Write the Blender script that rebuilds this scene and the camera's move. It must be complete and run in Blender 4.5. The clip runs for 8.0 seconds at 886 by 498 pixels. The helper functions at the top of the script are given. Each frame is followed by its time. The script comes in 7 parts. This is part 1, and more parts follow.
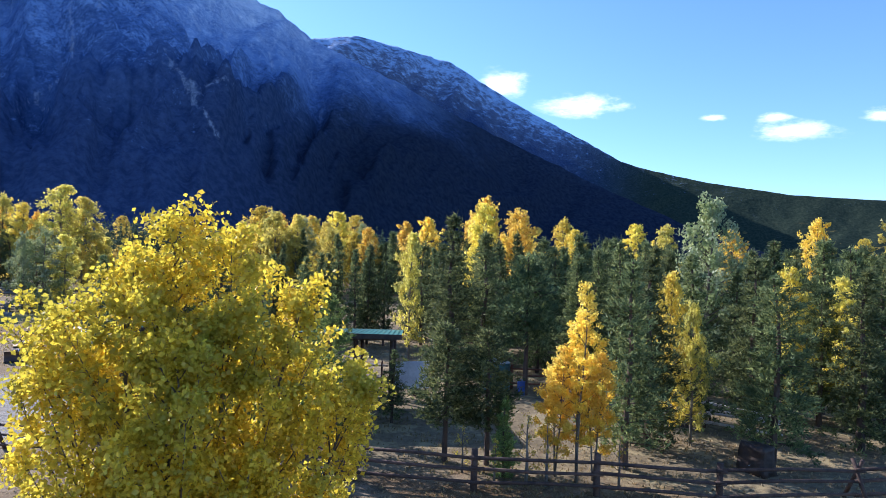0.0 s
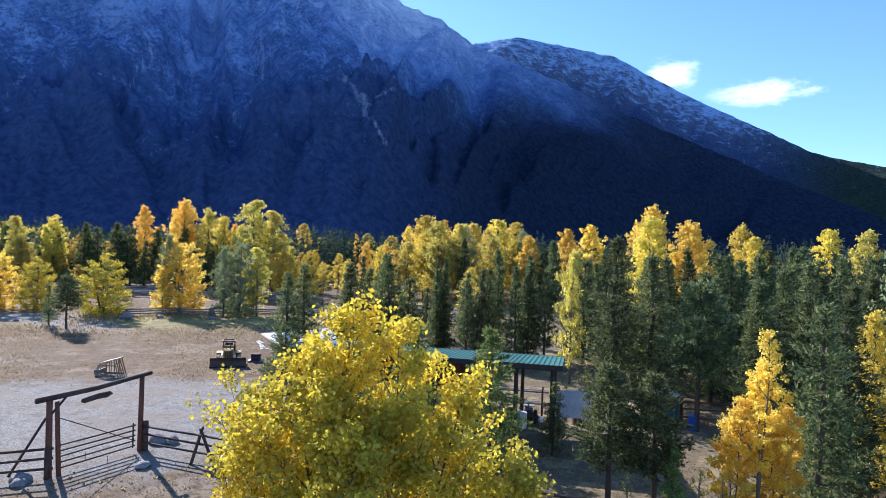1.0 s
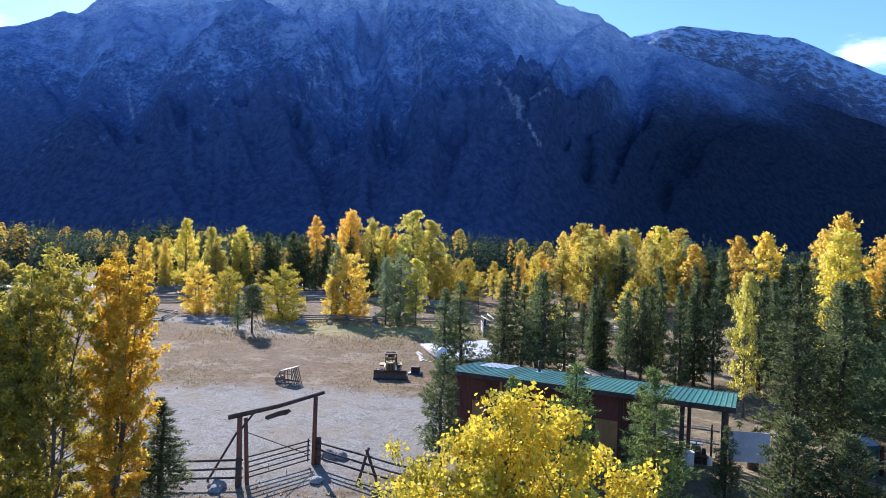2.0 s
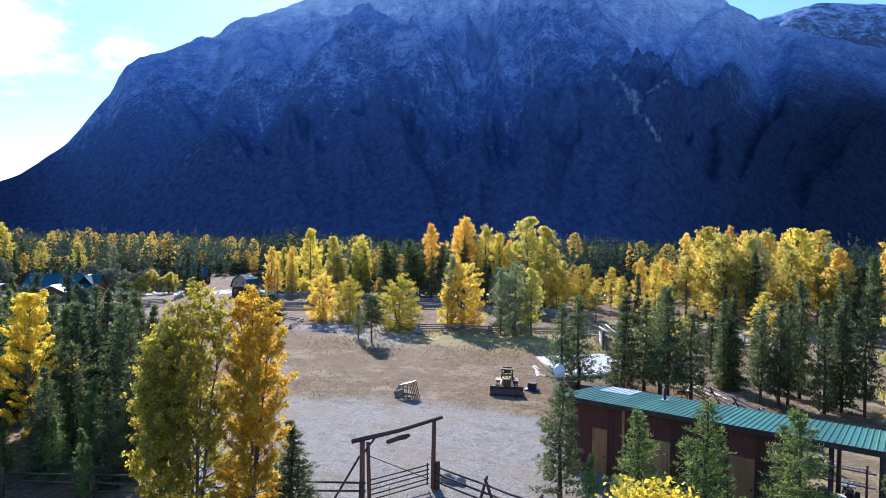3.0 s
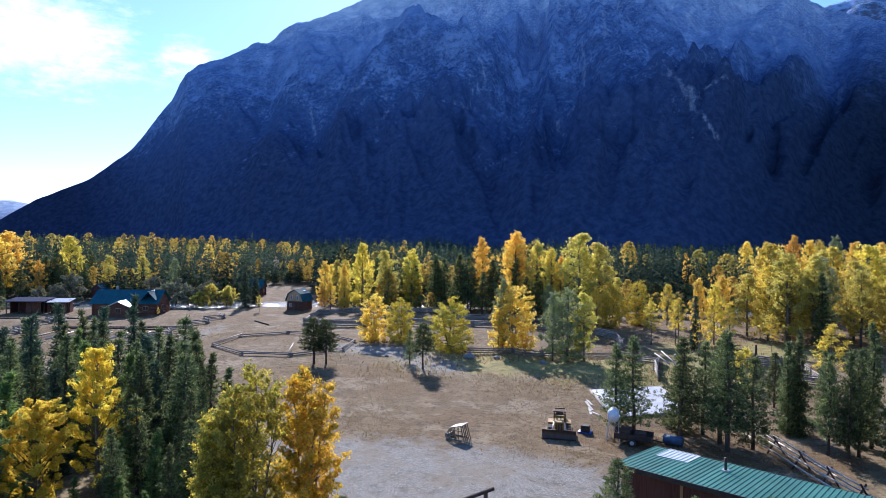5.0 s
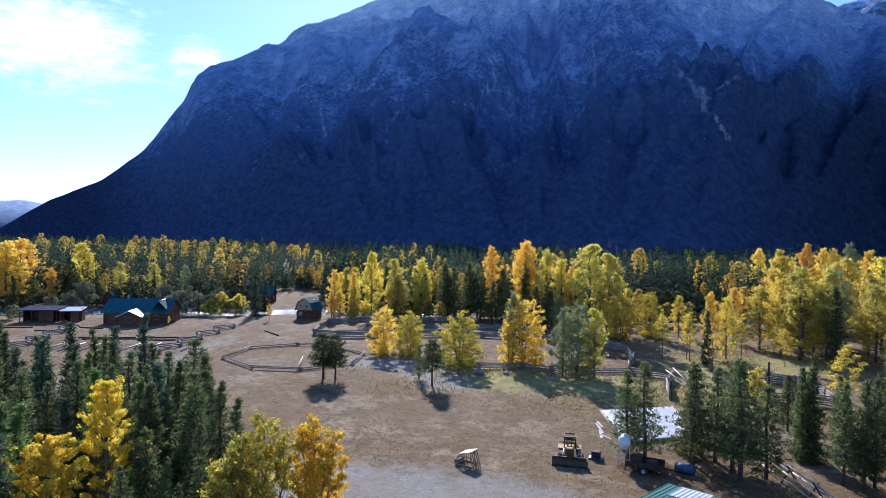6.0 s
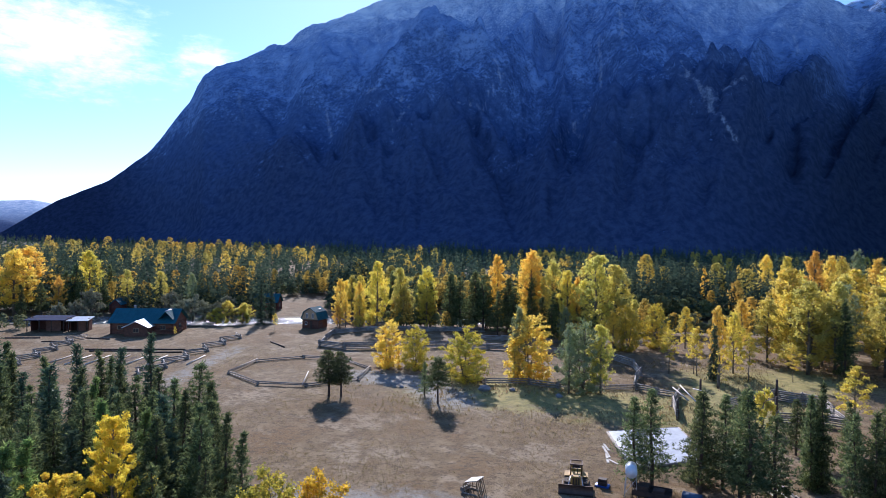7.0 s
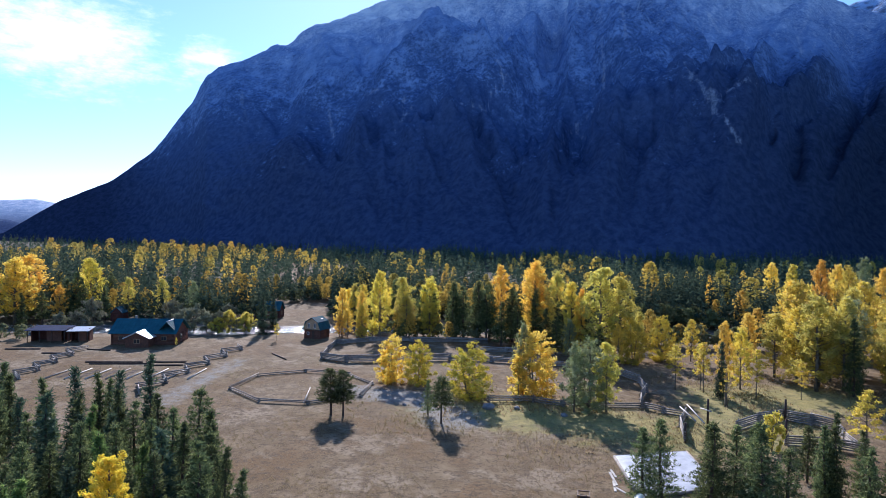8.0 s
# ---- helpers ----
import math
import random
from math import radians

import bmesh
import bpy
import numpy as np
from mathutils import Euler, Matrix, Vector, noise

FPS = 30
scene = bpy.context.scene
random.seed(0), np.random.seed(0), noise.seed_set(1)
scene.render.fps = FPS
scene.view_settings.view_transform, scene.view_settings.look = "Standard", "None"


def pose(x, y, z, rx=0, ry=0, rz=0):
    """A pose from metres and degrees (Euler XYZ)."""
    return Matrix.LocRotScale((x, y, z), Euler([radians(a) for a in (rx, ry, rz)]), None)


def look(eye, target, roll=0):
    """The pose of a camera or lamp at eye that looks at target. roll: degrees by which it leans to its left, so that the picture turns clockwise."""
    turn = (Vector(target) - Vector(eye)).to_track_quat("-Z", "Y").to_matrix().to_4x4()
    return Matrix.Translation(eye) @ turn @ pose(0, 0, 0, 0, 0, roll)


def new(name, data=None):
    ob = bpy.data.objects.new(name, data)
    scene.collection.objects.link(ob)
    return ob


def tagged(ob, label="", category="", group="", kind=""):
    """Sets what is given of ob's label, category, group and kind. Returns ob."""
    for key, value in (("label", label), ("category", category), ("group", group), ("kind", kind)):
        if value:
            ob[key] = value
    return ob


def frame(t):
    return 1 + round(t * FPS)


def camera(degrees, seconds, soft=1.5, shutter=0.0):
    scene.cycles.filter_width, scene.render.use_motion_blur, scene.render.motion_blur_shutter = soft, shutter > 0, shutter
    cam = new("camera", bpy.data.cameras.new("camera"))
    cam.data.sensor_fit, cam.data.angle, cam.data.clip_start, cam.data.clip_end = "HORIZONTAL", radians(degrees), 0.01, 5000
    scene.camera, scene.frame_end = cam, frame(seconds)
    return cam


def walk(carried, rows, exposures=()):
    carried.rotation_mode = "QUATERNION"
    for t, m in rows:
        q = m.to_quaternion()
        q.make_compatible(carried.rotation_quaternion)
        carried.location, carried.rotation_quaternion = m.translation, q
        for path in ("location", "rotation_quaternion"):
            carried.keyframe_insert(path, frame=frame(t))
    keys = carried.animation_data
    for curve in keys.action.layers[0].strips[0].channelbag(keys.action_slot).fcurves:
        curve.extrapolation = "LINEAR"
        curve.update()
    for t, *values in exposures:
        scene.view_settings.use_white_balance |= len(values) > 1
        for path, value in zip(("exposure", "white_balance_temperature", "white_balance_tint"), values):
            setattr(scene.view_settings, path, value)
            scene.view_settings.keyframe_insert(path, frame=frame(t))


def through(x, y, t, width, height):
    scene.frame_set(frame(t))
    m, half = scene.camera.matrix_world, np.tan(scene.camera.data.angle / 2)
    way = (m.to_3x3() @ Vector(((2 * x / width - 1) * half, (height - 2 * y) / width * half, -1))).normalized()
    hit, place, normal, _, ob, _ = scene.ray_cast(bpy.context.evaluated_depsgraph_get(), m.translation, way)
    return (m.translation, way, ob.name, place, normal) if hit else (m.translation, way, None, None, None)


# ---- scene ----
cam = camera(70.4, 8.0, 0.7)
PATH = [
    (0, (0.421, -0.221, 8.615), (0.384, 1.778, 8.618), 2.0),
    (0.5, (0.398, -0.174, 9.341), (0.114, 1.806, 9.337), 2.0),
    (1, (0.378, -0.25, 10.123), (-0.16, 1.676, 10.11), 1.9),
    (1.5, (0.308, -0.273, 10.85), (-0.466, 1.571, 10.831), 1.8),
    (2, (0.194, -0.261, 11.562), (-0.793, 1.478, 11.537), 1.8),
    (2.2, (0.184, -0.235, 11.775), (-0.884, 1.456, 11.75), 1.7),
    (3.3, (-0.159, -0.04, 13.301), (-1.482, 1.459, 13.267), 0.7),
    (3.5, (-0.157, -0.005, 13.63), (-1.498, 1.478, 13.595), 0.6),
    (4, (-0.21, -0.004, 14.5), (-1.579, 1.453, 14.463), 0.7),
    (4.5, (-0.241, -0.006, 15.481), (-1.628, 1.434, 15.443), 0.7),
    (6, (-0.588, 0.248, 18.635), (-2.011, 1.653, 18.595), 0.8),
    (6.5, (-0.651, 0.29, 19.771), (-2.082, 1.687, 19.73), 0.8),
    (7, (-0.794, 0.375, 20.995), (-2.229, 1.767, 20.952), 0.8),
    (7.5, (-1.266, 0.653, 22.15), (-2.703, 2.043, 22.107), 0.8),
    (8, (-1.833, 1.052, 23.238), (-3.273, 2.439, 23.194), 0.9),
]
walk(cam, [(t, look(eye, target, roll)) for t, eye, target, roll in PATH], [(0.0, 0.95, 5450, 17), (2.0, 0.9, 5450, 17), (3.5, 0.99, 5450, 17), (4.5, 0.79, 5450, 17), (6.0, 0.63, 5450, 17), (8.0, 0.6, 5450, 17)])

# ---- world, sun ----
SUN_AZ, SUN_EL = 52.5, 28.0
world = bpy.data.worlds.new("sky")
scene.world = world
world.use_nodes = True
wn = world.node_tree.nodes
sky = wn.new("ShaderNodeTexSky")
sky.sky_type = "NISHITA"
sky.sun_disc = False
sky.sun_elevation = radians(SUN_EL)
sky.sun_rotation = radians(-SUN_AZ)
sky.altitude, sky.air_density, sky.dust_density, sky.ozone_density = 900, 1.1, 0.25, 5.0
wn["Background"].inputs["Strength"].default_value = 0.125
world.node_tree.links.new(sky.outputs[0], wn["Background"].inputs[0])

sun_way = Vector((-math.sin(radians(SUN_AZ)) * math.cos(radians(SUN_EL)), math.cos(radians(SUN_AZ)) * math.cos(radians(SUN_EL)), math.sin(radians(SUN_EL))))
sun = new("sun", bpy.data.lights.new("sun", "SUN"))
sun.data.energy, sun.data.angle, sun.data.color = 5.0, radians(0.5), (1.0, 0.885, 0.755)
sun.matrix_world = look(sun_way * 200, (0, 0, 0))

# ---- materials ----


class Nodes:
    """A short way to write node trees."""

    def __init__(self, name):
        self.m = bpy.data.materials.new(name)
        self.m.use_nodes = True
        self.t = self.m.node_tree
        self.bsdf = self.t.nodes["Principled BSDF"]
        self.out = self.t.nodes["Material Output"]

    def add(self, kind, **inputs):
        n = self.t.nodes.new("ShaderNode" + kind)
        for k, v in inputs.items():
            self.put(n.inputs[k.replace("_", " ")], v)
        return n

    def put(self, socket, v):
        if isinstance(v, bpy.types.NodeSocket):
            self.t.links.new(v, socket)
        else:
            socket.default_value = v

    def coords(self, kind="Object"):
        return self.add("TexCoord").outputs[kind]

    def noise(self, vec, scale, detail=4.0, rough=0.6):
        n = self.add("TexNoise", Scale=scale, Detail=detail, Roughness=rough)
        self.put(n.inputs["Vector"], vec)
        return n.outputs["Fac"]

    def stretch(self, vec, s):
        n = self.add("Mapping")
        self.put(n.inputs["Vector"], vec)
        n.inputs["Scale"].default_value = s
        return n.outputs[0]

    def ramp(self, fac, lo, hi):
        n = self.add("MapRange")
        self.put(n.inputs["Value"], fac)
        n.inputs["From Min"].default_value, n.inputs["From Max"].default_value = lo, hi
        n.interpolation_type = "SMOOTHSTEP"
        return n.outputs[0]

    def mix(self, fac, a, b, blend="MIX"):
        n = self.add("Mix")
        n.data_type, n.blend_type = "RGBA", blend
        self.put(n.inputs[0], fac)
        self.put(n.inputs[6], (*a, 1) if isinstance(a, tuple) else a)
        self.put(n.inputs[7], (*b, 1) if isinstance(b, tuple) else b)
        return n.outputs[2]

    def math(self, op, a, b=0.0):
        n = self.add("Math")
        n.operation = op
        self.put(n.inputs[0], a)
        self.put(n.inputs[1], b)
        return n.outputs[0]

    def attr(self, name):
        n = self.add("Attribute")
        n.attribute_name = name
        return n.outputs["Fac"]

    def bump(self, height, strength=0.4, distance=0.05):
        n = self.add("Bump", Strength=strength, Distance=distance)
        self.put(n.inputs["Height"], height)
        self.put(self.bsdf.inputs["Normal"], n.outputs[0])
        return n.outputs[0]

    def finish(self, color, rough=0.85, metal=0.0, spec=0.3):
        self.put(self.bsdf.inputs["Base Color"], color)
        self.put(self.bsdf.inputs["Roughness"], rough)
        self.bsdf.inputs["Metallic"].default_value = metal
        self.bsdf.inputs["Specular IOR Level"].default_value = spec
        return self.m


def surface(name, a, b, scale=6.0, grain=60.0, rough=0.85, metal=0.0, bump=0.4, depth=0.01, stretch=None, spec=0.3):
    """Two colours mixed by stains and grain, with fine relief and a tone of its own for every object."""
    n = Nodes(name)
    c = n.coords()
    if stretch:
        c = n.stretch(c, stretch)
    stain, fine = n.noise(c, scale, 5), n.noise(c, grain, 3)
    f = n.ramp(n.math("ADD", n.math("MULTIPLY", stain, 0.65), n.math("MULTIPLY", fine, 0.35)), 0.36, 0.64)
    col = n.mix(f, a, b)
    tone = n.add("ObjectInfo").outputs["Random"]
    hsv = n.add("HueSaturation", Saturation=1.0)
    n.put(hsv.inputs["Value"], n.math("ADD", n.math("MULTIPLY", tone, 0.35), 0.82))
    n.put(hsv.inputs["Color"], col)
    n.bump(fine, bump, depth)
    return n.finish(hsv.outputs[0], rough, metal, spec)


def leaf(name, a, b, c, through=0.45, patch=0.5, spread=0.3, gloss=0.03):
    """Leaves: light passes through them; every leaf and every plant has a tone of its own."""
    n = Nodes(name)
    g = n.add("NewGeometry").outputs["Random Per Island"]
    col = n.mix(n.ramp(g, 0.0, 1.0), a, b)
    big = n.ramp(n.noise(n.coords(), patch, 2), 0.42, 0.62)
    col = n.mix(n.math("MULTIPLY", big, 0.8), col, c)
    tone = n.add("ObjectInfo").outputs["Random"]
    hsv = n.add("HueSaturation", Saturation=1.0)
    n.put(hsv.inputs["Value"], n.math("ADD", n.math("MULTIPLY", tone, spread), 1.0 - spread / 2))
    n.put(hsv.inputs["Hue"], n.math("ADD", n.math("MULTIPLY", tone, 0.02), 0.49))
    n.put(hsv.inputs["Color"], col)
    d = n.add("BsdfDiffuse")
    t = n.add("BsdfTranslucent")
    gl = n.add("BsdfGlossy", Roughness=0.45)
    for s in (d, t):
        n.put(s.inputs["Color"], hsv.outputs[0])
    m1 = n.add("MixShader")
    m1.inputs[0].default_value = through
    n.t.links.new(d.outputs[0], m1.inputs[1])
    n.t.links.new(t.outputs[0], m1.inputs[2])
    m2 = n.add("MixShader")
    m2.inputs[0].default_value = gloss
    n.t.links.new(m1.outputs[0], m2.inputs[1])
    n.t.links.new(gl.outputs[0], m2.inputs[2])
    n.t.links.new(m2.outputs[0], n.out.inputs["Surface"])
    return n.m


LEAF_YELLOW = leaf("aspen_leaf_yellow", (0.70, 0.53, 0.055), (0.90, 0.73, 0.12), (0.48, 0.43, 0.075), 0.70, 0.55)
LEAF_NEAR = leaf("near_aspen_leaf", (0.56, 0.42, 0.03), (0.92, 0.71, 0.06), (0.42, 0.37, 0.045), 0.58, 0.8)
LEAF_GOLD = leaf("aspen_leaf_gold", (0.82, 0.56, 0.06), (0.93, 0.73, 0.12), (0.70, 0.56, 0.12), 0.74, 0.5)
LEAF_ORANGE = leaf("aspen_leaf_orange", (0.80, 0.47, 0.05), (0.92, 0.64, 0.10), (0.74, 0.50, 0.09), 0.66, 0.5)
LEAF_OLIVE = leaf("aspen_leaf_olive", (0.56, 0.49, 0.09), (0.80, 0.66, 0.12), (0.40, 0.39, 0.10), 0.70, 0.5)
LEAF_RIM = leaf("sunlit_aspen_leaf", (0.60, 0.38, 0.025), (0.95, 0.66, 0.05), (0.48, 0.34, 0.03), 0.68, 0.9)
LEAF_LEMON = leaf("lemon_aspen_leaf", (0.84, 0.63, 0.04), (0.95, 0.79, 0.08), (0.74, 0.60, 0.06), 0.68, 0.6)
LEAF_MEADOW = leaf("meadow_aspen_leaf", (0.46, 0.36, 0.045), (0.80, 0.60, 0.065), (0.36, 0.32, 0.06), 0.45, 0.6)
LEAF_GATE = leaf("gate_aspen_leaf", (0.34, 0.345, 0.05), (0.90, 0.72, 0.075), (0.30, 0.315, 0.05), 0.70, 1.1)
LEAF_GREEN = leaf("cottonwood_leaf_green", (0.24, 0.29, 0.11), (0.38, 0.41, 0.17), (0.30, 0.34, 0.20), 0.45, 0.5)
LEAF_GREY = leaf("willow_leaf_grey", (0.20, 0.21, 0.13), (0.30, 0.28, 0.17), (0.16, 0.18, 0.10), 0.35, 0.5)
NEEDLE = leaf("pine_needle", (0.074, 0.100, 0.045), (0.285, 0.315, 0.115), (0.062, 0.089, 0.043), 0.45, 0.8, 0.5, 0.01)
# Brighter copy of the pine needle, with sunlight put into its colour.
NEEDLE_LIT = leaf("sunlit_pine_needle", (0.12, 0.19, 0.055), (0.40, 0.48, 0.14), (0.10, 0.165, 0.05), 0.5, 0.8, 0.4, 0.01)
NEEDLE_DARK = leaf("spruce_needle", (0.055, 0.09, 0.055), (0.135, 0.175, 0.09), (0.045, 0.078, 0.05), 0.35, 0.8, 0.4, 0.015)
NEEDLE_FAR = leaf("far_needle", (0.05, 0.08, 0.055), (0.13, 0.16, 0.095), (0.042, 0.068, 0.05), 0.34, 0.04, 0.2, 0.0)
LEAF_FAR = leaf("far_aspen_leaf", (0.56, 0.39, 0.075), (0.76, 0.56, 0.11), (0.40, 0.36, 0.10), 0.5, 0.03, 0.2, 0.0)
LEAF_FAR_GREEN = leaf("far_bush_leaf", (0.13, 0.15, 0.065), (0.22, 0.22, 0.09), (0.17, 0.17, 0.10), 0.35, 0.03, 0.2, 0.0)
GRASS = leaf("dry_grass_blade", (0.25, 0.185, 0.095), (0.44, 0.35, 0.20), (0.22, 0.18, 0.07), 0.5, 0.06, 0.2, 0.01)

ASPEN_BARK = surface("aspen_bark", (0.20, 0.18, 0.14), (0.085, 0.07, 0.055), 3.0, 30, 0.9, stretch=(1, 1, 0.4))
PINE_BARK = surface("pine_bark", (0.13, 0.09, 0.065), (0.055, 0.042, 0.036), 4.0, 40, 0.95, bump=0.7, stretch=(1, 1, 0.3))
WOOD_DARK = surface("weathered_dark_wood", (0.115, 0.072, 0.052), (0.05, 0.034, 0.028), 3.0, 40, 0.85, stretch=(1, 1, 1))
WOOD_RED = surface("red_brown_stained_post", (0.24, 0.095, 0.05), (0.14, 0.06, 0.04), 3.0, 40, 0.75)
WOOD_GREY = surface("silver_weathered_log", (0.38, 0.335, 0.285), (0.17, 0.148, 0.125), 3.0, 40, 0.8)
WOOD_PALE = surface("peeled_pale_pole", (0.60, 0.56, 0.49), (0.40, 0.36, 0.30), 3.0, 40, 0.7)
WALL_RED = surface("red_brown_board_wall", (0.16, 0.055, 0.035), (0.10, 0.04, 0.03), 1.5, 30, 0.8, stretch=(6, 6, 0.6))
WALL_LOG = surface("brown_log_wall", (0.20, 0.085, 0.05), (0.11, 0.05, 0.035), 2.0, 30, 0.75)
PLY = surface("orange_plywood", (0.50, 0.28, 0.11), (0.36, 0.19, 0.075), 1.2, 24, 0.7, stretch=(4, 4, 0.7))
PLY_PALE = surface("pale_plywood", (0.40, 0.28, 0.16), (0.29, 0.20, 0.115), 1.5, 30, 0.7)
TIN_GREEN = surface("green_painted_metal_roof", (0.055, 0.20, 0.15), (0.085, 0.25, 0.19), 0.8, 40, 0.42, 0.25, 0.15, 0.004, spec=0.5)
TIN_BLUE = surface("dark_teal_metal_roof", (0.02, 0.09, 0.115), (0.03, 0.12, 0.145), 0.8, 40, 0.75, 0.0, 0.15, 0.004, spec=0.15)
TIN_NAVY = surface("navy_metal_roof", (0.016, 0.024, 0.055), (0.026, 0.036, 0.08), 0.8, 40, 0.85, 0.0, 0.15, 0.004, spec=0.05)
SOIL = surface("bare_garden_soil", (0.10, 0.07, 0.048), (0.17, 0.125, 0.085), 2.5, 20, 1.0, bump=0.9, depth=0.05)
TIN_GREY = surface("pale_galvanised_sheet", (0.55, 0.57, 0.58), (0.42, 0.44, 0.46), 1.5, 30, 0.4, 0.4, 0.2, 0.004, spec=0.5)
CLEAR_SHEET = surface("cloudy_clear_roof_sheet", (0.72, 0.76, 0.76), (0.60, 0.64, 0.64), 2.0, 30, 0.35, 0.0, 0.2, 0.004, spec=0.5)
DOZER_YELLOW = surface("faded_yellow_machine_paint", (0.42, 0.235, 0.035), (0.26, 0.15, 0.04), 2.0, 30, 0.55, 0.0, 0.3, spec=0.4)
STEEL_DARK = surface("dark_rusty_steel", (0.09, 0.065, 0.05), (0.045, 0.038, 0.036), 3.0, 40, 0.6, 0.4, 0.5)
STEEL_WORN = surface("worn_blade_steel", (0.13, 0.085, 0.06), (0.07, 0.05, 0.04), 2.0, 30, 0.55, 0.4, 0.4)
WHITE_PAINT = surface("white_tank_paint", (0.78, 0.79, 0.78), (0.66, 0.67, 0.66), 1.5, 30, 0.45, 0.0, 0.2, 0.004, spec=0.4)
WHITE_SHEET = surface("white_sheet", (0.58, 0.60, 0.62), (0.42, 0.44, 0.46), 1.0, 12, 0.6, 0.0, 0.5, 0.02)
BLUE_PLASTIC = surface("blue_tarp", (0.03, 0.08, 0.32), (0.04, 0.11, 0.40), 3.0, 30, 0.4, 0.0, 0.5, 0.02, spec=0.5)
# Tank blue made darker and duller to hold the tree shade round it.
TANK_SHADE_BLUE = surface("shade_dulled_tank_blue", (0.05, 0.095, 0.17), (0.08, 0.13, 0.21), 2.0, 30, 0.5, 0.0, 0.3)
TEAL_PLASTIC = surface("teal_water_tank_plastic", (0.03, 0.11, 0.13), (0.04, 0.15, 0.17), 2.0, 30, 0.35, 0.0, 0.2, spec=0.5)
BLACK_RUBBER = surface("black_rubber", (0.03, 0.03, 0.03), (0.05, 0.05, 0.05), 3.0, 40, 0.8)
ROCK = surface("grey_boulder", (0.30, 0.29, 0.28), (0.18, 0.17, 0.165), 1.5, 12, 0.9, bump=0.8, depth=0.05)
GLASS = Nodes("window_glass").finish((0.03, 0.035, 0.04, 1), 0.08, 0.0, 0.6)


def ground_material():
    n = Nodes("dry_meadow_ground")
    c = n.coords()
    mid, fine, tiny = n.noise(c, 0.35, 5, 0.65), n.noise(c, 2.6, 6, 0.78), n.noise(c, 13.0, 4, 0.7)
    def mottle(col, scale, lo, hi, amount, tone, detail=7, rough=0.74, stretch=(1, 1, 1)):
        return n.mix(n.math("MULTIPLY", n.ramp(n.noise(n.stretch(c, stretch), scale, detail, rough), lo, hi), amount), col, tone)

    grass = n.mix(n.ramp(mid, 0.38, 0.62), (0.145, 0.10, 0.049), (0.215, 0.155, 0.085))
    grass = mottle(grass, 0.07, 0.44, 0.58, 0.9, (0.14, 0.082, 0.032), 3, 0.6)
    grass = mottle(grass, 0.11, 0.52, 0.62, 0.7, (0.28, 0.22, 0.145), 4, 0.6, (1.0, 1.5, 1))
    grass = mottle(grass, 0.30, 0.52, 0.60, 0.75, (0.11, 0.07, 0.032), 5, 0.65)
    grass = mottle(grass, 0.55, 0.56, 0.64, 0.7, (0.31, 0.24, 0.155), 5, 0.7)
    grass = mottle(grass, 1.1, 0.54, 0.60, 0.8, (0.075, 0.05, 0.026), 4, 0.7)
    grass = mottle(grass, 2.6, 0.54, 0.60, 0.75, (0.065, 0.045, 0.026), 3, 0.7)
    grass = n.mix(n.math("MULTIPLY", n.ramp(tiny, 0.53, 0.62), 0.5), grass, (0.40, 0.30, 0.18))
    gravel = n.mix(n.ramp(tiny, 0.42, 0.58), (0.19, 0.19, 0.19), (0.46, 0.455, 0.45))
    gravel = n.mix(n.math("MULTIPLY", n.ramp(fine, 0.5, 0.62), 0.5), gravel, (0.19, 0.18, 0.165))
    gravel = n.mix(n.math("MULTIPLY", n.ramp(n.noise(c, 6.0, 4, 0.85), 0.62, 0.67), 0.85), gravel, (0.78, 0.77, 0.75))
    gravel = n.mix(n.math("MULTIPLY", n.ramp(n.noise(n.stretch(c, (0.35, 1.6, 1)), 0.5, 6, 0.7), 0.5, 0.66), 0.4), gravel, (0.27, 0.235, 0.19))
    gravel = n.mix(n.math("MULTIPLY", n.ramp(n.noise(c, 0.8, 7, 0.8), 0.52, 0.62), 0.6), gravel, (0.16, 0.15, 0.13))
    gravel = n.mix(n.math("MULTIPLY", n.ramp(n.noise(c, 0.22, 8, 0.75), 0.48, 0.60), 0.55), gravel, (0.30, 0.25, 0.195))
    gravel = n.mix(n.math("MULTIPLY", n.ramp(n.noise(c, 2.0, 5, 0.8), 0.56, 0.64), 0.6), gravel, (0.11, 0.10, 0.09))
    gravel = n.mix(1.0, gravel, (0.76, 0.735, 0.65), "MULTIPLY")
    green = n.mix(n.ramp(mid, 0.4, 0.65), (0.20, 0.18, 0.05), (0.33, 0.27, 0.09))
    green = n.mix(n.math("MULTIPLY", n.ramp(n.noise(c, 0.6, 7, 0.8), 0.48, 0.58), 0.75), green, (0.13, 0.12, 0.045))
    green = n.mix(n.math("MULTIPLY", n.ramp(tiny, 0.52, 0.6), 0.6), green, (0.50, 0.41, 0.21))
    floor = n.mix(n.ramp(fine, 0.4, 0.65), (0.21, 0.165, 0.095), (0.115, 0.09, 0.052))
    floor = n.mix(n.math("MULTIPLY", n.ramp(n.noise(c, 0.45, 6, 0.75), 0.5, 0.6), 0.7), floor, (0.36, 0.29, 0.15))
    blur = n.math("MULTIPLY", n.math("SUBTRACT", n.noise(c, 0.5, 8, 0.8), 0.5), 1.5)
    col = n.mix(n.ramp(n.math("ADD", n.attr("green"), blur), 0.35, 0.75), grass, green)
    col = n.mix(n.ramp(n.math("ADD", n.attr("wood"), blur), 0.35, 0.7), col, floor)
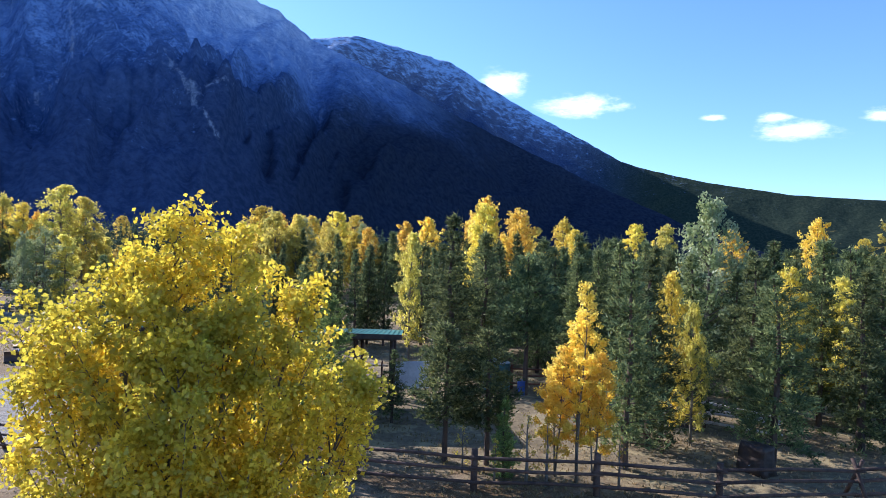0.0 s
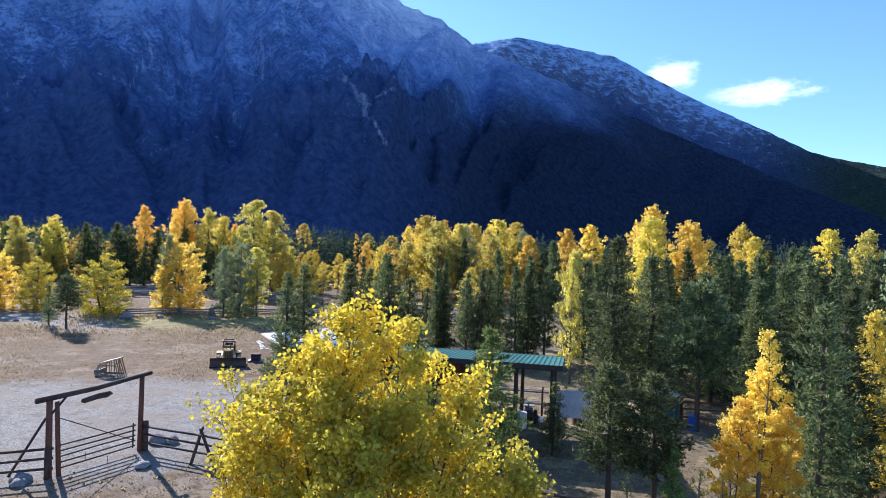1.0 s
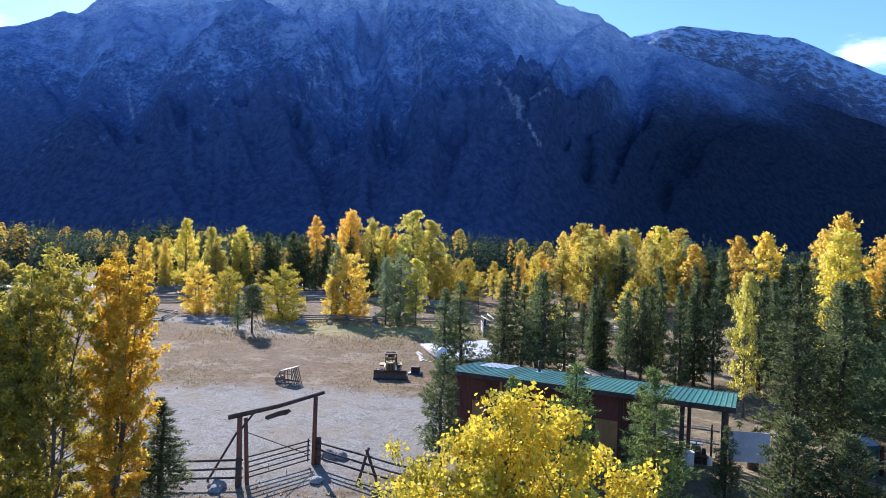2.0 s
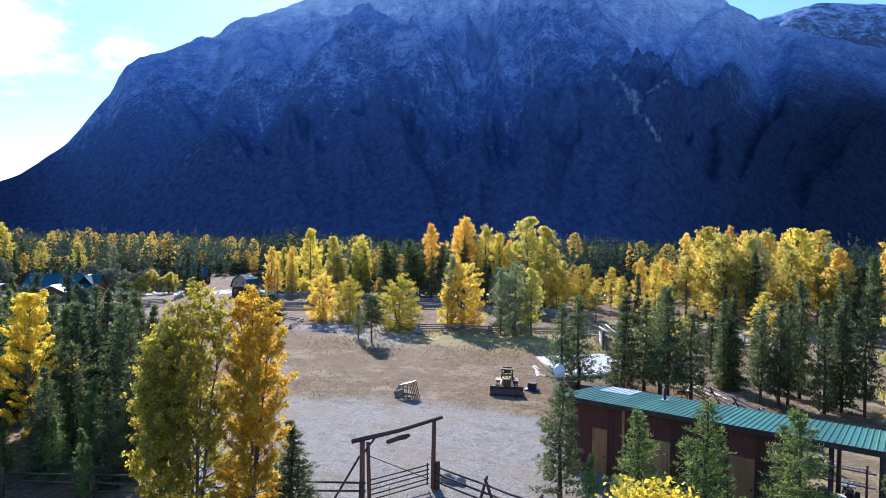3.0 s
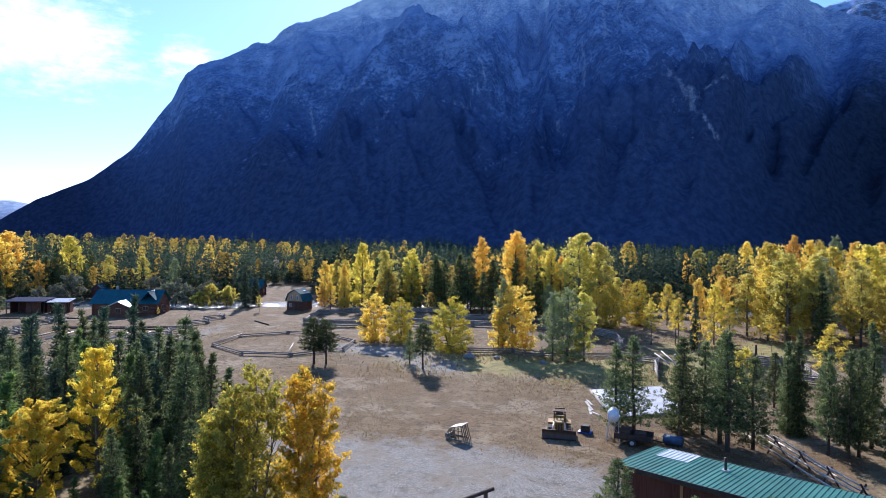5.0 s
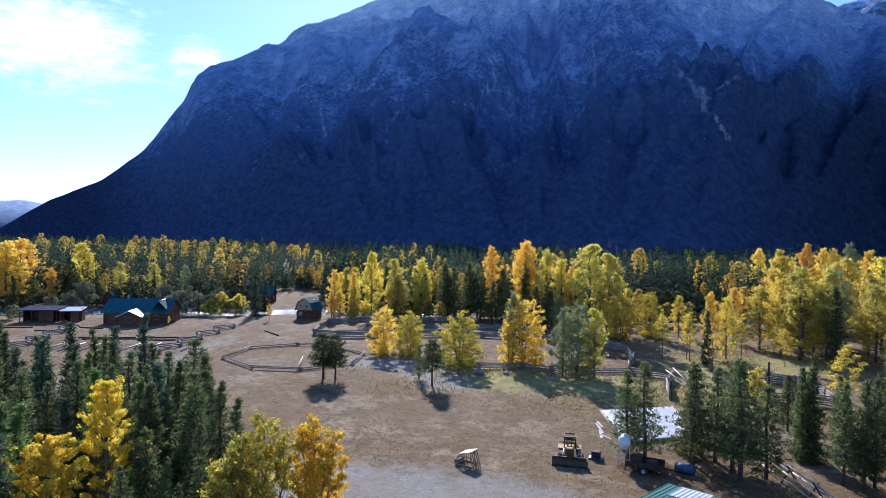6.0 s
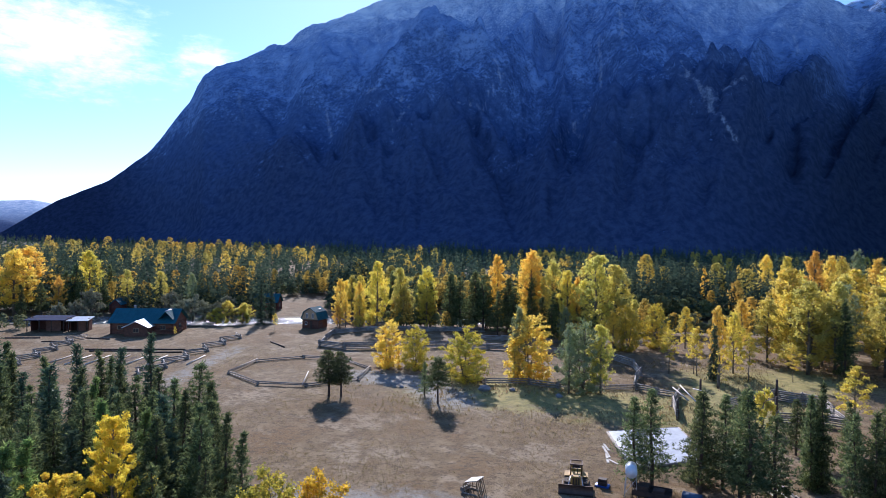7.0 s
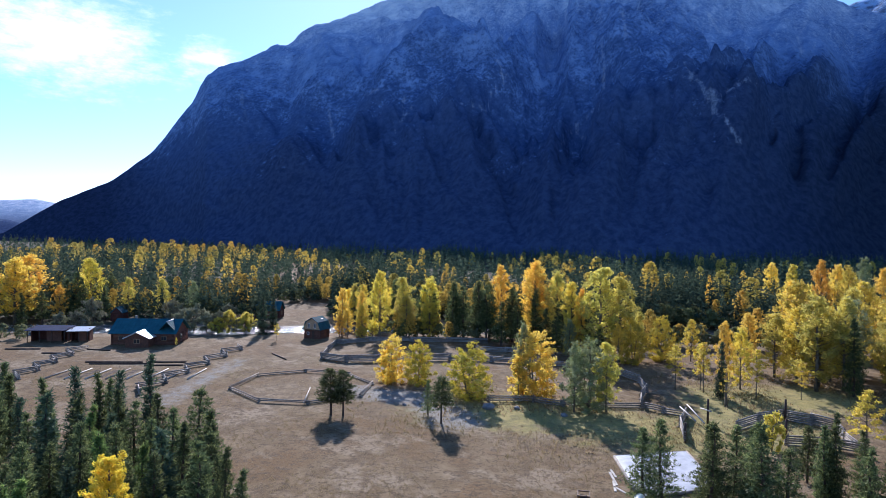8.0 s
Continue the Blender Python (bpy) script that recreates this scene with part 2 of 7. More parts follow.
    # Tree shade under the far forest, painted as a darker ground colour.
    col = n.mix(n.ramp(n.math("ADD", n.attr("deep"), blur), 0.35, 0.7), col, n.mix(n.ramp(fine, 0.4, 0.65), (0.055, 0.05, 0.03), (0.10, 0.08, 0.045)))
    col = n.mix(n.ramp(n.math("ADD", n.attr("gravel"), n.math("MULTIPLY", blur, 0.7)), 0.36, 0.66), col, gravel)
    n.bump(n.math("ADD", fine, n.math("MULTIPLY", tiny, 0.6)), 0.6, 0.05)
    return n.finish(col, 0.95, 0, 0.15)


# Base colours are painted blue to stand for the haze of the air.
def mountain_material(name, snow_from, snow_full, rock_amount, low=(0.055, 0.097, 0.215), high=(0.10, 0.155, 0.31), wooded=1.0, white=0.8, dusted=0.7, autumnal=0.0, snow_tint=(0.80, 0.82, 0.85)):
    n = Nodes(name)
    c = n.coords()
    up = n.attr("up")
    streak = n.add("UVMap").outputs[0]
    gully = n.noise(n.stretch(streak, (1.0, 0.30, 1)), 0.42, 6, 0.6)
    gully2 = n.noise(n.stretch(streak, (1.0, 0.45, 1)), 1.6, 6, 0.65)
    side = n.add("SeparateXYZ", Vector=streak).outputs[0]
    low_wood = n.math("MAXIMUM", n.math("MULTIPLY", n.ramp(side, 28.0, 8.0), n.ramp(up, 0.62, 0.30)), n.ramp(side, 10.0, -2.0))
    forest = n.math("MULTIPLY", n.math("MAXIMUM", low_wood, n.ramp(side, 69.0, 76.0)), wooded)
    patch, trees, fine = n.noise(c, 0.0045, 6, 0.6), n.noise(c, 0.11, 4, 0.7), n.noise(c, 0.022, 8, 0.68)
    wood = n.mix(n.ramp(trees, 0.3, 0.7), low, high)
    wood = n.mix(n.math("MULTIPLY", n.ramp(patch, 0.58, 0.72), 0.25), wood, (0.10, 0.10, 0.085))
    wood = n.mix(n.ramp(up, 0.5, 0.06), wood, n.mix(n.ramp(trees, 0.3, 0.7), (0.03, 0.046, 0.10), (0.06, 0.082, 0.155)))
    # The left spur's forest tone is bluer, with haze painted in.
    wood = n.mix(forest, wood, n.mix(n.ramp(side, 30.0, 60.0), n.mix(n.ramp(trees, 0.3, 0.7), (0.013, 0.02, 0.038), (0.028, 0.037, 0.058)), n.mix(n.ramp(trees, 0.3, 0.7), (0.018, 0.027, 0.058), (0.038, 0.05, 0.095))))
    aspens = n.math("MULTIPLY", n.ramp(n.noise(n.stretch(c, (1, 1, 2.5)), 0.012, 5, 0.7), 0.60, 0.66), n.ramp(up, 0.30, 0.05))
    autumn = n.mix(aspens, n.mix(n.ramp(trees, 0.3, 0.7), (0.018, 0.029, 0.023), (0.042, 0.057, 0.038)), (0.30, 0.22, 0.06))
    wood = n.mix(n.math("MULTIPLY", n.ramp(side, -8.0, -18.0), autumnal), wood, autumn)
    # Rock grey is pushed to blue for the same painted haze.
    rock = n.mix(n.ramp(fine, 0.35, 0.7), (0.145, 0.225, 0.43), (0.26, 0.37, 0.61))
    bare = n.math("ADD", n.math("MULTIPLY", up, rock_amount), n.math("ADD", n.math("MULTIPLY", patch, 0.55), n.math("MULTIPLY", fine, 0.45)))
    bare = n.math("ADD", bare, n.math("MULTIPLY", n.math("SUBTRACT", n.noise(c, 0.13, 6, 0.85), 0.5), 1.1))
    open_side = n.math("MULTIPLY", n.math("SUBTRACT", 1.0, n.math("MULTIPLY", forest, 0.92)), n.math("SUBTRACT", 1.0, n.math("MULTIPLY", n.ramp(side, 30.0, 8.0), 0.45 * wooded)))
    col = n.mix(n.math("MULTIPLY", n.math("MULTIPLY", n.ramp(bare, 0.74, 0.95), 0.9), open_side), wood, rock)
    scree = n.math("MULTIPLY", n.ramp(n.math("ADD", gully, n.math("MULTIPLY", gully2, 0.4)), 0.83, 0.93), n.ramp(up, 0.25, 0.5))
    col = n.mix(n.math("MULTIPLY", scree, 0.4), col, (0.30, 0.34, 0.42))
    pale = n.ramp(n.math("ADD", n.attr("gully"), n.math("MULTIPLY", n.math("SUBTRACT", n.noise(c, 0.07, 8, 0.85), 0.5), 3.4)), 0.5, 1.15)
    col = n.mix(n.math("MULTIPLY", n.math("MULTIPLY", pale, n.ramp(n.attr("gully"), 0.0, 0.3)), 0.5), col, (0.46, 0.50, 0.58))
    dust = n.math("MULTIPLY", n.ramp(n.math("ADD", n.math("MULTIPLY", up, 0.5), n.math("ADD", n.math("MULTIPLY", n.noise(c, 0.2, 6, 0.9), 0.85), n.math("MULTIPLY", gully2, 0.20))), 0.82, 0.99), dusted)
    col = n.mix(n.math("MULTIPLY", dust, open_side), col, (0.55, 0.62, 0.74))
    snow = n.ramp(n.math("ADD", up, n.math("MULTIPLY", n.math("SUBTRACT", n.math("ADD", fine, n.noise(c, 0.045, 8, 0.8)), 1.0), 0.95)), snow_from, snow_full)
    # A blue snow_tint puts shade into the snow colour itself.
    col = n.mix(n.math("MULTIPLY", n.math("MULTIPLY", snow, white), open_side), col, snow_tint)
    n.bump(n.math("ADD", trees, n.math("MULTIPLY", fine, 2.0)), 0.4, 6.0)
    return n.finish(col, 1.0, 0, 0.0)


def water_material():
    n = Nodes("river_water")
    c = n.coords()
    n.bump(n.math("ADD", n.noise(c, 1.6, 4), n.math("MULTIPLY", n.noise(c, 6.0, 3), 0.5)), 0.9, 0.35)
    return n.finish((0.10, 0.13, 0.14, 1), 0.18, 0, 0.6)


def cloud_material():
    n = Nodes("cloud_white")
    c = n.coords("UV")
    edge = n.add("VectorMath")
    edge.operation = "DISTANCE"
    n.put(edge.inputs[0], c)
    edge.inputs[1].default_value = (0.5, 0.5, 0.0)
    w = n.noise(n.stretch(n.coords(), (0.006, 0.006, 0.012)), 1.0, 8, 0.62)
    w = n.math("ADD", n.math("MULTIPLY", w, 0.6), n.math("MULTIPLY", n.noise(n.stretch(n.coords(), (0.0022, 0.0022, 0.009)), 1.0, 7, 0.7), 0.6))
    a = n.math("MULTIPLY", n.ramp(n.math("SUBTRACT", n.math("MULTIPLY", w, 1.7), n.math("MULTIPLY", edge.outputs["Value"], 1.8)), 0.24, 1.0), 0.86)
    tr = n.add("BsdfTransparent")
    em = n.add("Emission", Strength=1.0)
    em.inputs["Color"].default_value = (0.95, 0.96, 1.0, 1)
    m = n.add("MixShader")
    n.put(m.inputs[0], a)
    n.t.links.new(tr.outputs[0], m.inputs[1])
    n.t.links.new(em.outputs[0], m.inputs[2])
    n.t.links.new(m.outputs[0], n.out.inputs["Surface"])
    return n.m


# ---- building blocks ----
rng = np.random.default_rng(7)


def mesh_of(name, verts, faces, material, smooth=False):
    """A mesh from lists or arrays of corners and faces."""
    me = bpy.data.meshes.new(name)
    if isinstance(faces, np.ndarray):
        k = faces.shape[1]
        me.vertices.add(len(verts))
        me.vertices.foreach_set("co", np.asarray(verts, np.float32).ravel())
        me.loops.add(faces.size)
        me.loops.foreach_set("vertex_index", faces.astype(np.int32).ravel())
        me.polygons.add(len(faces))
        me.polygons.foreach_set("loop_start", np.arange(0, faces.size, k, dtype=np.int32))
        me.update(calc_edges=True)
    else:
        me.from_pydata([tuple(v) for v in verts], [], faces)
    if smooth:
        me.shade_smooth()
    me.materials.append(material)
    return me


def child(name, me, parent, label="", loc=None, rot=None):
    ob = new(name, me)
    ob.parent = parent
    if loc is not None:
        ob.location = loc
    if rot is not None:
        ob.rotation_euler = [radians(a) for a in rot]
    return tagged(ob, label)


def part(name, bm, material, parent, label="", smooth=False):
    me = bpy.data.meshes.new(name)
    bm.to_mesh(me)
    bm.free()
    if smooth:
        me.shade_smooth()
    me.materials.append(material)
    return child(name, me, parent, label)


def thing(name, x, y, turn=0.0, label="", category="", group="", z=None, scale=None):
    ob = new(name)
    ob.empty_display_size = 0.3
    ob.location = (x, y, ground_z(x, y) if z is None else z)
    ob.rotation_euler = (0, 0, radians(turn))
    if scale is not None:
        ob.scale = scale
    return tagged(ob, label, category, group)


def smooth01(k):
    k = min(1.0, max(0.0, k))
    return k * k * (3 - 2 * k)


def ground_z(x, y):
    """The meadow drops a little beyond the gate."""
    return -0.6 * smooth01((math.hypot(x, y) - 28) / 30)


def box(bm, lo, hi, bevel=0.0, m=None):
    r = bmesh.ops.create_cube(bm, size=1.0)["verts"]
    c, s = [(a + b) / 2 for a, b in zip(lo, hi)], [b - a for a, b in zip(lo, hi)]
    for v in r:
        v.co = Vector((v.co.x * s[0] + c[0], v.co.y * s[1] + c[1], v.co.z * s[2] + c[2]))
    if bevel:
        e = list({e for v in r for e in v.link_edges})
        r = bmesh.ops.bevel(bm, geom=e, offset=bevel, segments=1, affect="EDGES")["verts"]
    if m is not None:
        bmesh.ops.transform(bm, matrix=m, verts=r)
    return bm


def boxed(lo, hi, bevel=0.012, m=None):
    return box(bmesh.new(), lo, hi, bevel, m)


def prism(bm, outline, y0, y1):
    """An outline in x and z, drawn out from y0 to y1."""
    a = [bm.verts.new((x, y0, z)) for x, z in outline]
    b = [bm.verts.new((x, y1, z)) for x, z in outline]
    bm.faces.new(a)
    bm.faces.new(b[::-1])
    for i in range(len(a)):
        j = (i + 1) % len(a)
        bm.faces.new((a[j], a[i], b[i], b[j]))
    bmesh.ops.recalc_face_normals(bm, faces=bm.faces)
    return bm


def tube(points, radii, sides=6):
    """Corners and faces of a closed round bar along points."""
    pts = [Vector(p) for p in points]
    verts, faces = [], []
    for i, p in enumerate(pts):
        d = (pts[min(i + 1, len(pts) - 1)] - pts[max(i - 1, 0)]).normalized()
        a = d.orthogonal().normalized() if abs(d.z) > 0.99 else d.cross(Vector((0, 0, 1))).normalized()
        b = d.cross(a)
        for k in range(sides):
            w = 2 * math.pi * k / sides
            verts.append(p + radii[i] * (math.cos(w) * a + math.sin(w) * b))
    for i in range(len(pts) - 1):
        for k in range(sides):
            l = (k + 1) % sides
            faces.append((i * sides + k, i * sides + l, (i + 1) * sides + l, (i + 1) * sides + k))
    faces.append(tuple(range(sides))[::-1])
    faces.append(tuple(range((len(pts) - 1) * sides, len(pts) * sides)))
    return verts, faces


def bar(name, a, b, r, material, parent, label="", r2=None, sides=8, bow=0.0):
    """A log, pole or pipe from a to b, a little bowed and tapered."""
    a, b = Vector(a), Vector(b)
    mid = (a + b) / 2 + Vector((random.uniform(-1, 1), random.uniform(-1, 1), random.uniform(-1, 1))) * bow
    r2 = r if r2 is None else r2
    v, f = tube([a, mid, b], [r, (r + r2) / 2, r2], sides)
    return child(name, mesh_of(name, v, f, material, sides > 6), parent, label)

# ---- ground, river, mountains, clouds ----


def near_line(X, Y, pts):
    """The distance of places to a line through pts."""
    best = np.full(X.shape, 1e9)
    for (ax, ay), (bx, by) in zip(pts[:-1], pts[1:]):
        dx, dy = bx - ax, by - ay
        k = np.clip(((X - ax) * dx + (Y - ay) * dy) / (dx * dx + dy * dy), 0, 1)
        best = np.minimum(best, np.hypot(X - ax - k * dx, Y - ay - k * dy))
    return best


RIVER = [(-330, -90), (-240, -40), (-197, 14), (-168, 48), (-148, 72), (-136, 93), (-123, 110), (-100, 132), (-72, 152), (-40, 170), (20, 200), (120, 250), (260, 300)]


def azimuth(X, Y):
    return np.degrees(np.arctan2(-X, Y))


def build_ground():
    radii = np.concatenate([[0.6], np.arange(2, 130, 2.0), np.geomspace(131, 4700, 50)])
    seg = 360
    ang = np.linspace(0, 2 * np.pi, seg, endpoint=False)
    R, A = np.meshgrid(radii, ang, indexing="ij")
    X, Y = R * np.cos(A), R * np.sin(A)
    k = np.clip((R - 28) / 30, 0, 1)
    Z = -0.6 * k * k * (3 - 2 * k)
    bed = near_line(X, Y, RIVER)
    Z -= 0.9 * np.clip((9.0 - bed) / 4.0, 0, 1)
    verts = np.stack([X, Y, Z], -1).reshape(-1, 3)
    i, j = np.meshgrid(np.arange(len(radii) - 1), np.arange(seg), indexing="ij")
    j2 = (j + 1) % seg
    faces = np.stack([i * seg + j, (i + 1) * seg + j, (i + 1) * seg + j2, i * seg + j2], -1).reshape(-1, 4)
    faces = np.concatenate([faces, np.array([[0, k, k + 1, (k + 2) % seg] for k in range(1, seg - 2, 2)])])
    me = mesh_of("ground", verts, faces, ground_material(), True)
    x, y = verts[:, 0], verts[:, 1]
    yard = np.minimum(1.25 - np.hypot((x + 32) / 24, (y - 26.5 - 0.4 * (x + 30)) / 15.5) * 0.9, 0.5 + (y - 15 - 0.47 * np.clip(-33 - x, 0, 99)) / 4)
    lane = 1.1 - near_line(x, y, [(-90, 33), (-97, 39), (-104, 47), (-112, 55)]) / 5.0
    patch = 1.1 - near_line(x, y, [(-80, 57), (-73, 60.5), (-67, 62), (-58, 58)]) / 7.5
    shore = 1.0 - near_line(x, y, RIVER) / 13.0
    az, r = azimuth(x, y), np.hypot(x, y)
    wood = np.clip((14 - az) / 8, 0, 1) * np.clip((r - 20) / 8, 0, 1)
    wood = np.maximum(wood, 1.2 - np.hypot((x + 62) / 34, (y - 4) / 22))
    # deep: where the far forest's shade is painted on the ground.
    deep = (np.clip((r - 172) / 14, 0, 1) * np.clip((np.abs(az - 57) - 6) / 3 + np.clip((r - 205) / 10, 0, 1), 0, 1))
    green = 1.0 - near_line(x, y, [(-62, 64), (-50, 70), (-38, 74), (-30, 84), (-38, 98), (-30, 108)]) / 17.0
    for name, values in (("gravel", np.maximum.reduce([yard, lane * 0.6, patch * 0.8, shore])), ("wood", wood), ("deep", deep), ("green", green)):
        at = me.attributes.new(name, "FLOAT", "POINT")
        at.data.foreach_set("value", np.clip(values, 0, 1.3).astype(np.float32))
    return tagged(new("ground", me), "dry tan meadow with a grey gravel yard and forest floor", "ground", kind="structure")


def build_river():
    pts = [Vector((*p, -1.05)) for p in RIVER]
    dense = []
    for a, b in zip(pts[:-1], pts[1:]):
        dense += [a.lerp(b, k / 6) for k in range(6)]
    v, f = [], []
    for i, p in enumerate(dense):
        d = (dense[min(i + 1, len(dense) - 1)] - dense[max(i - 1, 0)]).normalized()
        s = Vector((-d.y, d.x, 0)) * (7.2 + 1.2 * math.sin(i * 0.9))
        v += [p + s, p - s]
        if i:
            f.append((2 * i - 2, 2 * i - 1, 2 * i + 1, 2 * i))
    return tagged(new("river", mesh_of("river", v, f, water_material())), "shallow river glinting white in the sun", "river", kind="structure")


def build_range(name, ridge, foot, top, back, material, relief, seed, label, n_az=520, n_up=110, steep=1.45, ceiling=0.40):
    """A mountain side: a ridge line given by azimuth and elevation, and a gullied face from its foot up to it."""
    ra = np.array([p[0] for p in ridge], float)
    re = np.array([p[1] for p in ridge], float)
    order = np.argsort(ra)
    ra, re = ra[order], re[order]
    az = np.linspace(ra[0], ra[-1], n_az)
    el = np.interp(az, ra, re)
    up = np.concatenate([np.linspace(0, 1, n_up), np.linspace(1.04, 1.5, 10)])
    verts, ups, uvs = [], [], []
    for i, a in enumerate(az):
        crest = top * (1 + 0.05 * math.sin(a * 0.11 + seed))
        high = crest * math.tan(radians(el[i])) + 15
        base = foot * (1 + 0.06 * math.sin(a * 0.17 + seed * 2))
        base = max(base, crest - max(high, 10) * steep)
        for u in up:
            if u <= 1:
                r = base + (crest - base) * u
                z = (high + 4) * (0.8 * u + 0.2 * u * u) - 4
            else:
                r = crest + (u - 1) * 2 * back
                z = high * (1 - (u - 1) * 1.1)
            w = min(1.0, 4 * u) * (1.0 if u <= 1 else 0.4)
            sx, sy = a * crest * 0.01745, u * (crest - base)
            warp = noise.noise(Vector((sx / 420, sy / 420, seed + 4))) * 0.7
            g = noise.fractal(Vector((sx / 300 + warp, sy / 420 + warp, seed)), 0.95, 2.1, 6)
            rib = 1 - 2 * abs(noise.noise(Vector((sx / 210 + sy / 520 + warp * 0.8, sy / 900, seed + 7))))
            g2 = noise.fractal(Vector((sx / 60, sy / 75, seed + 9)), 0.8, 2.1, 4)
            fade = (1 - u) ** 0.5 if u <= 1 else 0.0
            z += w * relief * high / 600 * (g * (0.08 + fade * 0.9) + rib * 0.55 * fade + g2 * (0.07 + 0.10 * fade))
            if u < 0.02:
                z = -6
            verts.append((-math.sin(radians(a)) * r, math.cos(radians(a)) * r, z))
            ups.append(u * min(1.0, high / (top * ceiling)))
            uvs.append((a, u * 10))
    n = len(up)
    i, j = np.meshgrid(np.arange(n_az - 1), np.arange(n - 1), indexing="ij")
    faces = np.stack([i * n + j, i * n + j + 1, (i + 1) * n + j + 1, (i + 1) * n + j], -1).reshape(-1, 4)
    me = mesh_of(name, np.array(verts), faces, material, True)
    me.attributes.new("up", "FLOAT", "POINT").data.foreach_set("value", np.array(ups, np.float32))
    spots_az = np.repeat(az, n)
    spots_el = np.degrees(np.arctan2(np.array(verts)[:, 2] - 18, np.hypot(np.array(verts)[:, 0], np.array(verts)[:, 1])))
    pale = np.zeros(len(verts))
    if name == "mountain":
        for line in GULLIES:
            pale = np.maximum(pale, 1 - near_line(spots_az, spots_el, line) / 0.36)
    me.attributes.new("gully", "FLOAT", "POINT").data.foreach_set("value", np.clip(pale, 0, 1).astype(np.float32))
    uv = me.uv_layers.new(name="UVMap")
    uv.data.foreach_set("uv", np.array(uvs, np.float32)[faces.ravel()].ravel())
    return tagged(new(name, me), label, "mountain", kind="structure")


GULLIES = [[(41.5, 15.7), (40.6, 14.5), (41.9, 12.8), (42.2, 11.6)],
           [(32.9, 11.4), (34.1, 10.3), (35.6, 8.6)],
           [(25.5, 13.9), (23.9, 12.8), (23.0, 11.4), (22.7, 10.5)],
           [(23.0, 11.7), (20.7, 13.5)],
           [(16.3, 17.6), (17.1, 15.8), (16.8, 14.8)],
           [(49.1, 11.7), (50.7, 9.6)],
           [(56.5, 11.0), (56.1, 8.8)],
           [(53.2, 12.6), (51.7, 13.3)],
           [(44.4, 17.8), (40.3, 17.5)],
           [(23.8, 18.5), (22.7, 16.9)],
           [(34.9, 9.8), (33.4, 9.0)],
           [(22.3, 10.5), (21.0, 8.1)],
           [(35.5, 20.1), (35.3, 17.3)], [(32.4, 17.4), (32.1, 15.1), (32.1, 13.2)], [(25.5, 14.9), (24.1, 13.2)], [(24.8, 13.7), (22.9, 12.3)], [(24.1, 12.8), (23.1, 10.7)], [(22.1, 12.6), (20.2, 13.2)], [(30.6, 19.3), (30.3, 17.3)], [(44.7, 12.2), (42.4, 11.5)], [(50.0, 11.6), (49.7, 12.6)]]
build_ground()
build_river()
MAIN_RIDGE = [(92, -1.0), (83, -0.6), (81, 0.0), (77.5, 2.5), (74, 4.2), (71, 6.7), (69.3, 9.1), (68, 10.8), (66.8, 13.2), (65.7, 13.9), (63, 15.1), (60, 16.4), (57, 18.2), (54.5, 19.4),
              (52, 20.3), (46, 22.6), (39, 24.2), (31, 24.0), (25, 22.6), (20, 20.8), (16.2, 19.5), (13.5, 17.6), (9.3, 15.9), (5, 14.1), (0.7, 12.2), (-5, 9.6), (-10, 7.2), (-15, 4.8), (-20, 2.6), (-26, 0.5)]
SNOW_RIDGE = [(26, 15), (18, 17), (13.1, 17.8), (9.6, 18.2), (6, 17.6), (0.8, 16.5), (-2.9, 14.4), (-4.4, 13.5), (-9.6, 10.8), (-14.6, 8.1), (-16, 7.6), (-21.5, 6.3), (-27.8, 5.2), (-34, 4.7), (-45, 4.2), (-60, 3.2)]
FAR_RIDGE = [(70, 1.0), (76, 1.8), (79, 2.4), (81.3, 2.2), (85, 1.9), (95, 2.4), (110, 2.0)]
build_range("mountain", MAIN_RIDGE, 640, 1560, 700, mountain_material("haze_blue_mountain_side", 0.70, 1.15, 0.72, dusted=0.8), 135, 3.0, "steep mountain side in haze-blue, with forest, rock gullies and dusted snow", 560, 124)
# Navy slopes and blue snow hold this mountain's shade and haze as colour.
build_range("mountain_snowy", SNOW_RIDGE, 1500, 3000, 900, mountain_material("snowy_mountain_side", 0.78, 1.06, 0.20, (0.02, 0.033, 0.08), (0.042, 0.068, 0.145), 0.0, 0.62, 0.14, 1.0, (0.38, 0.56, 0.86)), 60, 8.0, "farther mountain with a snow-dusted crest in painted shade-blue and forested flank", 300, 70, ceiling=0.22)
# Pale blue base colours paint the distance haze over these hills.
build_range("mountain_far", FAR_RIDGE, 3600, 4300, 200, mountain_material("far_haze_blue_hills", 0.3, 0.9, 0.3, (0.24, 0.32, 0.46), (0.32, 0.42, 0.58), 0.0), 60, 5.0, "distant snow-topped hills in painted haze-blue beyond the valley", 120, 24, 9.0, 0.08)


def build_cloud(az, el, wide, high, material):
    r = 4600
    v, f, uvs = [], [], []
    n = 8
    for i in range(n + 1):
        for j in range(2):
            a, e = radians(az + wide * (0.5 - i / n)), radians(el + high * (j - 0.5))
            v.append((-math.sin(a) * r, math.cos(a) * r, r * math.tan(e)))
            uvs.append((i / n, j))
    for i in range(n):
        f.append((2 * i, 2 * i + 2, 2 * i + 3, 2 * i + 1))
    me = mesh_of("cloud", v, f, material)
    uv = me.uv_layers.new(name="UVMap")
    for k, l in enumerate(me.loops):
        uv.data[k].uv = uvs[l.vertex_index]
    ob = new("cloud", me)
    ob.visible_shadow = False
    return tagged(ob, "small white fair-weather cloud in the blue sky", "cloud", kind="structure")


CLOUD = cloud_material()
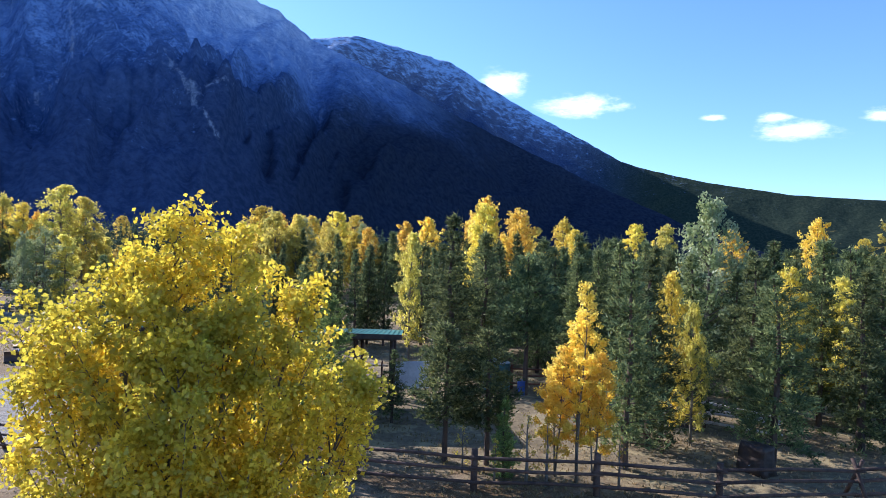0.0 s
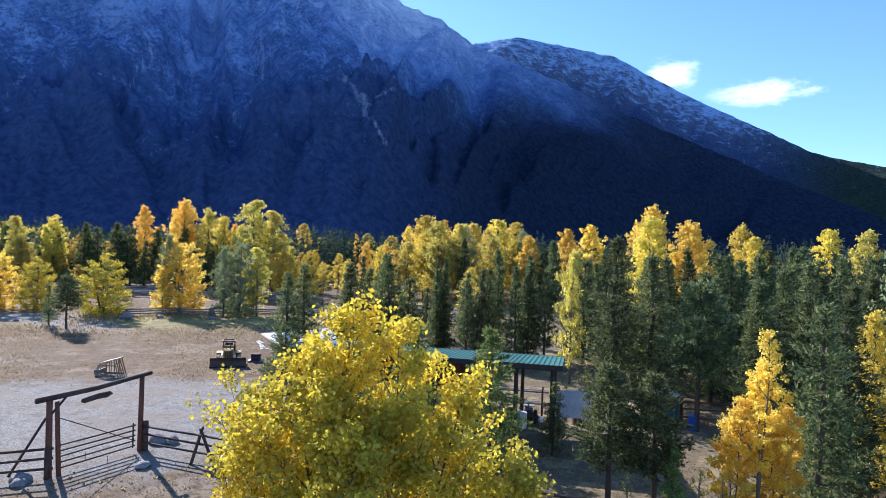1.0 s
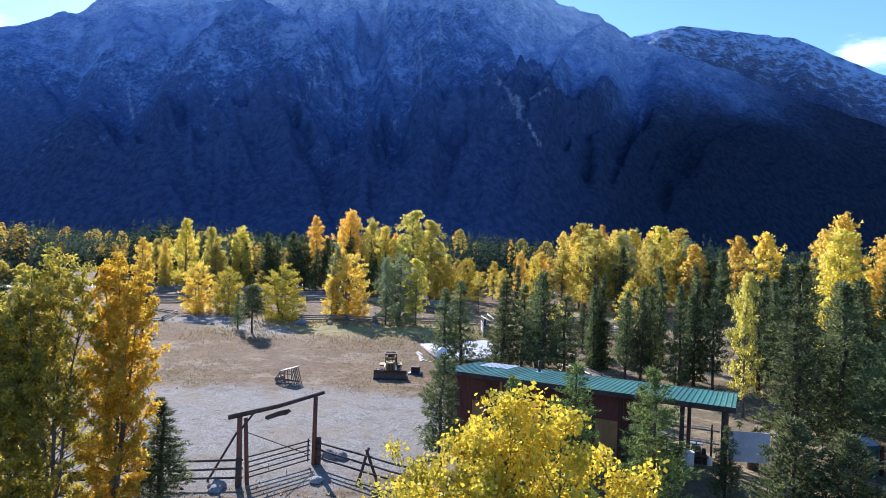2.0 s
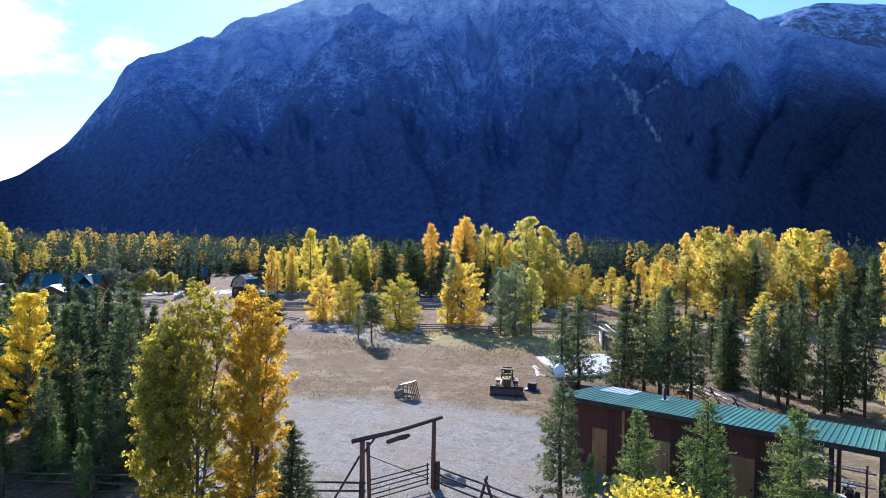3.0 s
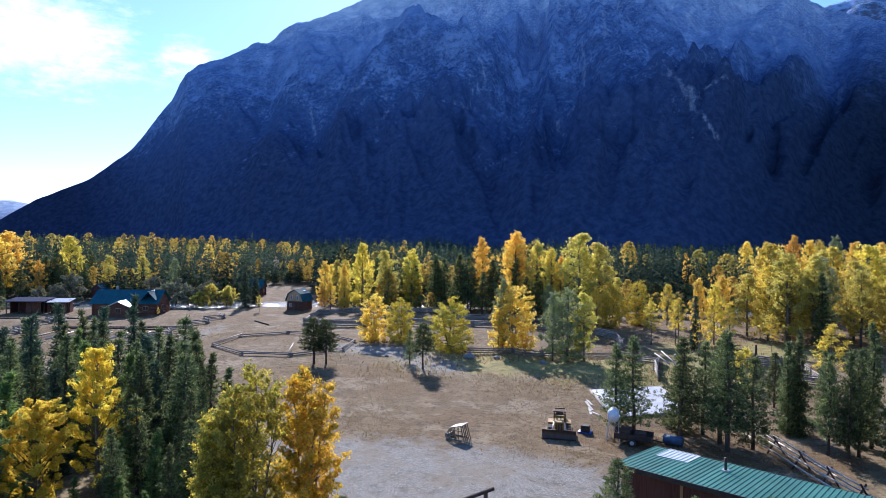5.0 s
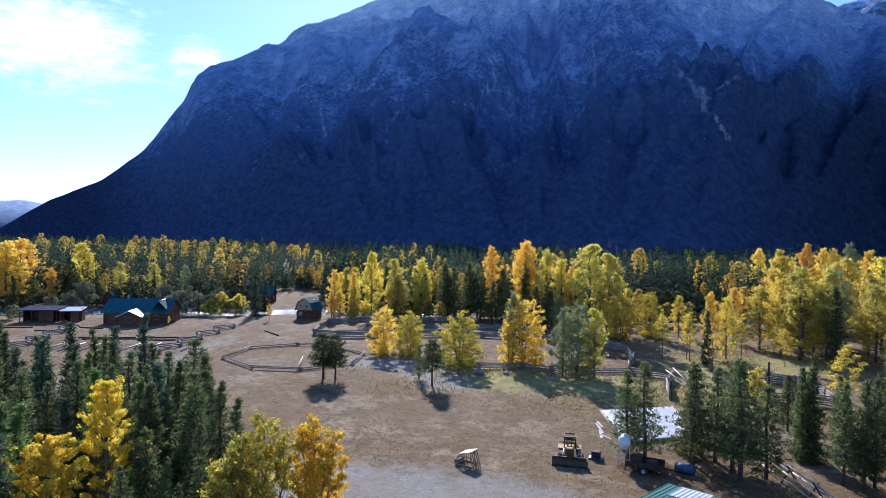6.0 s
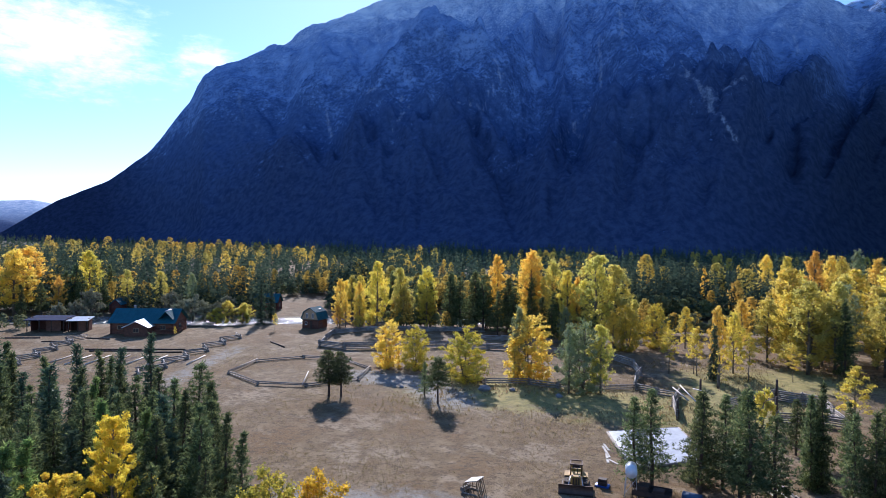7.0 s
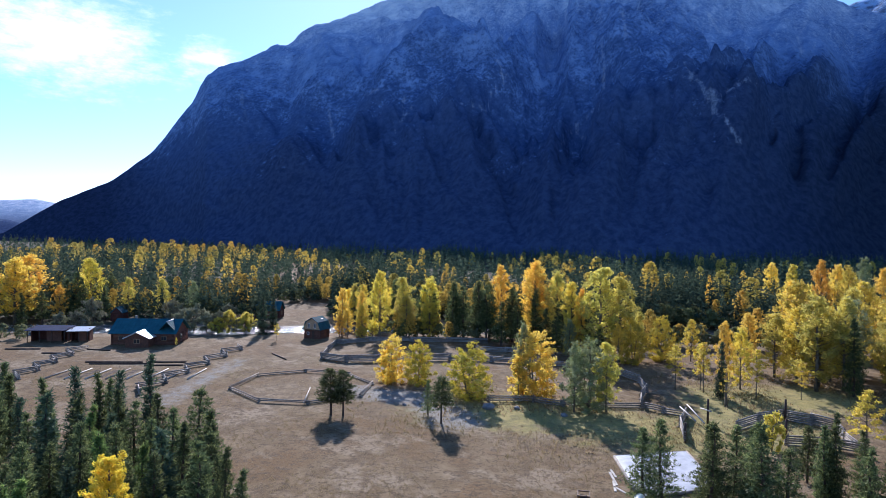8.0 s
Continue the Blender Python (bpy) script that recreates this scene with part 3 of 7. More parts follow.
for cloud in ((-3.9, 15.0, 6.0, 3.6), (-10.8, 13.1, 9.6, 2.6), (-21.8, 11.8, 2.8, 0.8), (-26.4, 11.6, 3.6, 1.2), (-28.4, 10.4, 8.2, 2.2), (-33.6, 11.2, 3.2, 1.5), (77.5, 14.5, 22.0, 10.5), (66.8, 14.6, 8.0, 4.2), (80.0, 20.5, 9, 3)):
    build_cloud(*cloud, CLOUD)

# ---- plants ----


def leaves_at(centres, radii, count, size, seed, flat=0.8, up=0.0, three=False):
    """Corners and faces of many small leaves, thrown round the centres of twigs."""
    g = np.random.default_rng(seed)
    centres, radii = np.asarray(centres, float), np.asarray(radii, float)
    pick = g.choice(len(centres), count, p=radii ** 1.6 / np.sum(radii ** 1.6))
    way = g.normal(size=(count, 3))
    way /= np.linalg.norm(way, axis=1)[:, None]
    p = centres[pick] + way * (radii[pick] * g.random(count) ** 0.45)[:, None] * np.array([1, 1, flat])
    n = g.normal(size=(count, 3)) + np.array([0, 0, up])
    a = np.cross(n, g.normal(size=(count, 3)))
    a /= np.linalg.norm(a, axis=1)[:, None]
    b = np.cross(n, a)
    b /= np.linalg.norm(b, axis=1)[:, None]
    n /= np.linalg.norm(n, axis=1)[:, None]
    s = (size * (0.65 + 0.7 * g.random(count)))[:, None]
    quad = np.stack([p - a * s * 0.55, p - b * s * 0.42 + n * s * 0.1, p + a * s * 0.6, p + b * s * 0.42 + n * s * 0.1], 1)
    if three:
        return quad[:, (0, 1, 3)].reshape(-1, 3) * 1.0, np.arange(count * 3).reshape(-1, 3)
    return quad.reshape(-1, 3), np.arange(count * 4).reshape(-1, 4)


def wood_of(bars, sides=5):
    v, f = [], []
    for pts, radii in bars:
        a, b = tube(pts, radii, sides)
        f += [tuple(k + len(v) for k in q) for q in b]
        v += a
    return v, f


def aspen_meshes(name, seed, h, crown_r, low, count, size, leaf_material, stems=1, limbs=38, lean=0.03, pointed=0.5, subs=2, tuft=0.4, steep=0.7, three=True, tips=None, bias=1.0):
    """Trunk and crown of a poplar: limbs rise from the trunk, twigs carry clouds of leaves. tips: where the stems end."""
    g = random.Random(seed)
    bars, centres, radii = [], [], []
    stems = len(tips) if tips else stems
    for s in range(stems):
        a0 = 2 * math.pi * s / stems + g.random()
        off = 0.0 if stems == 1 else crown_r * 0.34
        if tips:
            ex, ey, hs = tips[s]
        else:
            hs = h * (1.0 if s == 0 else g.uniform(0.78, 0.96))
            ex, ey = math.cos(a0) * off, math.sin(a0) * off
        line = []
        for k in range(6):
            q = k / 5
            line.append(Vector((ex * q ** 0.8 + g.uniform(-1, 1) * lean * hs * q * 0.6, ey * q ** 0.8 + g.uniform(-1, 1) * lean * hs * q * 0.6, hs * q * 0.97)))
        line[0].z = -0.15
        tr = (0.012 * h + 0.035) * (1.0 if stems == 1 else 0.72) * (1.0 if crown_r > 0.2 * h else 0.55)
        bars.append((line, [tr * (1.15 - 0.98 * k / 5) for k in range(6)]))
        m = max(8, limbs // stems)
        for i in range(m):
            q = low + (0.985 - low) * ((i + g.random()) / m) ** bias
            k = min(4, int(q * 5))
            root = line[k].lerp(line[k + 1], q * 5 - k)
            e = (q - low) / (1 - low)
            reach = crown_r * (1 - e ** (1.0 + 2 * (1 - pointed))) * (0.55 + 0.45 * min(1, e * 4 + 0.35)) * g.uniform(0.5, 1.15)
            w = i * 2.4 + g.uniform(-0.5, 0.5) + s
            tip = root + Vector((math.cos(w) * reach, math.sin(w) * reach, reach * steep * g.uniform(0.6, 1.3) * min(1.0, e * 5 - 0.25) + 0.12))
            tip.z = max(tip.z, 0.12)
            tip.z = min(tip.z, hs * 1.0)
            mid = root.lerp(tip, 0.5) + Vector((0, 0, -0.08 * reach))
            lr = tr * 0.38 * (1 - 0.7 * q) + 0.007
            bars.append(([root, mid, tip], [lr, lr * 0.6, lr * 0.2]))
            centres.append(tip)
            radii.append(tuft * g.uniform(0.6, 1.0))
            for k in range(max(1, int(subs * (0.5 + reach / crown_r)))):
                f = g.uniform(0.3, 1.0)
                a = root.lerp(tip, f)
                d = Vector((math.cos(w + g.uniform(-1.2, 1.2)), math.sin(w + g.uniform(-1.2, 1.2)), g.uniform(0.1, 1.4))).normalized()
                b = a + d * crown_r * g.uniform(0.10, 0.30)
                if subs > 3 or g.random() < 0.2:
                    bars.append(([a, b], [lr * 0.4, lr * 0.12]))
                for q2 in (0.35, 0.7, 1.0):
                    centres.append(a.lerp(b, q2))
                    radii.append(tuft * g.uniform(0.5, 1.0))
        for i in range(5):
            centres.append(line[5] + Vector((g.uniform(-0.05, 0.05) * crown_r, g.uniform(-0.05, 0.05) * crown_r, 0.1 - h * 0.022 * i)))
            radii.append(tuft * (0.35 + 0.12 * i))
    v, f = wood_of([b for b in bars if len(b[0]) == 6], 6)
    v2, f2 = wood_of([b for b in bars if len(b[0]) < 6], 3)
    f += [tuple(k + len(v) for k in q) for q in f2]
    v += v2
    trunk = mesh_of("trunk", v, f, ASPEN_BARK, True)
    v, f = leaves_at(centres, radii, count, size, seed, three=three)
    crown = mesh_of("crown", v, f, leaf_material)
    return trunk, crown, h


def pine_meshes(name, seed, h, crown_r, low, tufts, needles, length, width, material, spire=0.6, droop=0.15, inner=0.28):
    """Trunk and crown of a conifer: whorls of limbs with tufts of needles."""
    g = random.Random(seed)
    gn = np.random.default_rng(seed)
    line = [Vector((g.uniform(-1, 1) * 0.005 * h * k, g.uniform(-1, 1) * 0.005 * h * k, h * k / 5)) for k in range(6)]
    line[0].z = -0.15
    tr = 0.011 * h + 0.04
    bars = [(line, [tr * (1.15 - k / 5) + 0.012 for k in range(6)])]
    twigs, spots, outs = [], [], []
    whorls = int(10 + h * 1.25)
    for i in range(whorls):
        q = low + (0.97 - low) * (i + g.uniform(-0.3, 0.3)) / (whorls - 1)
        q = min(0.975, max(low, q))
        k = min(4, int(q * 5))
        root = line[k].lerp(line[k + 1], q * 5 - k)
        e = (q - low) / (1 - low)
        full = crown_r * ((1 - e) ** spire * (0.82 + 0.18 * min(1, e * 3.5)) + 0.035) * g.uniform(0.78, 1.15)
        for b in range(g.randint(5, 7)):
            w = 2 * math.pi * (b + g.uniform(-0.35, 0.35)) / 6 + i * 1.3
            reach = full * g.uniform(0.55, 1.0) * (1.2 if g.random() < 0.2 else 1.0)
            tip = root + Vector((math.cos(w) * reach, math.sin(w) * reach, reach * (g.uniform(0.05, 0.5) - droop * 2 * (1 - e))))
            if (i + b) % (3 if needles > 9 else 6) == 0:
                twigs.append(([root, tip], [0.022 + 0.01 * reach, 0.006]))
            steps = max(3, int(reach / (crown_r * 0.075)))
            for s in range(steps):
                f = inner + (1 - inner) * (s + 1) / steps
                side = Vector((-math.sin(w), math.cos(w), 0)) * g.uniform(-0.42, 0.42) * reach * f
                spots.append(root.lerp(tip, f) + side + Vector((0, 0, g.uniform(-0.08, 0.1))))
                outs.append(Vector((math.cos(w), math.sin(w), 0.75)))
    spots.append(line[5])
    outs.append(Vector((0, 0, 1.5)))
    order = list(range(len(spots)))
    g.shuffle(order)
    order = order[:tufts]
    P = np.array([spots[i] for i in order])
    O = np.array([outs[i] for i in order])
    P, O = np.repeat(P, needles, 0), np.repeat(O, needles, 0)
    n = len(P)
    d = O * 0.7 + gn.normal(size=(n, 3)) * 0.62
    d /= np.linalg.norm(d, axis=1)[:, None]
    side = np.cross(d, gn.normal(size=(n, 3)))
    side /= np.linalg.norm(side, axis=1)[:, None]
    L = (length * (0.6 + 0.7 * gn.random(n)))[:, None]
    base = P + gn.normal(size=(n, 3)) * length * 0.28
    tri = np.stack([base - side * width, base + side * width, base + d * L], 1)
    m = int(tufts * 0.6)
    u, w = gn.random(m) ** 0.85, gn.random(m) * 2 * np.pi
    rad = crown_r * (1 - u) ** spire * gn.uniform(0.1, 0.66, m)
    P = np.stack([np.cos(w) * rad, np.sin(w) * rad, h * (low + 0.03 + (0.92 - low) * u)], -1)
    d = np.stack([np.cos(w), np.sin(w), gn.uniform(-0.7, 0.2, m)], -1)
    side = np.stack([-np.sin(w), np.cos(w), gn.uniform(-0.5, 0.5, m)], -1)
    k = (length * (0.45 + 0.75 * (1 - u) * gn.random(m)))[:, None]
    tri = np.concatenate([tri, np.stack([P - side * k * 0.45, P + side * k * 0.45, P + d * k], 1)])
    n = len(tri)
    crown = mesh_of("crown", tri.reshape(-1, 3), np.arange(n * 3).reshape(-1, 3), material)
    v, f = wood_of(bars, 6)
    v2, f2 = wood_of(twigs, 3)
    f += [tuple(k + len(v) for k in q) for q in f2]
    return mesh_of("trunk", v + v2, f, PINE_BARK), crown, h


LIBRARY = {}


def plant(kind, x, y, h, wide=1.0, turn=None, z=None, lean=0.0):
    """Sets one plant of a kind at a place, grown to the height h."""
    name, category, label, group, variants = LIBRARY[kind]
    trunk, crown, h0 = variants[int(rng.integers(len(variants)))]
    k = h / h0
    ob = thing(name, x, y, rng.uniform(0, 360) if turn is None else turn, label, category, group, z, (k * wide, k * wide, k))
    if lean:
        ob.rotation_euler = (radians(lean), 0, ob.rotation_euler[2])
    child("trunk", trunk, ob)
    child("crown", crown, ob)
    return ob


def fill_library():
    L = LIBRARY
    mid = dict(count=7200, size=0.255, tuft=0.52, limbs=72, subs=3, pointed=0.3)
    L["gold"] = ("aspen_tree", "tree", "golden autumn aspen with a slender crown", "autumn aspens", [aspen_meshes("gold", s, 11, 2.5, 0.16, leaf_material=LEAF_GOLD, **mid) for s in (11, 12, 13)])
    L["orange"] = ("aspen_tree", "tree", "orange-gold autumn aspen with a dense crown", "autumn aspens", [aspen_meshes("orange", s, 11, 2.5, 0.14, leaf_material=LEAF_ORANGE, **mid) for s in (14, 15)])
    L["yellow"] = ("aspen_tree", "tree", "bright yellow aspen in autumn leaf", "autumn aspens", [aspen_meshes("yellow", s, 11, 2.6, 0.10, leaf_material=LEAF_YELLOW, **mid) for s in (16, 17, 18)])
    L["olive"] = ("aspen_tree", "tree", "yellow-green aspen turning in autumn", "autumn aspens", [aspen_meshes("olive", s, 11, 2.6, 0.14, leaf_material=LEAF_OLIVE, **mid) for s in (19, 20)])
    L["green"] = ("cottonwood_tree", "tree", "grey-green cottonwood still in leaf", "green cottonwoods", [aspen_meshes("green", s, 11, 2.7, 0.12, leaf_material=LEAF_GREEN, **mid) for s in (21, 22)])
    far = dict(count=4000, size=0.345, tuft=0.54, limbs=64, subs=3, pointed=0.3)
    L["gold_far"] = (*L["gold"][:4], [aspen_meshes("gold", s, 11, 2.5, 0.16, leaf_material=LEAF_GOLD, **far) for s in (35, 36)])
    L["yellow_far"] = (*L["yellow"][:4], [aspen_meshes("yellow", s, 11, 2.6, 0.10, leaf_material=LEAF_YELLOW, **far) for s in (37, 38)])
    L["olive_far"] = (*L["olive"][:4], [aspen_meshes("olive", s, 11, 2.6, 0.14, leaf_material=LEAF_OLIVE, **far) for s in (39,)])
    L["thin"] = ("aspen_tree", "tree", "thin young aspen with sparse yellow leaves", "autumn aspens", [aspen_meshes("thin", s, 8, 1.4, 0.34, 2600, 0.175, LEAF_YELLOW, limbs=34, tuft=0.36) for s in (23, 24)])
    L["green_round"] = ("cottonwood_tree", "tree", "broad silver-green cottonwood leafy to the ground", "green cottonwoods", [aspen_meshes("green", s, 10, 3.0, 0.03, 12000, 0.25, LEAF_GREEN, stems=3, limbs=96, subs=3, tuft=0.5, pointed=0.3, steep=0.3, bias=1.3) for s in (34,)])
    L["round_yellow"] = ("aspen_tree", "tree", "bushy many-stemmed yellow aspen", "autumn aspens", [aspen_meshes("bush", s, 8, 3.0, 0.02, 12000, 0.24, LEAF_MEADOW, stems=3, limbs=96, subs=3, tuft=0.46, pointed=0.3, steep=0.25, bias=1.4) for s in (25, 26)])
    L["round_gold"] = ("aspen_tree", "tree", "bushy many-stemmed golden aspen", "autumn aspens", [aspen_meshes("bush", s, 8, 2.7, 0.02, 12000, 0.24, LEAF_GOLD, stems=3, limbs=96, subs=3, tuft=0.46, pointed=0.35, steep=0.25, bias=1.4) for s in (27, 33)])
    L["shrub"] = ("willow_shrub", "shrub", "grey-green willow shrub of many stems", "willow shrubs", [aspen_meshes("shrub", s, 4, 2.2, 0.05, 4200, 0.27, LEAF_GREY, stems=5, limbs=44, steep=0.4) for s in (28, 29)])
    L["shrub_yellow"] = ("willow_shrub", "shrub", "yellowing willow shrub in autumn", "willow shrubs", [aspen_meshes("shrub", s, 4, 2.0, 0.05, 4200, 0.27, LEAF_OLIVE, stems=5, limbs=44, steep=0.4) for s in (30,)])
    L["sapling"] = ("sapling", "sapling", "small sapling with a few yellow leaves", "saplings", [aspen_meshes("sapling", s, 2.4, 0.5, 0.2, 240, 0.09, LEAF_YELLOW, limbs=10, tuft=0.15) for s in (31, 32)])
    L["pine"] = ("pine_tree", "tree", "dark green lodgepole pine standing tall", "lodgepole pines", [pine_meshes("pine", s, 9, r, lo, 680, 7, 0.27, 0.052, NEEDLE, sp, dr, 0.3) for s, r, lo, sp, dr in ((41, 2.0, 0.06, 0.85, 0.12), (42, 2.2, 0.10, 0.72, 0.1), (43, 1.8, 0.03, 0.95, 0.15), (44, 2.1, 0.08, 0.8, 0.08))])
    L["pine_near"] = ("pine_tree", "tree", "bushy dark green lodgepole pine", "lodgepole pines", [pine_meshes("pine", s, 8, r, lo, 1400, 9, 0.21, 0.036, NEEDLE, sp, dr, 0.2) for s, r, lo, sp, dr in ((54, 1.75, 0.10, 0.85, 0.12), (55, 1.95, 0.12, 0.75, 0.1), (56, 1.6, 0.06, 0.95, 0.1))])
    L["pine_mid"] = ("pine_tree", "tree", "dark green lodgepole pine standing tall", "lodgepole pines", [pine_meshes("pine", s, 10, r, lo, 520, 6, 0.36, 0.066, NEEDLE, sp, dr, 0.3) for s, r, lo, sp, dr in ((45, 1.9, 0.12, 0.85, 0.12), (46, 2.05, 0.18, 0.72, 0.1), (47, 1.75, 0.08, 0.9, 0.15))])
    L["pine_bushy"] = ("pine_tree", "tree", "broad bushy lodgepole pine, dark green and dense", "lodgepole pines", [pine_meshes("pine", s, 8, r, lo, 1250, 8, 0.225, 0.038, NEEDLE, sp, dr, 0.15) for s, r, lo, sp, dr in ((57, 2.25, 0.13, 0.9, 0.08), (58, 2.1, 0.17, 0.8, 0.04), (59, 2.35, 0.11, 0.95, 0.1))])
    L["pine_far"] = (*L["pine_mid"][:4], [pine_meshes("pine", s, 10, r, 0.12, 300, 6, 0.55, 0.085, NEEDLE, 0.95, 0.1, 0.15) for s, r in ((60, 1.75), (71, 1.95))])
    L["pine_loose"] = ("pine_tree", "tree", "open-branched pine with grey-green needles", "lodgepole pines", [pine_meshes("pine", s, 7, 1.75, 0.12, 900, 10, 0.22, 0.032, NEEDLE, 0.6, 0.1, 0.4) for s in (48, 49)])
    L["pine_yard"] = ("pine_tree", "tree", "bushy sunlit pine before the stable", "lodgepole pines", [pine_meshes("pine", s, 8, r, lo, 1400, 9, 0.21, 0.036, NEEDLE_LIT, sp, 0.06, 0.2) for s, r, lo, sp in ((74, 2.5, 0.08, 0.75), (75, 2.3, 0.10, 0.7))])
    L["pine_open"] = ("pine_tree", "tree", "pine with a bare lower trunk and bushy top", "lodgepole pines", [pine_meshes("pine", s, 8, r, lo, 1000, 7, 0.28, 0.046, NEEDLE, sp, 0.08, 0.3) for s, r, lo, sp in ((72, 2.3, 0.36, 0.55), (73, 2.1, 0.30, 0.6))])
    L["spruce"] = ("spruce_tree", "tree", "dark spruce with a pointed crown", "spruces", [pine_meshes("spruce", s, 9, 1.45, 0.04, 320, 6, 0.52, 0.07, NEEDLE_DARK, 0.9, 0.3) for s in (50, 51)])
    L["young_pine"] = ("pine_tree", "tree", "young pine with a pointed tip", "lodgepole pines", [pine_meshes("young", s, 5, 1.1, 0.03, 640, 11, 0.17, 0.026, NEEDLE_LIT, 1.0, 0.1, 0.2) for s in (52, 53)])


fill_library()

# the big aspen before the fence
near = thing("aspen_tree", -3.7, 9.4, 0, "large bright yellow many-stemmed aspen before the fence", "tree", "autumn aspens")
trunk, crown, _ = aspen_meshes("near", 61, 9.3, 1.6, 0.14, 98000, 0.074, LEAF_NEAR, limbs=230, pointed=0.45, subs=7, tuft=0.31, steep=1.6, three=False, tips=[(-0.2, -0.1, 9.1), (0.75, 0.1, 8.9), (1.7, 0.35, 8.1), (-0.9, 0.0, 8.5), (-1.9, -0.2, 7.6), (2.65, 0.5, 6.7), (0.3, -1.0, 7.4)])
child("trunk", trunk, near)
child("crown", crown, near)
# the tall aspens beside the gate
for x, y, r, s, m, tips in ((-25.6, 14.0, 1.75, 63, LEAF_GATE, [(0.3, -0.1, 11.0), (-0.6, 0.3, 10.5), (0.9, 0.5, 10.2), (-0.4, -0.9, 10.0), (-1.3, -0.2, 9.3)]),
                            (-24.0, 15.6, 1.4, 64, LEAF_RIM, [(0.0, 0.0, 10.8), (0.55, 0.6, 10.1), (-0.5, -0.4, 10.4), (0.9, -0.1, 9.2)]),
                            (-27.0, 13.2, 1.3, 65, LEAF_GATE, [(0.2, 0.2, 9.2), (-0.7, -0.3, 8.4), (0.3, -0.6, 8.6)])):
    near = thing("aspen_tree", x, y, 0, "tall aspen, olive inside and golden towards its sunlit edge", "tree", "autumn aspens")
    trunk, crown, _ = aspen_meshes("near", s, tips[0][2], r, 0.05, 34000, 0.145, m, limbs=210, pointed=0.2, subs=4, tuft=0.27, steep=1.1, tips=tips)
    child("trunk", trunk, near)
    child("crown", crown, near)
# yellow aspens in the pine grove
for x, y, h, r, s in ((-44.2, 13.2, 9.6, 2.5, 66), (-42.4, 9.4, 6.8, 2.5, 67)):
    near = thing("aspen_tree", x, y, 30 * s, "bright yellow aspen among dark pines", "tree", "autumn aspens")
    trunk, crown, _ = aspen_meshes("near", s, h, r, 0.12, 26000, 0.135, LEAF_LEMON, limbs=84, pointed=0.75, subs=3, tuft=0.27, steep=1.25)
    child("trunk", trunk, near)
    child("crown", crown, near)
# the golden clump behind the near fence
for x, y, h, r, s in ((5.3, 23.6, 7.7, 0.95, 68), (4.6, 24.2, 5.2, 0.9, 69), (6.0, 23.9, 5.0, 0.85, 70)):
    near = thing("aspen_tree", x, y, 30 * s, "slender orange-gold aspen with pale stems", "tree", "autumn aspens")
    trunk, crown, _ = aspen_meshes("near", s, h, r, 0.26, 12000, 0.10, LEAF_GOLD, limbs=60, pointed=0.6, stems=2, subs=3, tuft=0.22, steep=1.0)
    child("trunk", trunk, near)
    child("crown", crown, near)

# meadow
plant("pine_open", -70.9, 47.6, 6.1, 1.5)
plant("pine_open", -69.7, 48.7, 5.9, 1.4)
plant("round_gold", -79.9, 65.2, 7.6, 1.0)
plant("round_yellow", -76.2, 67.6, 7.4, 0.95)
plant("pine_bushy", -62.5, 57.2, 4.6, 0.95)
plant("pine_open", -58.6, 55.9, 6.0, 1.2)
plant("round_yellow", -65.0, 67.5, 8.2, 1.2)
plant("thin", -59.6, 72.4, 5.6, 1.1)
plant("round_gold", -59.2, 75.4, 10.3, 1.1)
plant("green", -60.6, 74.6, 11.0, 0.6)
plant("green", -50.5, 73.2, 9.6, 0.7)
plant("green_round", -49.6, 75.2, 10.4, 1.05)
plant("olive", -47.6, 76.6, 9.6, 0.9)
plant("thin", -126.6, 70.7, 3.8, 1.2)
plant("spruce", -137.9, 73.2, 9.4, 1.1)
plant("spruce", -140.6, 77.4, 7.4, 1.3)
plant("thin", -131.0, 50.5, 2.2, 1.0)
# shrubs by the lodge
for kind, x, y, h, w in (("shrub", -148.2, 64.2, 4.4, 1.0), ("shrub_yellow", -145.0, 65.4, 3.6, 1.1), ("shrub", -143.0, 69.4, 3.4, 1.1), ("shrub_yellow", -143.2, 72.2, 4.4, 0.9), ("shrub", -154.6, 60.6, 4.6, 0.9), ("shrub", -149.6, 66.6, 3.6, 1.1), ("shrub", -141.6, 75.6, 2.6, 1.2), ("shrub", -171.0, 38.4, 4.2, 1.0)):
    plant(kind, x, y, h, w)
plant("shrub", -146.0, 66.0, 4.9, 0.9)
plant("shrub_yellow", -144.2, 67.9, 5.2, 0.9)
plant("shrub_yellow", -141.6, 70.5, 4.6, 0.9)
plant("shrub", -151.7, 62.6, 6.2, 1.0)
plant("shrub", -163.6, 62.7, 6.1, 0.9)
plant("shrub", -170.6, 45.7, 7.0, 0.8)
plant("shrub", -165.0, 41.0, 5.0, 0.8)
plant("shrub", -158.0, 74.0, 5.0, 0.9)
plant("orange", -196.5, 37.1, 17.0, 1.5)
plant("gold", -203.0, 28.0, 16.5, 1.4)
plant("yellow", -193.2, 51.0, 16.3, 1.1)
for x, y, h in ((-190.0, 33.0, 16.5), (-186.0, 27.0, 14.5), (-192.0, 20.0, 15.5)):
    plant("gold", x, y, h, 1.25)
plant("orange", -180.5, 40.7, 10.0, 0.8)
for x, y, h in ((-186.0, 43.5, 11.0), (-189.0, 46.5, 12.5), (-184.0, 46.8, 9.5), (-183.0, 37.5, 8.5), (-184.5, 33.5, 8.0), (-192.0, 56.0, 12.0), (-182.0, 51.5, 9.0)):
    plant("pine_mid", x, y, h, 1.15)
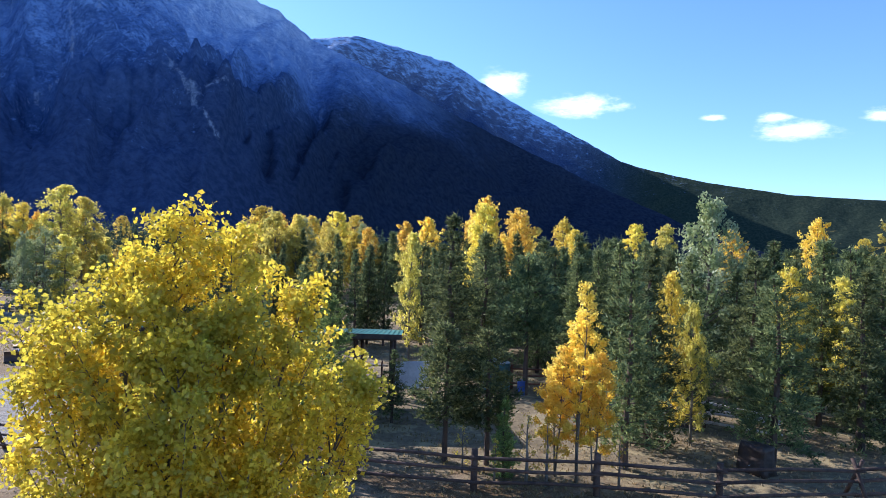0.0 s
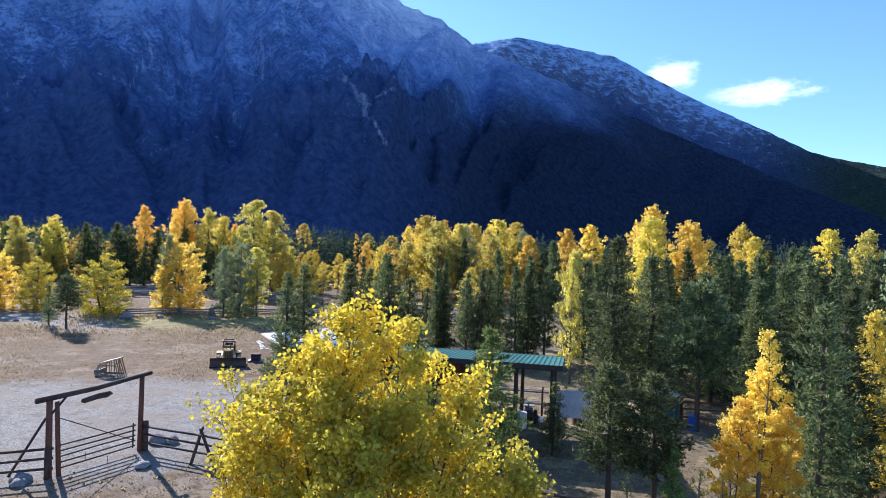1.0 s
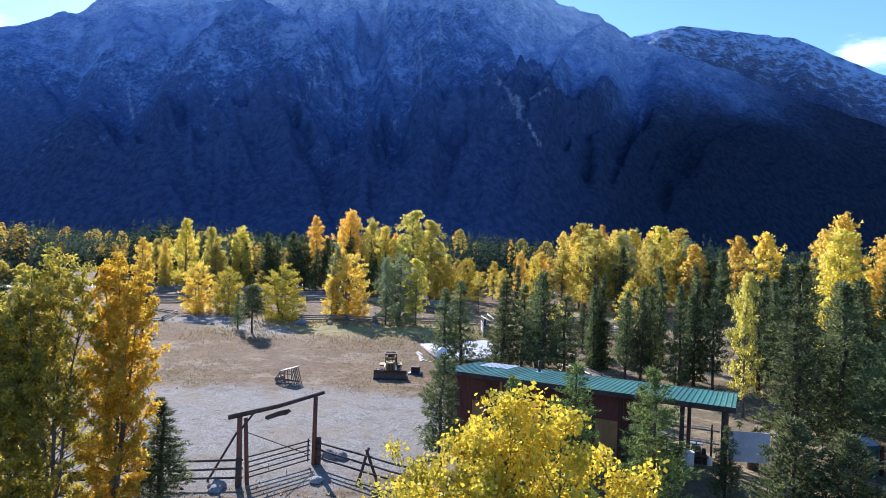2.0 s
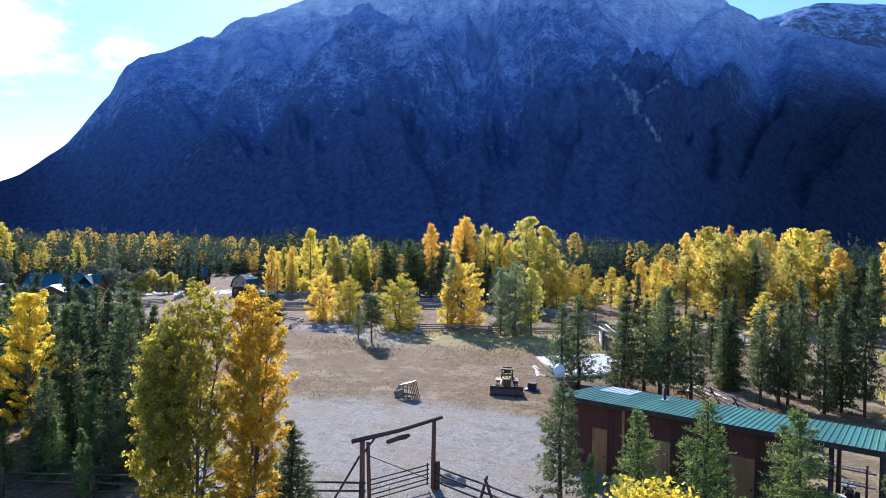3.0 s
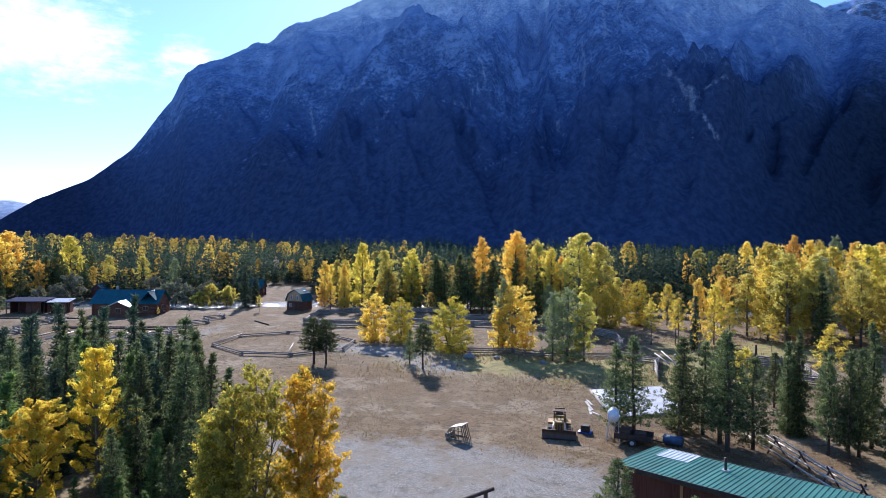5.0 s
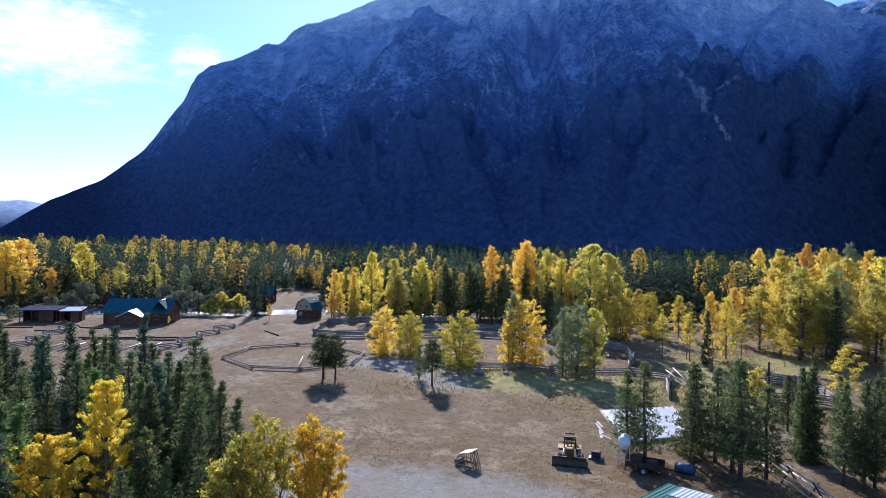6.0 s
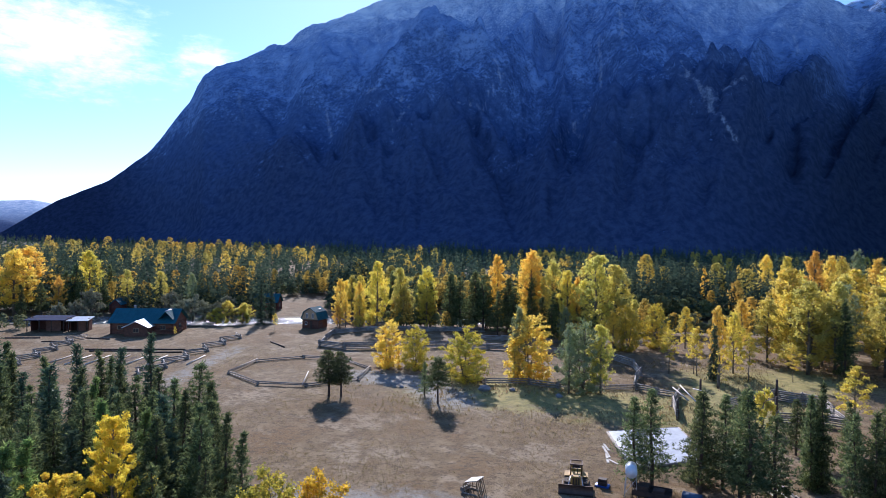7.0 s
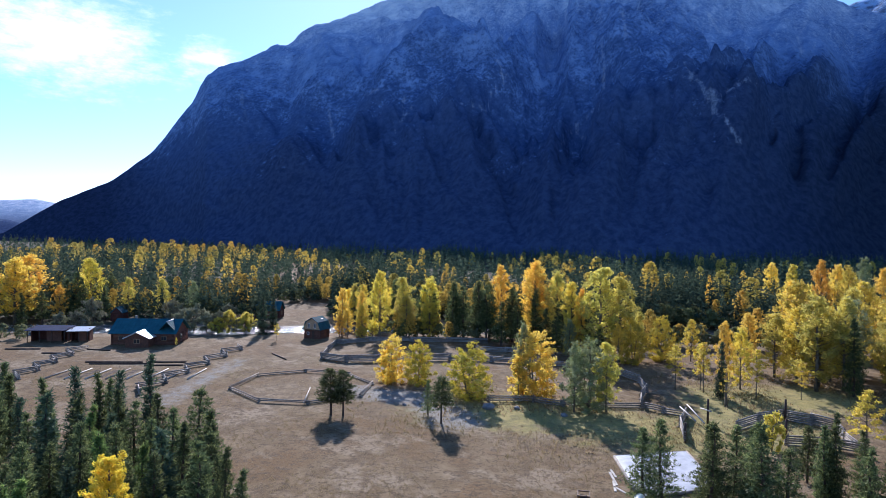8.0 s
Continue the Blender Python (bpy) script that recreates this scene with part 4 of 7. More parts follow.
plant("olive", -184.0, 58.0, 11.0, 0.9)
plant("olive", -176.0, 64.0, 11.0, 0.9)
plant("pine_mid", -172.0, 73.0, 10.0)
plant("green", -170.0, 70.0, 10.5, 0.8)
# savanna at the foot of the meadow
plant("yellow", -55.9, 120.6, 8.3, 0.9)
plant("thin", -47.3, 96.3, 7.2, 1.3)
plant("thin", -43.5, 97.9, 7.9, 1.1)
plant("thin", -44.6, 99.2, 7.4, 1.0)
plant("gold", -42.5, 102.9, 10.8, 0.65)
plant("spruce", -40.3, 96.5, 8.3, 0.85)
plant("sapling", -37.8, 92.3, 5.3, 1.6)
plant("yellow", -40.4, 104.3, 9.9, 0.85)
plant("thin", -36.6, 100.4, 7.5, 1.2)
plant("olive", -40.0, 118.4, 11.2, 1.1)
plant("gold", -45.5, 121.0, 10.5, 0.9)
plant("olive", -31.9, 112.7, 15.1, 1.2)
plant("yellow", -35.6, 115.5, 13.0, 1.05)
plant("green", -29.0, 120.0, 14.5, 0.9)
plant("thin", -31.8, 105.0, 5.8, 1.2)
plant("olive", -29.0, 116.1, 15.0, 0.85)
plant("pine_mid", -27.0, 113.4, 12.0, 0.9)
plant("olive", -23.0, 120.0, 12.5, 1.0)
plant("green", -18.0, 124.0, 14.0, 0.9)
plant("thin", -18.4, 81.1, 7.9, 1.5)
plant("shrub_yellow", -26.5, 76.8, 4.5, 0.6)
plant("pine_loose", -20.9, 69.7, 5.6, 1.0)
plant("pine", -18.6, 67.0, 6.2)
plant("pine", -16.0, 68.5, 6.6)
plant("pine_loose", -13.5, 71.5, 6.8)
# along the river
plant("yellow", -115.6, 90.8, 15.6, 0.85)
plant("olive", -116.1, 98.1, 13.8, 1.0)
plant("olive", -111.6, 95.4, 9.6, 1.3)
plant("yellow", -107.6, 99.0, 9.0, 1.2)
plant("pine_mid", -112.6, 101.6, 12.0, 1.2)
plant("yellow", -109.6, 100.9, 13.8, 0.95)
plant("gold", -124.9, 86.8, 11.0, 0.75)
plant("gold", -123.4, 91.5, 10.2, 0.7)
for x, y, h in ((-105.1, 103.9, 12.9), (-103.4, 105.8, 12.0), (-101.2, 108.6, 13.0), (-106.5, 106.5, 12.5), (-99.6, 110.6, 12.4), (-95.0, 113.0, 11.5)):
    plant("pine_mid", x, y, h, 1.15)
for x, y, h in ((-109.0, 101.4, 11.5), (-97.6, 107.4, 12.5), (-92.4, 110.4, 12.0), (-88.0, 106.8, 10.5), (-86.0, 110.6, 12.5), (-77.0, 112.6, 12.0), (-70.6, 112.4, 12.5), (-83.0, 119.0, 13.0), (-94.0, 119.0, 13.0), (-104.0, 112.0, 13.0), (-80.0, 106.0, 9.0), (-75.6, 103.6, 8.0), (-70.0, 106.6, 9.5), (-66.4, 104.6, 7.5), (-90.6, 104.4, 9.5)):
    plant("pine_mid", x, y, h, 1.1)
plant("orange", -98.3, 113.0, 17.0, 0.8)
plant("orange", -88.1, 112.7, 18.4, 0.9)
plant("gold", -91.0, 116.0, 17.6, 0.85)
plant("olive", -81.5, 112.0, 16.5, 0.8)
plant("gold", -84.5, 116.0, 15.0, 0.8)
plant("olive", -67.5, 106.5, 18.3, 1.05)
plant("olive", -64.8, 109.5, 16.5, 0.95)
plant("orange", -73.4, 109.0, 13.5, 0.6)
plant("yellow", -74.4, 107.0, 15.0, 0.8)
plant("pine_mid", -78.0, 109.0, 11.0, 1.1)
plant("green", -72.0, 103.0, 8.0, 0.8)
plant("round_yellow", -61.9, 109.2, 9.6, 0.8)
plant("round_yellow", -59.7, 116.0, 8.8, 0.9)
plant("olive", -63.5, 114.0, 9.5, 0.9)
plant("gold", -62.0, 104.0, 8.0, 0.8)
# tall aspens across the river
for kind, x, y, h, w in (("gold", -72.5, 213.0, 16.8, 0.75), ("yellow", -63.9, 205.3, 17.0, 0.80), ("orange", -53.4, 193.8, 18.6, 0.75), ("gold", -51.1, 200.6, 17.4, 0.80), ("green", -51.7, 231.3, 18.8, 0.70), ("orange", -79.8, 184.5, 13.2, 0.50), ("yellow", -47.0, 194.4, 17.0, 0.85), ("gold", -40.5, 201.0, 17.0, 0.80), ("gold", -35.0, 207.1, 17.0, 0.80)):
    plant(kind, x, y, h, w)
# pines round the stable
for kind, x, y, h in (("pine_bushy", -27.9, 50.2, 7.8), ("pine_bushy", -26.9, 51.4, 8.5), ("pine_bushy", -23.4, 53.1, 8.7), ("pine_bushy", -22.4, 55.4, 8.2), ("pine", -24.6, 55.6, 7.6), ("pine_bushy", -19.2, 52.4, 9.8), ("pine_bushy", -20.4, 54.0, 8.8), ("pine", -17.9, 54.4, 7.6),
                      ("pine", -16.9, 61.6, 6.8), ("pine_mid", -17.2, 61.2, 8.2), ("pine_mid", -13.2, 57.4, 8.2), ("pine_mid", -11.4, 58.8, 8.6), ("pine_mid", -8.6, 57.8, 9.0), ("pine_mid", -6.0, 58.8, 8.6), ("pine_mid", -8.0, 62.0, 9.0),
                      ("pine_loose", -15.4, 27.6, 5.8), ("pine_near", -6.0, 30.2, 5.0), ("pine_near", -2.4, 30.8, 3.6), ("pine_yard", -11.2, 27.0, 5.3), ("pine_yard", -8.1, 26.2, 6.4), ("pine_yard", -4.7, 26.4, 6.6), ("young_pine", -13.0, 26.0, 3.2)):
    plant(kind, x, y, h, 0.85 if kind == "pine_mid" else 1.1)
# behind the near fence
for kind, x, y, h, w in (("pine_open", 0.3, 25.4, 5.6, 1.2), ("pine_open", 2.0, 25.2, 5.4, 1.15), ("young_pine", 2.6, 24.0, 3.0, 1.1), ("pine_bushy", 0.3, 41.6, 11.2, 1.15), ("pine_bushy", 2.6, 42.8, 10.2, 1.1), ("pine_bushy", 7.6, 25.4, 8.4, 1.05), ("pine_near", 9.4, 28.4, 9.0, 1.15),
                         ("pine_loose", 14.3, 26.9, 7.9, 1.1), ("pine_near", 12.6, 32.4, 8.8, 1.1), ("pine_near", 16.2, 33.0, 8.8, 1.1), ("pine_near", 19.6, 29.4, 8.4, 1.2), ("pine_loose", 20.4, 34.1, 7.4, 1.0), ("pine_open", 5.1, 38.8, 8.6, 1.05), ("pine_near", 9.6, 46.0, 10.4, 1.1), ("pine_near", 24.6, 33.4, 9.2, 1.2)):
    plant(kind, x, y, h, w)
for kind, x, y, h, w in (("yellow", 10.9, 30.2, 8.1, 0.6), ("olive", 11.6, 29.0, 6.6, 0.6), ("olive", 22.2, 35.1, 8.2, 0.75), ("yellow", 19.3, 35.4, 8.6, 0.7), ("green", 17.6, 42.4, 13.2, 0.8), ("thin", 21.0, 33.0, 7.0, 1.0), ("yellow", 3.6, 68.0, 14.6, 0.9), ("gold", 7.4, 69.4, 13.9, 1.0), ("olive", -3.0, 50.0, 10.5, 0.55)):
    plant(kind, x, y, h, w)
for x, y, h in ((3.4, 23.4, 2.6), (4.1, 23.1, 2.4), (1.0, 24.2, 1.8), (6.8, 23.2, 2.0), (2.2, 23.3, 1.6)):
    plant("sapling", x, y, h)
# grove beside the yard
plant("pine_near", -23.8, 17.6, 4.3, 1.9)
for x, y, h in ((-39.6, 15.2, 4.6), (-38.2, 17.0, 4.2), (-36.4, 16.6, 5.0), (-35.2, 14.6, 3.8), (-40.6, 13.4, 4.4), (-37.8, 14.4, 3.6), (-39.4, 10.6, 3.0), (-36.6, 12.0, 3.4), (-34.4, 12.6, 3.0), (-33.6, 15.6, 4.0), (-37.2, 9.6, 2.6), (-41.2, 8.6, 2.8), (-32.6, 12.2, 2.6), (-38.4, 12.6, 3.8)):
    plant("young_pine", x, y, h, 1.15)
grove = [(-33.5, 13.5, 5.4), (-35.8, 15.6, 6.0), (-37.6, 12.0, 5.8), (-39.6, 17.2, 6.8), (-41.0, 20.4, 7.6), (-44.4, 18.9, 9.3), (-47.5, 21.2, 8.6), (-42.4, 15.0, 6.4), (-50.5, 20.2, 9.0), (-51.5, 23.0, 8.2)]
spots = [(x, y) for x, y, _ in grove]
for x, y, h in grove:
    plant("pine", x, y, h, 1.05)


def scatter(kinds, count, gap, inside, heights, wide=(0.9, 1.2), tries=9000):
    """Sets plants at random where inside() allows, at least a gap apart."""
    made = 0
    for _ in range(tries):
        if made >= count:
            break
        x, y = inside(None)
        if not inside((x, y)) or any((x - a) ** 2 + (y - b) ** 2 < gap * gap for a, b in spots):
            continue
        spots.append((x, y))
        plant(kinds[int(rng.integers(len(kinds)))], x, y, rng.uniform(*heights), rng.uniform(*wide))
        made += 1


def in_grove(p):
    if p is None:
        return rng.uniform(-96, -33), rng.uniform(-12, 30)
    x, y = p
    if near_line(np.array([x]), np.array([y]), [(-26, 8), (-38, 10)])[0] < 3.0 or near_line(np.array([x]), np.array([y]), [(-45, 12), (-34, 9)])[0] < 3.6:
        return False
    edge = np.interp(x, [-96, -87, -74, -58, -48, -40, -33], [10, 14, 26, 25.5, 23.5, 20.5, 13])
    return y < edge and math.hypot(x, y) > 34


scatter(["pine", "pine", "pine", "young_pine", "spruce"], 95, 2.0, lambda p: in_grove(None) if p is None else in_grove(p) and math.hypot(*p) < 68, (6.8, 9.8))
scatter(["pine_far", "pine_far", "spruce"], 75, 2.1, in_grove, (7.5, 10.0), (0.8, 1.05))


def in_wood(p):
    if p is None:
        a, r = radians(rng.uniform(-40, 15)), 40 + 100 * rng.random() ** 0.8
        return -math.sin(a) * r, math.cos(a) * r
    x, y = p
    if -22 < x < 0.5 and 30 < y < 57:
        return False
    if x < -4 and y > 62 and (x < -0.22 * (y - 40) or 72 < y < 108):
        return False
    return not (0 < x < 8 and 36 < y < 44)


scatter(["pine", "pine_mid", "pine"], 30, 4.0, lambda p: in_wood(None) if p is None else in_wood(p) and math.hypot(*p) < 84 and p[0] < -1, (7.6, 10.4), (0.8, 1.0))
scatter(["pine_bushy"], 24, 4.0, lambda p: in_wood(None) if p is None else in_wood(p) and math.hypot(*p) < 64 and p[0] > -1, (7.8, 10.4), (0.9, 1.1))
scatter(["pine", "pine", "pine_mid"], 50, 2.9, lambda p: in_wood(None) if p is None else in_wood(p) and math.hypot(*p) < 84 and p[0] > -1, (8.0, 11.0), (0.9, 1.15))
scatter(["yellow_far", "gold_far", "olive_far", "gold_far", "yellow_far"], 20, 6.0, lambda p: in_wood(None) if p is None else in_wood(p) and math.hypot(*p) > 82, (13.0, 17.5), (0.8, 1.05))
scatter(["pine_far", "pine_far", "pine_far", "spruce"], 74, 3.4, lambda p: in_wood(None) if p is None else in_wood(p) and math.hypot(*p) > 70, (8.5, 12.0), (0.95, 1.25))
scatter(["gold_far", "yellow_far", "olive_far", "yellow_far"], 16, 4.0, lambda p: ((lambda a, r: (-math.sin(a) * r, math.cos(a) * r))(radians(rng.uniform(6, 18)), rng.uniform(118, 150)) if p is None else near_line(np.array([p[0]]), np.array([p[1]]), RIVER)[0] > 12), (12, 17), (0.8, 1.1))
# trees crowding the bank beside the gambrel cabin
for kind, x, y, h, w in (("gold", -136.5, 96.5, 9.5, 0.9), ("yellow", -132.5, 98.5, 11.0, 0.9), ("gold", -128.6, 102.0, 12.0, 0.85), ("olive", -139.0, 100.5, 10.5, 0.9), ("yellow", -134.0, 104.5, 12.5, 0.8), ("pine_mid", -137.5, 105.5, 11.5, 1.1), ("pine_mid", -130.5, 107.5, 12.0, 1.1),
                         ("pine_mid", -143.5, 104.0, 10.5, 1.1), ("gold", -120.8, 85.6, 6.4, 1.1), ("yellow", -119.4, 88.6, 7.4, 1.1), ("orange", -122.4, 84.4, 5.0, 1.2), ("shrub_yellow", -118.0, 90.6, 3.6, 1.0), ("shrub_yellow", -117.2, 86.8, 2.8, 1.0)):
    plant(kind, x, y, h, w)


def woods(name, blades, kind, count, area, heights, ratio, blade, material, label, seed):
    """A far wood: many trees of coarse sprays in one mesh."""
    g = np.random.default_rng(seed)
    a, r = area(g, count * 2)
    X, Y = -np.sin(a) * r, np.cos(a) * r
    keep = near_line(X, Y, RIVER) > 13
    X, Y = X[keep][:count], Y[keep][:count]
    n = len(X)
    H = g.uniform(*heights, n) * (0.85 + 0.3 * np.sin(X * 0.05) * np.sin(Y * 0.043))
    u = g.random((n, blades)) ** (0.8 if kind == "cone" else 0.7)
    w = g.random((n, blades)) * 2 * np.pi
    R = H * ratio * g.uniform(0.8, 1.25, n)
    if kind == "cone":
        rad = R[:, None] * (1 - u) ** 0.9 * (0.25 + 0.75 * g.random((n, blades))) + 0.05
        z = H[:, None] * (0.08 + 0.92 * u)
    else:
        z = H[:, None] * (0.2 + 0.78 * u)
        rad = R[:, None] * np.sqrt(np.clip(1 - (2 * u ** 1.2 - 0.75) ** 2 * 0.62, 0.05, 1)) * (0.35 + 0.65 * g.random((n, blades)))
    P = np.stack([X[:, None] + np.cos(w) * rad, Y[:, None] + np.sin(w) * rad, z - 0.7], -1).reshape(-1, 3)
    N = len(P)
    s = (H[:, None] * blade * ((0.3 + 1.0 * (1 - u)) if kind == "cone" else np.ones_like(u))).reshape(-1, 1)
    out = np.stack([np.cos(w), np.sin(w), np.full_like(w, -0.35 if kind == "cone" else 0.3)], -1).reshape(-1, 3)
    d = out * (0.9 if kind == "cone" else 0.25) + g.normal(size=(N, 3)) * (0.3 if kind == "cone" else 0.8)
    d /= np.linalg.norm(d, axis=1)[:, None]
    side = np.cross(d, g.normal(size=(N, 3)))
    side /= np.linalg.norm(side, axis=1)[:, None]
    k = 0.42 if kind == "cone" else 0.75
    tri = np.stack([P - d * s * 0.4 - side * s * k, P - d * s * 0.4 + side * s * k, P + d * s * 0.9], 1).reshape(-1, 3)
    return tagged(new(name, mesh_of(name, tri, np.arange(N * 3).reshape(-1, 3), material)), label, "forest", kind="stuff")


def ring(a0, a1, r0, r1, power=1.0, hole=None):
    def area(g, count):
        a = np.radians(g.uniform(a0, a1, count))
        r = r0 + (r1 - r0) * g.random(count) ** power
        if hole:
            bad = (np.degrees(a) > hole[0]) & (np.degrees(a) < hole[1]) & (r < hole[2])
            r = np.where(bad, r + hole[2] - r0, r)
        return a, r
    return area


HOLE = (56.0, 61.5, 222)
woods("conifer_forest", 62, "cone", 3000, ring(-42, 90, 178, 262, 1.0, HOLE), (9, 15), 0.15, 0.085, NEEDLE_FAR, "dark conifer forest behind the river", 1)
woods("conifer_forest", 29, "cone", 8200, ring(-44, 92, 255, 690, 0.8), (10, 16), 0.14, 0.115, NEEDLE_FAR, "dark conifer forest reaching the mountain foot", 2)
woods("aspen_forest", 330, "round", 150, ring(34, 90, 176, 265, 1.0, HOLE), (7, 13), 0.2, 0.042, LEAF_FAR, "yellow aspens scattered through the conifer forest", 3)
woods("aspen_forest", 330, "round", 26, ring(10, 34, 180, 265, 1.0), (10, 15), 0.2, 0.042, LEAF_FAR, "a few golden aspens in front of dark conifers", 10)
woods("aspen_forest", 110, "round", 300, ring(-20, 92, 260, 560, 0.8), (9, 14), 0.19, 0.06, LEAF_FAR, "yellow aspens among far conifers", 4)
woods("aspen_forest", 110, "round", 150, ring(60, 92, 420, 640, 0.8), (12, 16), 0.2, 0.06, LEAF_FAR, "band of pale gold aspens at the mountain foot", 11)
woods("bush_belt", 90, "round", 260, ring(12, 80, 168, 200, 1.0, (55, 62, 222)), (3, 6), 0.4, 0.12, LEAF_FAR_GREEN, "grey-green bushes along the river bank", 5)


def bank(side0, side1, skip):
    """Places along the river's banks, left open where skip says so."""
    def area(g, count):
        k = g.integers(2, len(RIVER) - 2, count)
        q = g.random(count)
        P = np.array(RIVER, float)
        p = P[k] + (P[k + 1] - P[k]) * q[:, None]
        d = P[k + 1] - P[k]
        d /= np.linalg.norm(d, axis=1)[:, None]
        o = g.uniform(side0, side1, count) * np.where(g.random(count) < 0.6, 1, -1)
        x, y = p[:, 0] + d[:, 1] * o, p[:, 1] - d[:, 0] * o
        a, r = np.arctan2(-x, y), np.hypot(x, y)
        ok = ~((np.degrees(a) > skip[0]) & (np.degrees(a) < skip[1]))
        return a[ok], r[ok]
    return area


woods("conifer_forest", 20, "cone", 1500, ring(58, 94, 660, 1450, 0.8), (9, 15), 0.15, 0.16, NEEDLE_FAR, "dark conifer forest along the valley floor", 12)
woods("bush_belt", 70, "round", 420, bank(13.5, 19, (51, 79)), (2.5, 6.5), 0.42, 0.15, LEAF_FAR_GREEN, "grey-green willow bushes along the river bank", 7)
woods("aspen_forest", 240, "round", 60, bank(14, 22, (51, 81)), (6, 12), 0.24, 0.055, LEAF_FAR, "small yellow aspens along the river bank", 8)
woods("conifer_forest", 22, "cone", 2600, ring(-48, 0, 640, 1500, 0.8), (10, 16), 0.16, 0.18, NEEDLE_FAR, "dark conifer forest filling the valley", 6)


def meadow_grass():
    g = np.random.default_rng(9)
    n = 120000
    a, r = np.radians(g.uniform(-38, 82, n)), 18 + 112 * g.random(n) ** 0.75
    X, Y = -np.sin(a) * r, np.cos(a) * r
    yard = np.hypot((X + 32) / 24, (Y - 26.5 - 0.4 * (X + 30)) / 15.5) > 0.95 - 0.25 * g.random(n)
    shed = ~((X > -18.5) & (X < 0) & (Y > 32.5) & (Y < 40))
    clump = np.sin(X * 0.31 + 2 * np.sin(Y * 0.13)) + np.sin(Y * 0.27 + 1.5 * np.sin(X * 0.17)) + g.normal(size=n) * 0.7 > -0.2
    X, Y = X[yard & shed & clump], Y[yard & shed & clump]
    n = len(X)
    tall = np.where(near_line(X, Y, [(-62, 64), (-38, 74), (-30, 88), (-38, 104), (-28, 112)]) < 2 + 16 * g.random(n), 0.32, 0.14) * (0.4 + 0.8 * g.random(n))
    k = np.clip((np.hypot(X, Y) - 28) / 30, 0, 1)
    Z = -0.6 * k * k * (3 - 2 * k)
    X, Y, Z, tall = (np.repeat(v, 2) for v in (X, Y, Z, tall))
    n = len(X)
    w = g.random(n) * 2 * np.pi
    P = np.stack([X + g.normal(size=n) * 0.1, Y + g.normal(size=n) * 0.1, Z - 0.02], -1)
    s = np.stack([np.cos(w), np.sin(w), np.zeros(n)], -1) * (0.03 + tall * 0.14)[:, None]
    top = np.stack([g.normal(size=n) * 0.35, g.normal(size=n) * 0.35, np.ones(n)], -1) * tall[:, None]
    tri = np.stack([P - s, P + s, P + top], 1).reshape(-1, 3)
    return tagged(new("meadow_grass", mesh_of("meadow_grass", tri, np.arange(n * 3).reshape(-1, 3), GRASS)), "short dry tan grass tufts on the meadow", "grass", kind="stuff")


meadow_grass()

# ---- fences and gate ----


def post(parent, x, y, h, r, material, label="", lean=(0, 0), sink=0.2):
    z = ground_z(x, y)
    return bar("post", (x, y, z - sink), (x + lean[0], y + lean[1], z + h), r, material, parent, label, r * 0.92)


def anchored(name, x, y, label, category, group=""):
    ob = new(name)
    ob.location = (x, y, ground_z(x, y))
    return tagged(ob, label, category, group)


def post_fence(pts, heights, post_h, material, label, group, crosses=(), post_r=0.11, rail_r=0.055):
    """A fence of posts and round rails; where crosses says so, two crossed poles stand in for the post."""
    x0, y0 = pts[0]
    f = anchored("rail_fence", x0, y0, label, "fence", group)
    z0 = ground_z(x0, y0)

    def at(x, y, z):
        return (x - x0, y - y0, ground_z(x, y) - z0 + z)

    for i, (x, y) in enumerate(pts):
        if i in crosses:
            j = min(i, len(pts) - 2)
            d = Vector((pts[j + 1][0] - pts[j][0], pts[j + 1][1] - pts[j][1], 0)).normalized()
            n = Vector((-d.y, d.x, 0))
            for s in (-1, 1):
                bar("brace", at(x + n.x * 0.62 * s + d.x * 0.06 * s, y + n.y * 0.62 * s + d.y * 0.06 * s, -0.05), at(x - n.x * 0.16 * s + d.x * 0.06 * s, y - n.y * 0.16 * s + d.y * 0.06 * s, post_h + 0.1), 0.07, material, f)
        else:
            bar("post", at(x, y, -0.2), at(x, y, post_h * random.uniform(0.96, 1.05)), post_r, material, f, "", post_r * 0.9)
    for (ax, ay), (bx, by) in zip(pts[:-1], pts[1:]):
        d = Vector((bx - ax, by - ay)).normalized()
        for h in heights:
            e = random.uniform(-0.04, 0.04)
            bar("rail", at(ax - d.x * 0.2 + d.y * 0.1, ay - d.y * 0.2 - d.x * 0.1, h + e), at(bx + d.x * 0.2 + d.y * 0.1, by + d.y * 0.2 - d.x * 0.1, h - e), rail_r, material, f, "", rail_r * 0.85, bow=0.06)
    return f


